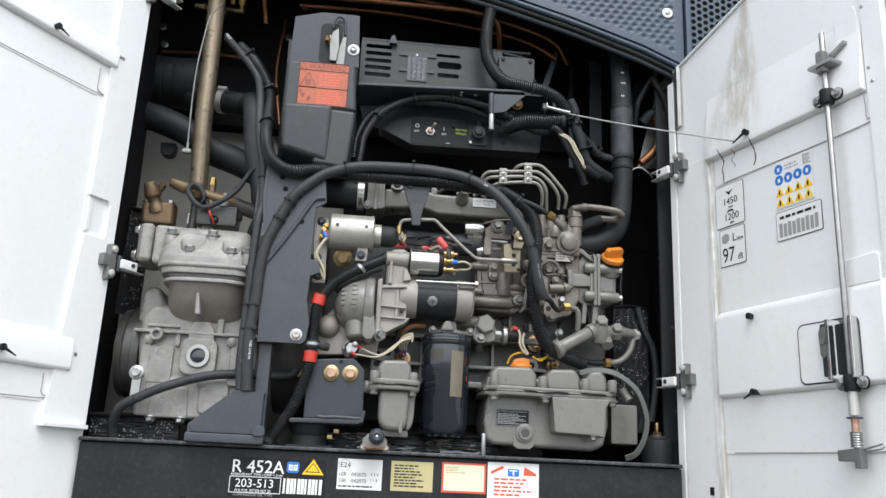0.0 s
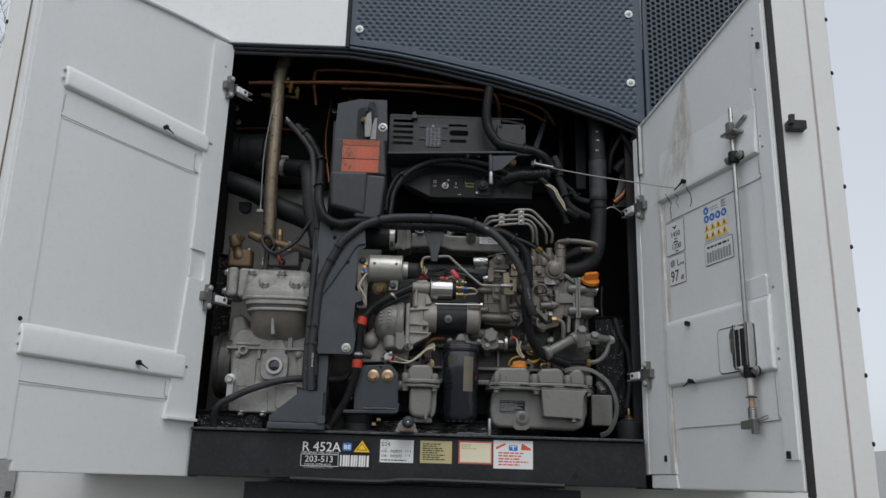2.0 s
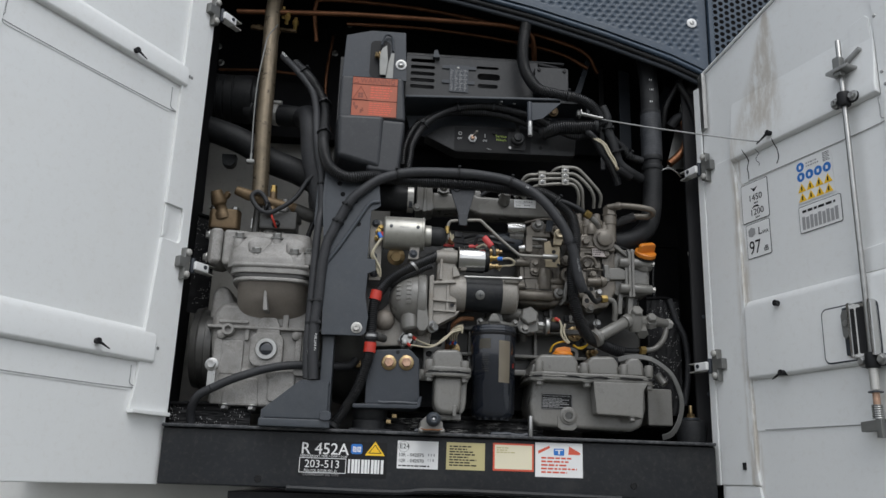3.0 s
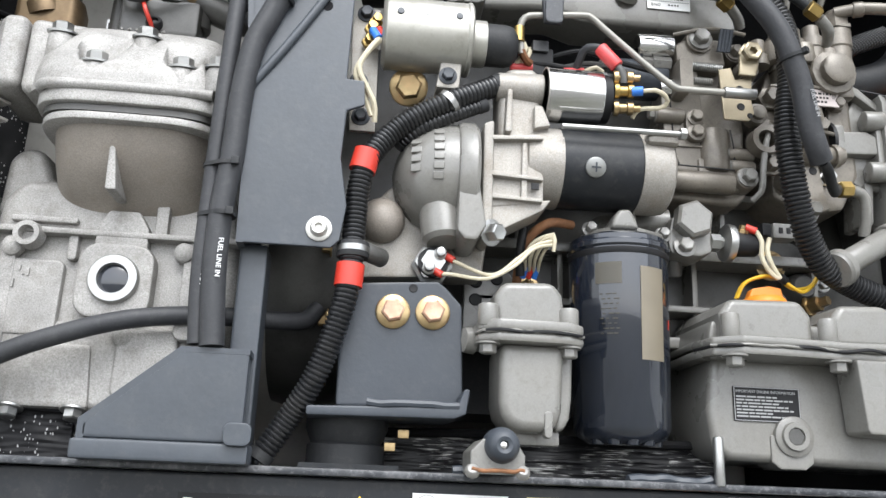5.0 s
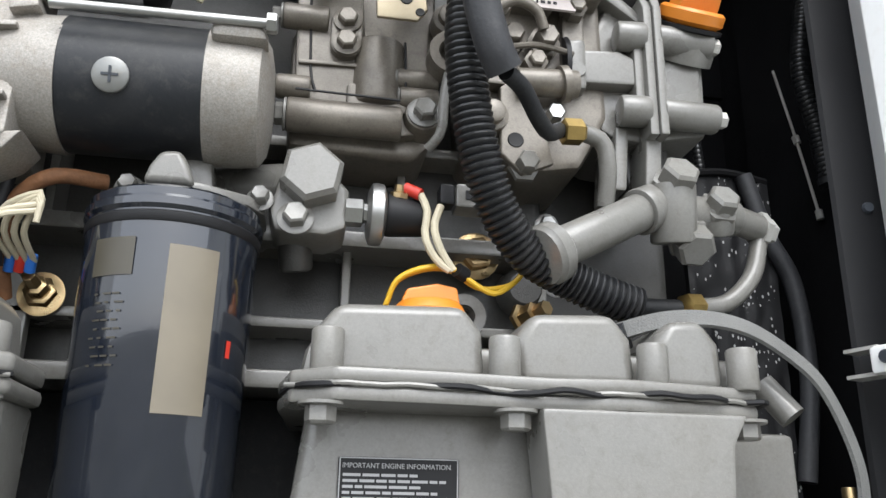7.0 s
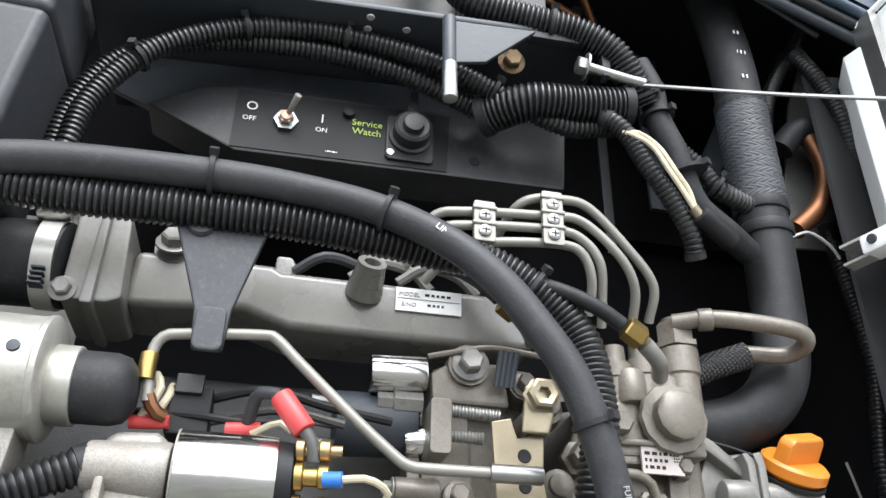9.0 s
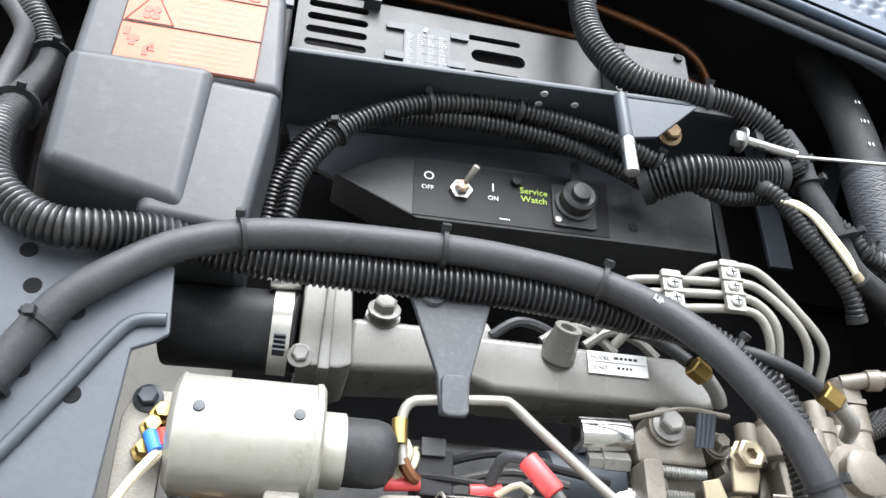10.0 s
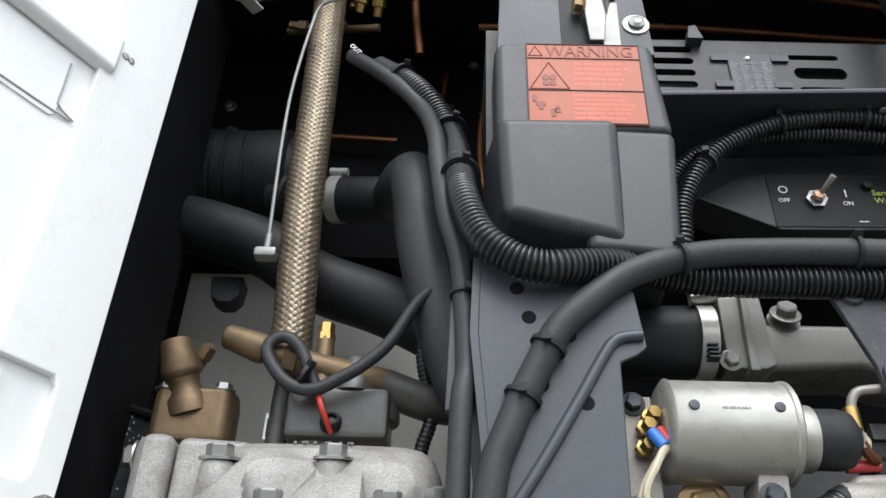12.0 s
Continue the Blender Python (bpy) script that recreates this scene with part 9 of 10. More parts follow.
part("loop_boss", lathe((0.252, 0.012, 2.082), (0, -1, 0), [(0, 0.016), (0.016, 0.0155), (0.016, 0.0095), (0.002, 0.009)], 24), M_PUMP, inj, m=mj)
part("drip_pipe", tube([(0.262, 0.006, 2.100), (0.252, 0.0, 2.078), (0.247, 0.0, 2.05), (0.246, 0.004, 2.028), (0.238, 0.012, 2.018)], 0.0032, 10), M_ENGINE, inj, m=mj)

# distributor head on the right with delivery valves
part("head_block", prism([(0.268, 2.030), (0.264, 2.150), (0.272, 2.178), (0.352, 2.182), (0.364, 2.165), (0.366, 2.060), (0.345, 2.020), (0.30, 2.012)], 0.024, 0.11), M_PUMP, inj, bevel=0.006, m=mj)
part("head_front", prism([(0.276, 2.138), (0.274, 2.176), (0.356, 2.184), (0.360, 2.142)], 0.006, 0.04), M_PUMP, inj, bevel=0.004, m=mj)
for x, z0, z1, r in ((0.282, 2.17, 2.226, 0.0105), (0.300, 2.175, 2.222, 0.0115), (0.322, 2.178, 2.228, 0.0115), (0.352, 2.165, 2.250, 0.0135), (0.340, 2.178, 2.21, 0.009)):
    d_ = part("delivery_valve", lathe((x, 0.018, z0), (0, 0, 1), [(0, r), ((z1 - z0) * 0.45, r), ((z1 - z0) * 0.47, r * 1.12), ((z1 - z0) * 0.7, r * 1.12), ((z1 - z0) * 0.72, r * 0.8), (z1 - z0, r * 0.75)], 20), M_PUMP, inj, m=mj)
part("top_cap", lathe((0.352, 0.018, 2.226), (0, 0, 1), [(0, 0.017), (0.004, 0.017), (0.005, 0.0145), (0.018, 0.0145), (0.021, 0.012), (0.022, 0)], 6), M_PUMP, inj, m=mj)
for x, y, z, r, m_ in ((0.293, -0.002, 2.160, 0.0085, M_PUMP), (0.333, -0.010, 2.166, 0.0175, M_PUMP), (0.318, 0.006, 2.108, 0.0085, M_PUMP), (0.296, 0.010, 2.110, 0.0075, M_PUMP), (0.322, 0.006, 2.050, 0.0065, M_ZINC), (0.303, 0.006, 2.014, 0.0075, M_ENGINE), (0.262, 0.006, 2.060, 0.008, M_PUMP), (0.268, 0.008, 2.138, 0.009, M_PUMP)):
    part("head_bolt", lathe((x, y + 0.012, z), (0, -1, 0), [(0, r * 1.45), (0.004, r * 1.4), (0.005, r), (0.014, r), (0.016, r * 0.82), (0.0155, 0)], 6 if r < 0.01 else 12), m_, inj, m=mj)
lb = part("maker_label", plates([(0.300, 0.330, 2.118, 2.136)], 0.0034, 0.006), M_LABP, inj, "small pinkish-white maker label", m=Matrix.Translation((-0.192, -0.05, -2.090)))
part("print", text_bars(0.302, 0.322, 2.120, 2.134, 3, 0.0032, 23), M_INK, lb)
part("code_mark", text_bars(0.323, 0.329, 2.126, 2.134, 4, 0.0032, 24), M_INK, lb)
part("loop_pipe", tube([(0.276, 0.0, 2.092), (0.276, -0.004, 2.112), (0.292, -0.006, 2.124), (0.308, -0.004, 2.120), (0.314, 0.0, 2.108)], 0.0036, 10), M_PUMP, inj, m=mj)
part("side_pipe", rod((0.296, 0.006, 2.070), (0.338, 0.008, 2.074), 0.0095, n=18, edge=0.001), M_PUMP, inj, m=mj)
part("pipe_collar", rod((0.326, 0.007, 2.072), (0.331, 0.007, 2.073), 0.0125, n=18), M_PUMP, inj, m=mj)

# gear case with filler
gc = thing("timing_gear_case", "grey ribbed gear case at the engine's end", "gear case", (0.398, 0.088, 2.084))
mg = Matrix.Translation((-0.40, -0.05, -2.08))
part("case_body", prism([(0.366, 2.044), (0.364, 2.120), (0.374, 2.142), (0.412, 2.148), (0.448, 2.134), (0.446, 2.046), (0.395, 2.036), (0.376, 2.038)], 0.022, 0.10), M_ENGINE, gc, bevel=0.005, m=mg)
for x0, x1, y in ((0.3955, 0.4010, 0.003), (0.4022, 0.4075, 0.001)):
    part("case_flange", prism([(x0 - 0.001, 2.034), (x0 - 0.001, 2.132), (x0 - 0.004, 2.140), (x1 - 0.002, 2.142), (x1, 2.132), (x1, 2.034)], y, 0.10), M_ENGINE, gc, bevel=0.0016, m=mg)
part("gasket_line", box(0.4008, 0.4024, 0.004, 0.09, 2.035, 2.139), M_INK, gc, "thin black joint line", m=mg)
part("gasket_line", tube([(0.370, 0.018, 2.152), (0.386, 0.010, 2.146), (0.3995, 0.002, 2.1385)], 0.0012, 6), M_INK, gc, m=mg)
for z in (2.112, 2.054):
    part("bolt_tube", rod((0.405, 0.010, z), (0.447, 0.012, z), 0.0105, n=22, edge=0.002), M_ENGINE, gc, m=mg)
    part("tube_bolt", bolt((0.446, 0.012, z), (1, 0, 0), 0.006, 0.007), M_CLAMP, gc, m=mg)
    part("bolt_tube", rod((0.376, 0.012, z), (0.398, 0.010, z), 0.0110, n=22, edge=0.003), M_ENGINE, gc, m=mg)
part("front_pad", prism([(0.409, 2.066), (0.409, 2.100), (0.441, 2.100), (0.440, 2.066)], 0.016, 0.03), M_ENGINE, gc, bevel=0.003, m=mg)
part("rib_upright", box(0.388, 0.3955, 0.008, 0.05, 2.05, 2.115), M_ENGINE, gc, bevel=0.002, m=mg)
part("mid_bar", prism([(0.352, 2.072), (0.352, 2.098), (0.378, 2.100), (0.392, 2.094), (0.392, 2.074)], 0.010, 0.05), M_ENGINE, gc, bevel=0.003, m=mg)
part("mid_collar", prism([(0.340, 2.066), (0.340, 2.104), (0.354, 2.106), (0.354, 2.066)], 0.008, 0.05), M_ENGINE, gc, bevel=0.004, m=mg)
part("collar_plug", lathe((0.347, 0.008, 2.080), (0, -1, 0), [(0, 0.0058), (0.0012, 0.0052), (0.0012, 0)], 16), M_ENGINE, gc, m=mg)
part("ring_groove", lathe((0.338, 0.028, 2.086), (1, 0, 0), [(0, 0.026), (0.003, 0.027), (0.004, 0.024)], 28), M_INK, gc, m=mg)
part("case_fin", prism([(0.358, 2.150), (0.364, 2.157), (0.376, 2.151), (0.398, 2.133), (0.396, 2.124), (0.374, 2.140)], 0.012, 0.06), M_ENGINE, gc, bevel=0.003, m=mg)
part("case_leg", prism([(0.372, 1.998), (0.376, 2.046), (0.386, 2.046), (0.382, 1.998)], 0.018, 0.06), M_ENGINE, gc, bevel=0.003, m=mg)
part("case_leg", prism([(0.392, 1.998), (0.395, 2.040), (0.407, 2.040), (0.404, 1.998)], 0.012, 0.06), M_ENGINE, gc, bevel=0.003, m=mg)
part("case_neck", prism([(0.395, 1.995), (0.388, 2.040), (0.425, 2.044), (0.415, 1.995)], 0.04, 0.10), M_BLOCK, gc, bevel=0.003, m=mg)

# delivery pipes
dpz = thing("injector_pipes", "four bent steel injector pipes held by two clamps", "pipes", (0.24, 0.018, 2.301))
mdp = Matrix.Translation((-0.23, 0.015, -2.29))
for pts in ([(0.140, 0.0, 2.262), (0.152, -0.014, 2.281), (0.175, -0.019, 2.285), (0.235, -0.019, 2.290), (0.262, -0.019, 2.289), (0.290, -0.017, 2.265), (0.304, -0.008, 2.245), (0.308, 0.010, 2.225)],
            [(0.135, 0.01, 2.25), (0.155, -0.012, 2.270), (0.178, -0.019, 2.274), (0.240, -0.019, 2.279), (0.262, -0.018, 2.274), (0.276, -0.014, 2.258), (0.281, 0.0, 2.235), (0.284, 0.012, 2.220)],
            [(0.15, 0.01, 2.24), (0.170, -0.012, 2.258), (0.195, -0.018, 2.263), (0.245, -0.018, 2.268), (0.262, -0.017, 2.262), (0.270, -0.010, 2.245), (0.272, 0.006, 2.225)],
            [(0.205, 0.02, 2.285), (0.213, -0.010, 2.298), (0.225, -0.018, 2.304), (0.245, -0.019, 2.306), (0.268, -0.018, 2.303), (0.298, -0.014, 2.275), (0.320, -0.006, 2.250), (0.322, 0.012, 2.228)]):
    part("pipe", tube(pts, 0.0036, 12, 0.004), M_TUBE, dpz, m=mdp)
for x0, z0, n_ in ((0.178, 2.262, 2), (0.229, 2.266, 3)):
    c_ = part("pipe_clamp", prism(rounded(x0, x0 + 0.016, z0 - 0.004, z0 + 0.012 * n_ + 0.005, 0.002), -0.027, -0.022), M_TUBE, dpz, "ribbed steel pipe clamp", 0.001, mdp)
    for i in range(n_):
        part("clamp_screw", lathe((x0 + 0.008, -0.027, z0 + 0.004 + i * 0.0125), (0, -1, 0), [(0, 0.0048), (0.0015, 0.0046), (0.0025, 0.0032), (0.0025, 0.0009), (0.0018, 0)], 14), M_ZINC, c_)
        part("screw_cross", plates([(x0 + 0.0052, x0 + 0.0108, z0 + 0.0035 + i * 0.0125, z0 + 0.0045 + i * 0.0125), (x0 + 0.0075, x0 + 0.0085, z0 + 0.0012 + i * 0.0125, z0 + 0.0068 + i * 0.0125)], -0.0298, -0.0290), M_INK, c_)
        part("clamp_ridge", box(x0 - 0.001, x0 + 0.017, -0.0285, -0.024, z0 + 0.0090 + i * 0.0125, z0 + 0.0120 + i * 0.0125), M_TUBE, c_, bevel=0.001)
elp = thing("return_elbow", "grey bent steel return pipe with hose tail", "pipe", (0.400, 0.028, 2.236))
part("pipe", tube([(-0.050, 0.015, 0.004), (-0.02, 0.0, 0.004), (0.03, -0.012, -0.004), (0.045, -0.006, -0.010), (0.040, 0.012, -0.014), (0.01, 0.022, -0.012)], 0.0065, 14, 0.004), M_PUMP, elp)
part("stop_bead", rod((-0.034, 0.006, 0.004), (-0.024, 0.002, 0.004), 0.0085, n=16, edge=0.001), M_PUMP, elp)
part("braided_tail", tube([(0.012, 0.022, -0.013), (-0.02, 0.032, -0.024), (-0.05, 0.045, -0.04)], 0.0105, 14), M_MESHSLV, elp, "black braided hose tail")

# brass unions on the small fuel hoses
un = thing("fuel_unions", "brass hexagon unions with short rubber tails", "fittings", (0.285, -0.016, 2.21))
mu_ = Matrix.Translation((-0.28, 0.03, -2.21))
for p, ax_, tail, stub in (((0.278, -0.032, 2.203), (1, 0.2, -0.55), [(0.276, -0.032, 2.204), (0.258, -0.034, 2.214), (0.235, -0.030, 2.225), (0.21, -0.018, 2.236)], [(0.292, -0.028, 2.194), (0.305, -0.02, 2.186), (0.315, 0.0, 2.184)]),
                           ((0.208, 0.013, 2.234), (0.8, 0.2, -0.5), [(0.206, 0.013, 2.236), (0.194, 0.019, 2.250), (0.182, 0.028, 2.262), (0.172, 0.04, 2.27)], [(0.220, 0.016, 2.226), (0.230, 0.022, 2.218), (0.236, 0.03, 2.212)]),
                           ((0.321, 0.014, 2.027), (1, 0.1, 0.1), [(0.319, 0.013, 2.027), (0.308, 0.0, 2.018), (0.297, -0.014, 2.020), (0.284, -0.030, 2.029), (0.270, -0.045, 2.030)], [(0.336, 0.017, 2.029), (0.350, 0.019, 2.024), (0.354, 0.023, 2.006), (0.354, 0.031, 1.985)])):
    u_ = part("union_nut", lathe(p, ax_, [(0, 0.0072), (0.001, 0.0085), (0.013, 0.0085), (0.015, 0.0065)], 6), M_NEWBRASS, un, "brass union nut", m=mu_)
    part("tail", tube(tail, 0.0052, 12), M_RUBBER, u_)
    part("stub", tube(stub, 0.0058, 12), M_ENGINE, u_)

# ---- fuel lines and corrugated wiring looms ----
def tied(name, label, category, pts, r, mat, ties=(), corrugated=False, words=()):
    t = thing(name, label, category, pts[0], group="hoses and looms")
    mo = Matrix.Translation(-Vector(pts[0]))
    part("hose_body", conduit(pts, r) if corrugated else tube(pts, r, 18), mat, t, m=mo)
    fine = spline(pts, 0.004)
    for p, rr in ties:
        i = min(range(len(fine)), key=lambda k: (fine[k] - Vector(p)).length)
        i = min(max(i, 1), len(fine) - 2)
        cable_tie(fine[i] - Vector(pts[0]), fine[i + 1] - fine[i - 1], rr, t)
    if corrugated and not ties:
        for a, b in ((fine[0], fine[2]), (fine[-3], fine[-1])):
            part("end_cuff", rod(a - Vector(pts[0]), b - Vector(pts[0]), r * 1.06, n=18), M_RUBBER, t)
    return t, mo


LOOP = [(-0.263, -0.03, 1.826), (-0.268, -0.03, 1.889), (-0.268, -0.03, 1.943), (-0.264, -0.03, 1.99), (-0.262, -0.031, 2.049), (-0.256, -0.032, 2.098), (-0.247, -0.032, 2.123), (-0.238, -0.032, 2.145), (-0.225, -0.034, 2.172), (-0.21, -0.036, 2.199), (-0.19, -0.036, 2.219), (-0.164, -0.034, 2.241), (-0.136, -0.032, 2.255), (-0.105, -0.029, 2.265), (-0.066, -0.026, 2.271), (0.01, -0.026, 2.273), (0.06, -0.026, 2.271), (0.115, -0.028, 2.262), (0.16, -0.036, 2.24), (0.19, -0.044, 2.213), (0.213, -0.048, 2.183), (0.231, -0.05, 2.155), (0.243, -0.049, 2.126), (0.253, -0.045, 2.096), (0.258, -0.042, 2.069), (0.266, -0.038, 2.043), (0.274, -0.032, 2.03)]
fl_in, mo = tied("fuel_line", "dark rubber fuel inlet line arching over the engine", "fuel line", LOOP, 0.0104, M_HOSE, (((-0.236, -0.03, 2.15), 0.0125), ((-0.217, -0.03, 2.187), 0.0125), ((-0.121, -0.03, 2.26), 0.013), ((0.011, -0.03, 2.273), 0.013), ((0.123, -0.03, 2.26), 0.013), ((0.244, -0.05, 2.124), 0.012)))
lettering("FUEL LINE IN", 0.0058, mo @ pose(-0.2650, -0.0412, 1.915, 0, 90, 0), M_LABW, fl_in)
lettering("LINE IN", 0.0062, mo @ pose(0.150, -0.0455, 2.244, 0, 36, 0), M_LABW, fl_in)
lettering("FUEL LINE IN", 0.0048, mo @ pose(0.2545, -0.0565, 2.090, 0, 80, 0), M_GREY, fl_in)
OUT = [(-0.395, 0.075, 2.575), (-0.351, 0.055, 2.523), (-0.318, 0.045, 2.476), (-0.303, 0.015, 2.418), (-0.298, -0.002, 2.369), (-0.29, -0.01, 2.311), (-0.28, -0.014, 2.271), (-0.276, -0.014, 2.237), (-0.273, -0.016, 2.177), (-0.276, -0.022, 2.148), (-0.278, -0.024, 2.062), (-0.28, -0.024, 1.944), (-0.28, -0.024, 1.88), (-0.276, -0.024, 1.828)]
fl_out, mo = tied("fuel_line", "dark rubber fuel outlet line running down the plate", "fuel line", OUT, 0.0078, M_HOSE, (((-0.277, -0.014, 2.237), 0.0095),))
for z in (1.983, 1.938):
    ring_ = []
    for a in range(0, 360, 12):
        c_, n_ = math.cos(radians(a)), math.sin(radians(a))
        ring_.append(max(((-0.2662 + 0.0115 * c_, -0.0300 + 0.0115 * n_), (-0.2795 + 0.0089 * c_, -0.0240 + 0.0089 * n_)), key=lambda p_: p_[0] * c_ + p_[1] * n_))
    tie_ = part("cable_tie", prism_z(ring_, z - 0.0018, z + 0.0018), M_RUBBER, fl_out, m=mo)
    part("tie_head", box(-0.2625, -0.2555, -0.0450, -0.0395, z - 0.0032, z + 0.0034), M_RUBBER, tie_, bevel=0.0008)
lettering("FUEL LINE OUT", 0.0058, mo @ pose(-0.2780, -0.0325, 1.915, 0, 90, 0), M_LABW, fl_out)
lettering("OUT", 0.0075, mo @ pose(-0.397, 0.0615, 2.576, 0, 50, 0), M_LABW, fl_out)
MAIN = [(-0.365, 0.072, 2.555), (-0.322, 0.052, 2.505), (-0.291, 0.044, 2.446), (-0.281, 0, 2.368), (-0.277, -0.03, 2.313), (-0.264, -0.042, 2.27), (-0.243, -0.044, 2.25), (-0.222, -0.044, 2.243), (-0.203, -0.042, 2.245), (-0.168, -0.03, 2.254), (-0.14, -0.018, 2.256), (-0.087, -0.013, 2.254), (-0.006, -0.013, 2.254), (0.059, -0.013, 2.254), (0.116, -0.012, 2.25), (0.16, -0.008, 2.247), (0.197, -0.004, 2.245), (0.232, -0.006, 2.224), (0.255, -0.008, 2.197), (0.262, -0.01, 2.165), (0.262, -0.012, 2.128), (0.257, -0.01, 2.09), (0.256, -0.008, 2.06), (0.26, -0.004, 2.025), (0.268, 0.002, 1.99), (0.28, 0.01, 1.963), (0.299, 0.02, 1.942), (0.326, 0.03, 1.931), (0.352, 0.033, 1.922), (0.372, 0.036, 1.917)]
tied("wiring_loom", "thick black corrugated wiring loom sweeping across the engine", "wiring loom", MAIN, 0.0125, M_CORR, (((-0.345, 0.06, 2.522), 0.016), ((-0.292, 0.04, 2.442), 0.017), ((-0.280, -0.005, 2.345), 0.016), ((0.225, -0.006, 2.228), 0.0145)), True)
rs, mrs = tied("wiring_loom", "black corrugated battery lead with red sleeves and ring clamp", "wiring loom", [(-0.026, 0, 2.097), (-0.073, -0.01, 2.071), (-0.104, -0.01, 2.053), (-0.129, -0.01, 2.032), (-0.148, -0.014, 2.003), (-0.154, -0.014, 1.973), (-0.155, -0.014, 1.941), (-0.156, -0.018, 1.899), (-0.161, -0.018, 1.864), (-0.178, -0.012, 1.811), (-0.199, 0, 1.774), (-0.221, 0, 1.739)], 0.0105, M_CORR, (), True)
part("red_sleeve", rod((-0.148, -0.014, 2.012), (-0.152, -0.014, 1.993), 0.0122, n=22), M_RED, rs, "red tape sleeve", m=mrs)
part("red_sleeve", rod((-0.156, -0.018, 1.905), (-0.157, -0.018, 1.885), 0.0122, n=22), M_RED, rs, m=mrs)
part("ring_clamp", rod((-0.155, -0.016, 1.925), (-0.155, -0.016, 1.911), 0.0140, n=24, edge=0.001), M_RUBBER, rs, m=mrs)
part("ring_band", rod((-0.155, -0.016, 1.921), (-0.155, -0.016, 1.916), 0.0143, n=24), M_ZINC, rs, m=mrs)
part("clamp_stem", rod((-0.146, -0.012, 1.920), (-0.128, 0.006, 1.918), 0.0085, n=16, edge=0.002), M_BLOCK, rs, m=mrs)
part("lead_ring", rod((-0.074, -0.01, 2.071), (-0.078, -0.01, 2.067), 0.0125, n=22), M_ZINC, rs, m=mrs)
tied("wiring_loom", "thin corrugated loom beside the starter lead", "wiring loom", [(-0.04, 0.0, 2.075), (-0.075, -0.006, 2.056), (-0.105, -0.004, 2.04), (-0.12, 0.01, 2.03)], 0.007, M_CORR, (), True)
tied("wiring_loom", "corrugated loom arching over the control box", "wiring loom", [(-0.097, 0.035, 2.3), (-0.094, 0.03, 2.322), (-0.089, 0.03, 2.358), (-0.066, 0.03, 2.401), (-0.036, 0.03, 2.428), (0.006, 0.03, 2.449), (0.045, 0.03, 2.457), (0.077, 0.03, 2.459), (0.125, 0.03, 2.453), (0.173, 0.03, 2.441), (0.221, 0.03, 2.42), (0.27, 0.03, 2.4), (0.316, 0.03, 2.407)], 0.0085, M_CORR, (((-0.062, 0.03, 2.404), 0.011), ((0.012, 0.03, 2.450), 0.010), ((0.090, 0.03, 2.458), 0.010), ((0.21, 0.03, 2.424), 0.010)), True)
tied("wiring_loom", "second corrugated loom close behind the first", "wiring loom", [(-0.108, 0.042, 2.31), (-0.104, 0.042, 2.358), (-0.083, 0.042, 2.405), (-0.048, 0.042, 2.430), (0, 0.042, 2.445), (0.06, 0.042, 2.449), (0.12, 0.042, 2.442), (0.17, 0.044, 2.428), (0.22, 0.05, 2.412)], 0.0085, M_CORR, (), True)
tied("wiring_loom", "thick corrugated loom stub beside the bracket", "wiring loom", [(0.205, 0.05, 2.412), (0.237, 0.026, 2.415), (0.277, 0.022, 2.417), (0.324, 0.02, 2.422)], 0.0165, M_CORR, (), True)
tied("wiring_loom", "corrugated loom dropping from the bay roof", "wiring loom", [(0.170, 0.03, 2.72), (0.160, 0.025, 2.66), (0.154, 0.02, 2.61), (0.155, 0.018, 2.565), (0.166, 0.014, 2.53), (0.190, 0.010, 2.499), (0.236, 0.006, 2.486), (0.275, 0.004, 2.479), (0.305, 0.004, 2.464), (0.322, 0.01, 2.445), (0.336, 0.02, 2.425)], 0.0135, M_CORR, (((0.255, 0.006, 2.483), 0.0145), ((0.334, 0.02, 2.436), 0.018)), True)
tied("wiring_loom", "taped loom with corrugated branches and pale leads", "wiring loom", [(0.336, 0.02, 2.470), (0.346, 0.02, 2.445), (0.349, 0.02, 2.412), (0.359, 0.02, 2.384), (0.365, 0.022, 2.360), (0.376, 0.026, 2.336), (0.404, 0.034, 2.320), (0.43, 0.05, 2.315)], 0.0105, M_RUBBER, (((0.349, 0.02, 2.418), 0.0135), ((0.363, 0.02, 2.364), 0.020)))
tied("wiring_loom", "corrugated branch loom below the bracket", "wiring loom", [(0.300, 0.02, 2.408), (0.310, 0.016, 2.398), (0.319, 0.015, 2.385), (0.330, 0.015, 2.362), (0.346, 0.016, 2.337), (0.362, 0.02, 2.308), (0.37, 0.03, 2.29)], 0.0078, M_CORR, (), True)
tied("wiring_loom", "corrugated branch loom near the standpipe", "wiring loom", [(0.362, 0.028, 2.398), (0.373, 0.03, 2.388), (0.385, 0.03, 2.378), (0.395, 0.03, 2.362), (0.409, 0.032, 2.356), (0.43, 0.04, 2.354)], 0.0085, M_CORR, (((0.398, 0.03, 2.36), 0.011),), True)
pw = thing("pale_leads", "pair of pale leads leaving the loom to a plug", "wiring", (0.342, 0.008, 2.355))
mpw = Matrix.Translation((-0.342, -0.008, -2.355))
for d in (0.0, 0.0055):
    part("lead", tube([(0.312, 0.012, 2.388), (0.318 + d, 0.008, 2.384 + d * 0.4), (0.333 + d, 0.006, 2.373), (0.343 + d, 0.004, 2.351), (0.353 + d, 0.006, 2.336), (0.363, 0.008, 2.319)], 0.0021, 8), M_WIRE, pw, m=mpw)
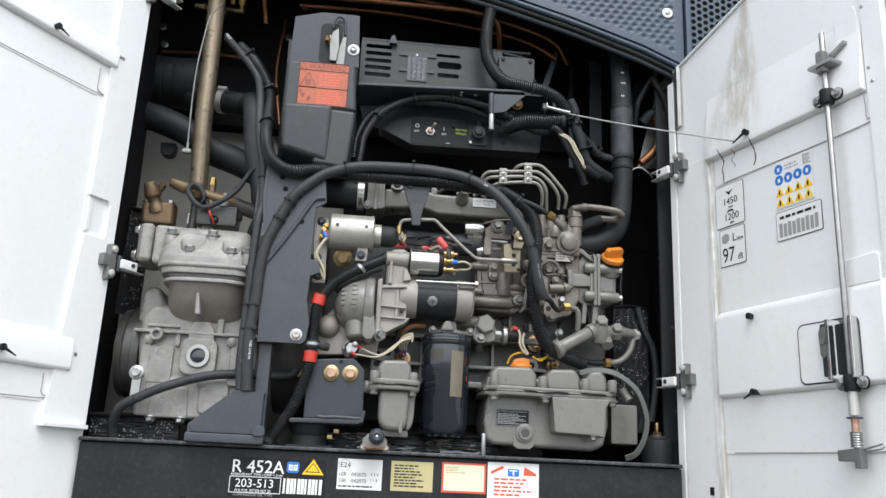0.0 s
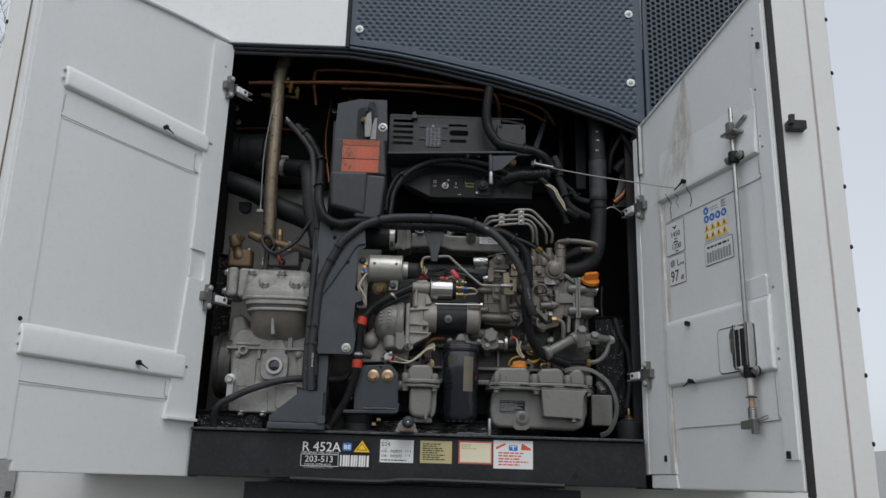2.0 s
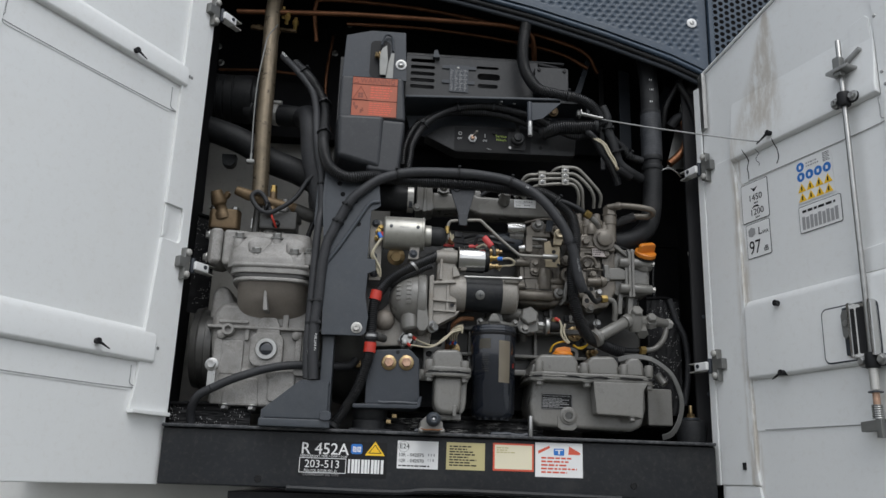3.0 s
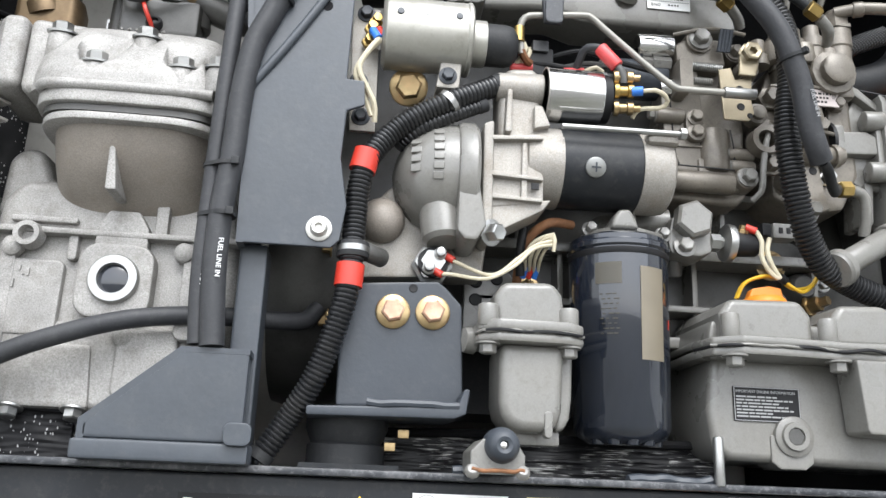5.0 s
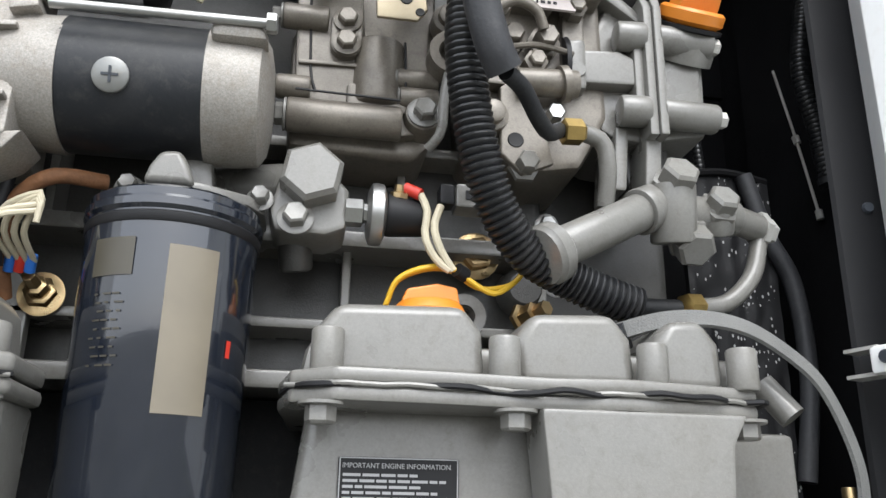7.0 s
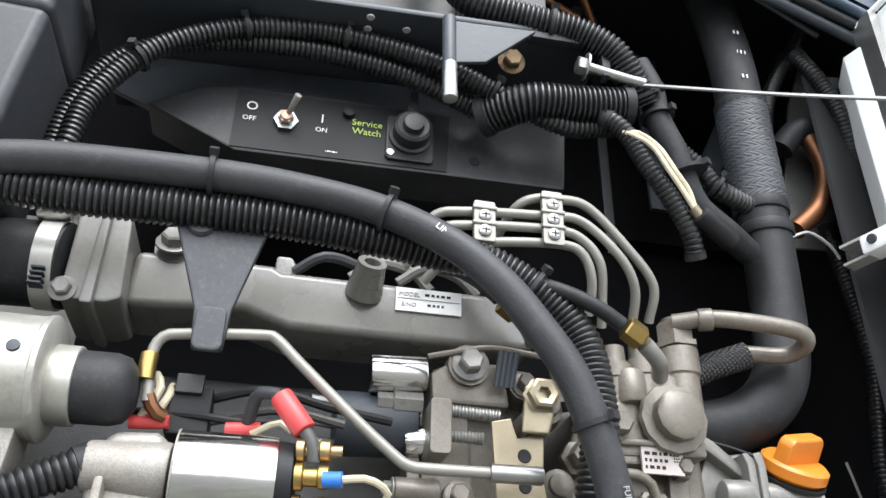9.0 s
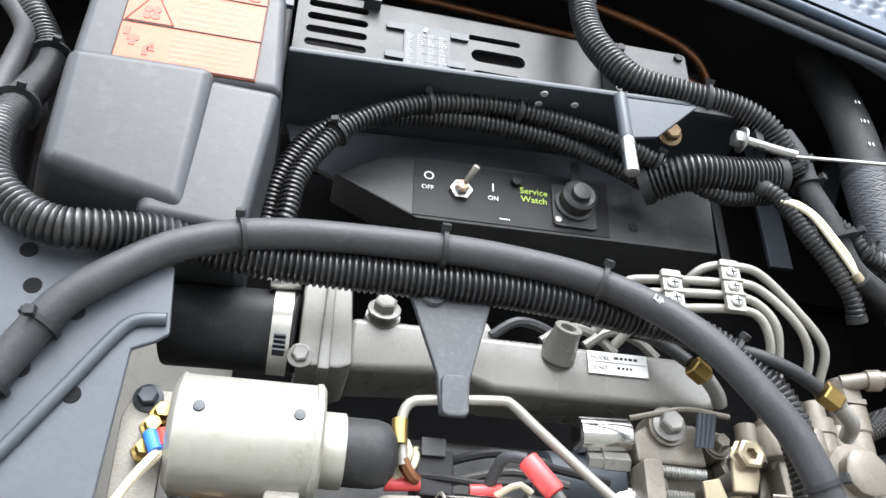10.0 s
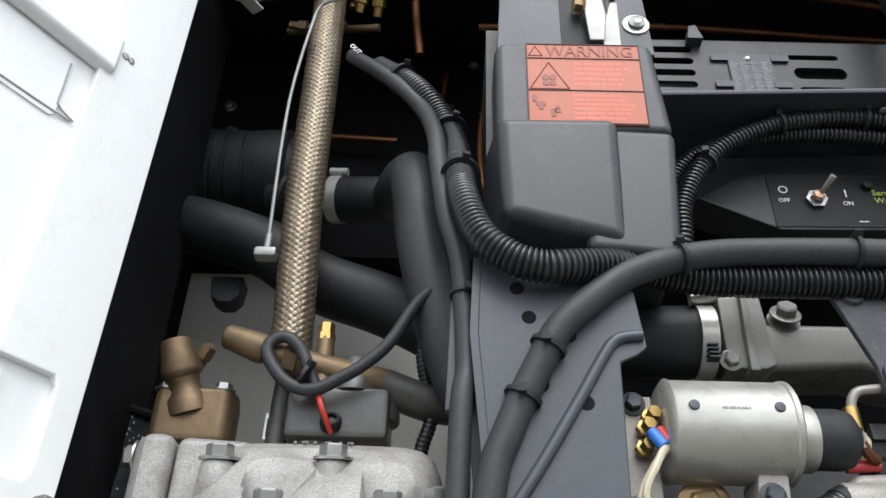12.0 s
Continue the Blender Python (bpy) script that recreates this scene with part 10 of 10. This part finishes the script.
part("lead_end", tube([(0.361, 0.008, 2.322), (0.366, 0.009, 2.316)], 0.0042, 10), M_TAN, pw, m=mpw)
part("plug", rod((0.365, 0.009, 2.318), (0.398, 0.022, 2.304), 0.0085, n=12, edge=0.002), M_INK, pw, m=mpw)
tied("drain_hose", "plain black hose crossing the compressor foot", "hose", [(-0.465, 0.015, 1.806), (-0.42, 0.016, 1.828), (-0.36, 0.022, 1.850), (-0.31, 0.03, 1.860), (-0.25, 0.03, 1.862), (-0.20, 0.05, 1.865), (-0.185, 0.06, 1.88)], 0.0085, M_HOSE)
tied("drain_hose", "plain black hose dropping past the compressor flange", "hose", [(-0.465, 0.015, 1.806), (-0.49, 0.02, 1.79), (-0.505, 0.04, 1.76), (-0.50, 0.06, 1.72)], 0.0085, M_HOSE)

# ---- right side: standpipe, copper elbows, curtain and foil ----
sp = thing("coolant_standpipe", "large black coolant pipe with braided sleeve", "pipe", (0.445, 0.07, 2.203))
msp = Matrix.Translation((-0.445, -0.03, -2.2))
part("pipe", tube([(0.462, 0.05, 2.66), (0.464, 0.032, 2.55), (0.464, 0.03, 2.44), (0.464, 0.03, 2.34), (0.459, 0.03, 2.25), (0.448, 0.03, 2.207), (0.425, 0.032, 2.182), (0.395, 0.036, 2.170), (0.36, 0.045, 2.168)], 0.0215, 24), M_RUBBER, sp, m=msp)
SLEEVE = [(0.464, 0.03, 2.478), (0.464, 0.03, 2.42), (0.464, 0.03, 2.372)]
slv = part("braided_sleeve", tube(SLEEVE, 0.0222, 24), M_RUBBER, sp, "black woven sleeve", m=msp)
tagged(part("sleeve_weave", braid(SLEEVE, 0.0230, 22, 0.06, 0.0019, 0.0006), M_STRAP, slv), kind="stuff")
for z in (2.482, 2.368, 2.345):
    part("collar", rod((0.464, 0.03, z - 0.006), (0.464, 0.03, z + 0.006), 0.0240, n=26, edge=0.002), M_RUBBER, sp, m=msp)
for z in (2.555, 2.53, 2.50):
    part("print", text_bars(0.457, 0.466, z, z + 0.008, 1, 0.0075, int(z * 100)), M_LABW, sp, m=msp)
ce = thing("copper_elbows", "copper elbows with dark insulation at the bay side", "pipes", (0.54, 0.08, 2.4))
mce = Matrix.Translation((-0.54, -0.08, -2.4))
part("pipe", tube([(0.538, 0.10, 2.490), (0.548, 0.092, 2.484), (0.554, 0.090, 2.464), (0.557, 0.09, 2.448), (0.552, 0.09, 2.422), (0.538, 0.09, 2.397), (0.512, 0.092, 2.372)], 0.0092, 16, 0.004), M_COPPER, ce, m=mce)
part("pipe", tube([(0.560, 0.10, 2.50), (0.572, 0.095, 2.49), (0.585, 0.10, 2.46)], 0.009, 14), M_COPPER, ce, m=mce)
part("insulation", tube([(0.522, 0.10, 2.470), (0.536, 0.092, 2.488), (0.552, 0.088, 2.492), (0.566, 0.09, 2.484)], 0.0125, 16), M_RUBBER, ce, m=mce)
part("paper_wrap", prism([(0.562, 2.470), (0.560, 2.498), (0.582, 2.494), (0.574, 2.468)], 0.076, 0.0775), M_TAN, ce, "torn tan paper wrap", m=mce)
part("plate", prism([(0.515, 2.37), (0.560, 2.55), (0.590, 2.62), (0.605, 2.62), (0.580, 2.375)], 0.120, 0.124), M_LEVER, ce, "scuffed grey side bracket", 0.001, mce)
part("wire_hook", tube([(0.474, 0.06, 2.338), (0.486, 0.058, 2.344), (0.499, 0.058, 2.348), (0.517, 0.06, 2.339), (0.528, 0.065, 2.330)], 0.0016, 6), M_ZINC, ce, m=mce)
tied("wiring_loom", "slim corrugated loom beside the copper elbows", "wiring loom", [(0.570, 0.09, 2.63), (0.557, 0.09, 2.601), (0.534, 0.09, 2.564), (0.517, 0.09, 2.534), (0.506, 0.09, 2.506), (0.502, 0.10, 2.46)], 0.008, M_CORR, (((0.545, 0.09, 2.582), 0.010),), True)
tied("wiring_loom", "slim corrugated loom along the bay edge", "wiring loom", [(0.535, 0.065, 2.565), (0.544, 0.06, 2.541), (0.554, 0.06, 2.521), (0.566, 0.06, 2.484), (0.575, 0.07, 2.44)], 0.008, M_CORR, (), True)
st_ = thing("steel_stay", "dark grey flat stays and a slanted brace behind the shroud", "bracket", (0.33, 0.16, 2.45))
part("stay", box(0.100, 0.128, 0.04, 0.046, 0.0, 0.24), M_DARK, st_, bevel=0.001)
part("stay", box(0.055, 0.066, 0.06, 0.066, -0.05, 0.24), M_BLACKP, st_, bevel=0.001)
part("stay", prism([(-0.045, 0.06), (0.0, 0.20), (0.012, 0.20), (-0.030, 0.06)], -0.03, -0.025), M_DARK, st_)
part("brace", prism([(0.150, 0.040), (0.222, 0.185), (0.246, 0.185), (0.180, 0.040)], 0.04, 0.046), M_DARK, st_, "slanted sheet brace", 0.001)
part("brace_bolt", bolt((0.170, 0.04, 0.055), (0, -1, 0), 0.006, 0.006), M_ZINC, st_)
foil = thing("foil_insulation", "crinkled black foil insulation with bright scuffs", "insulation", (0.515, 0.115, 1.935))


def crinkle(w, h, seed):
    """A sheet with an uneven, creased surface and its own thickness."""
    bm = B()
    nx, nz = 26, 40
    g = [[bm.verts.new((-w / 2 + w * i / nx, 0.0025 * noise.noise(Vector((i * 0.35, j * 0.35, seed))) + 0.002 * noise.noise(Vector((i, j, seed + 3))), -h / 2 + h * j / nz)) for i in range(nx + 1)] for j in range(nz + 1)]
    for j in range(nz):
        for i in range(nx):
            bm.faces.new((g[j][i], g[j][i + 1], g[j + 1][i + 1], g[j + 1][i]))
    r = bmesh.ops.extrude_face_region(bm, geom=bm.faces[:])
    for v_ in r["geom"]:
        if isinstance(v_, bmesh.types.BMVert):
            v_.co.y += 0.006
    return bm


part("sheet", crinkle(0.075, 0.26, 2.0), M_FOIL, foil, m=Matrix.Translation((-0.014, 0.030, -0.005)))
part("edge_fold", tube([(-0.051, 0.030, 0.125), (-0.014, 0.028, 0.128), (0.023, 0.032, 0.124)], 0.0035, 8), M_BAY, foil)
foil2 = thing("foil_insulation", "black insulation with thin silver streaks under the engine", "insulation", (0.04, 0.072, 1.752))
part("sheet", crinkle(0.34, 0.036, 5.0), M_STREAK, foil2)
part("edge_fold", tube([(-0.17, -0.004, 0.018), (-0.05, -0.006, 0.020), (0.06, -0.004, 0.017), (0.17, -0.005, 0.019)], 0.004, 8), M_BAY, foil2)
foil4 = thing("foil_insulation", "black foil insulation with bright flecks beside the compressor foot", "insulation", (-0.47, 0.06, 1.752))
part("sheet", crinkle(0.16, 0.05, 7.0), M_FOIL, foil4)
part("edge_fold", tube([(-0.08, -0.004, 0.025), (0.0, -0.006, 0.027), (0.08, -0.004, 0.024)], 0.004, 8), M_BAY, foil4)
foil3 = thing("foil_insulation", "black foil insulation against the bay side", "insulation", (-0.568, 0.13, 2.09))
part("sheet", crinkle(0.12, 0.22, 8.0), M_FOIL, foil3, m=pose(0, 0, 0, 0, 0, 35))
part("edge_fold", tube([(-0.048, -0.036, 0.110), (0.0, -0.003, 0.112), (0.048, 0.032, 0.110)], 0.004, 8), M_BAY, foil3)
mnt = thing("engine_mount", "black rubber engine mount with a brass-coloured bolt", "mount", (0.530, 0.08, 1.69))
part("mount_foot", prism_z(rounded(-0.036, 0.034, -0.034, 0.034, 0.008), 0.0, 0.012), M_FRAME, mnt, bevel=0.002)
part("mount_body", lathe((0, 0, 0.012), (0, 0, 1), [(0, 0.033), (0.010, 0.033), (0.026, 0.029), (0.040, 0.031), (0.072, 0.032), (0.080, 0.030), (0.084, 0.018)], 32), M_RUBBER, mnt)
part("mount_cap", lathe((0, 0, 0.095), (0, 0, 1), [(0, 0.020), (0.004, 0.020), (0.005, 0.016)], 28), M_DARK, mnt)
part("mount_bolt", bolt((0, 0, 0.099), (0, 0, 1), 0.009, 0.008), M_GOLD, mnt)
part("bolt_shank", rod((0, 0, 0.105), (0, 0, 0.126), 0.0045, n=14, edge=0.001), M_GOLD, mnt)
cur = thing("rubber_curtain", "black rubber edge curtain down the bay side", "curtain", (0.585, 0.06, 2.1))
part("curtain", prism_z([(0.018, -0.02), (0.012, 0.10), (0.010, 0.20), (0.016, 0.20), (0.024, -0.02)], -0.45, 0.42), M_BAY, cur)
part("jamb_strip", prism_z([(-0.047, 0.008), (-0.045, 0.005), (-0.012, 0.002), (0.016, -0.001), (0.016, 0.003)], -0.45, 0.44), M_INK, cur, "flat black jamb strip")
for x, y, z in ((-0.0226, 0.003, -0.093), (-0.015, 0.002, 0.117), (-0.020, 0.003, -0.26)):
    part("stud", lathe((x, y, z), (-0.2, -1, 0), [(0, 0.0045), (0.003, 0.0035), (0.003, 0)], 10), M_DARK, cur)
tied("wiring_loom", "slim corrugated loom down the bay side", "wiring loom", [(0.568, 0.12, 2.40), (0.578, 0.12, 2.33), (0.582, 0.12, 2.25), (0.566, 0.12, 2.155), (0.573, 0.12, 2.10), (0.578, 0.12, 2.05)], 0.0085, M_CORR, (), True)
tied("wiring_loom", "thin black leads looping behind the filler", "wiring loom", [(0.485, 0.15, 2.15), (0.482, 0.15, 2.09), (0.49, 0.15, 2.02), (0.505, 0.15, 1.97), (0.512, 0.15, 1.945), (0.502, 0.15, 1.93), (0.492, 0.15, 1.945), (0.50, 0.15, 1.99)], 0.0042, M_CORR, (), True)
tied("drain_hose", "thin black hose dropping behind the bay edge", "hose", [(0.515, 0.14, 2.06), (0.530, 0.14, 2.01), (0.548, 0.14, 1.97), (0.552, 0.14, 1.90), (0.54, 0.14, 1.82)], 0.007, M_HOSE)
wst = thing("thin_stay_wire", "thin bright stay wire beside the rubber curtain", "wire", (0.60, 0.17, 2.115))
part("wire", tube([(-0.020, 0.010, 0.072), (-0.0137, -0.002, -0.003), (-0.0085, -0.0125, -0.0765)], 0.0013, 6), M_CLAMP, wst)
part("wire_tip", rod((-0.0088, -0.0122, -0.072), (-0.0082, -0.0130, -0.080), 0.0032, n=8), M_CLAMP, wst)
part("wire_knot", rod((-0.0142, -0.0015, 0.001), (-0.0132, -0.0025, -0.006), 0.0032, n=8), M_CLAMP, wst)
left_cur = thing("rubber_curtain", "black rubber flap hanging at the compressor side", "curtain", (-0.565, 0.05, 2.2))
part("curtain", prism([(-0.012, -0.50), (-0.012, 0.50), (0.0, 0.50), (0.008, 0.05), (0.004, -0.50)], -0.03, 0.12), M_BAY, left_cur)
tied("wiring_loom", "slim corrugated lead behind the mounting plate", "wiring loom", [(-0.298, 0.10, 2.273), (-0.308, 0.10, 2.248), (-0.304, 0.10, 2.217), (-0.299, 0.10, 2.187), (-0.305, 0.10, 2.163), (-0.312, 0.10, 2.13)], 0.006, M_CORR, (), True)
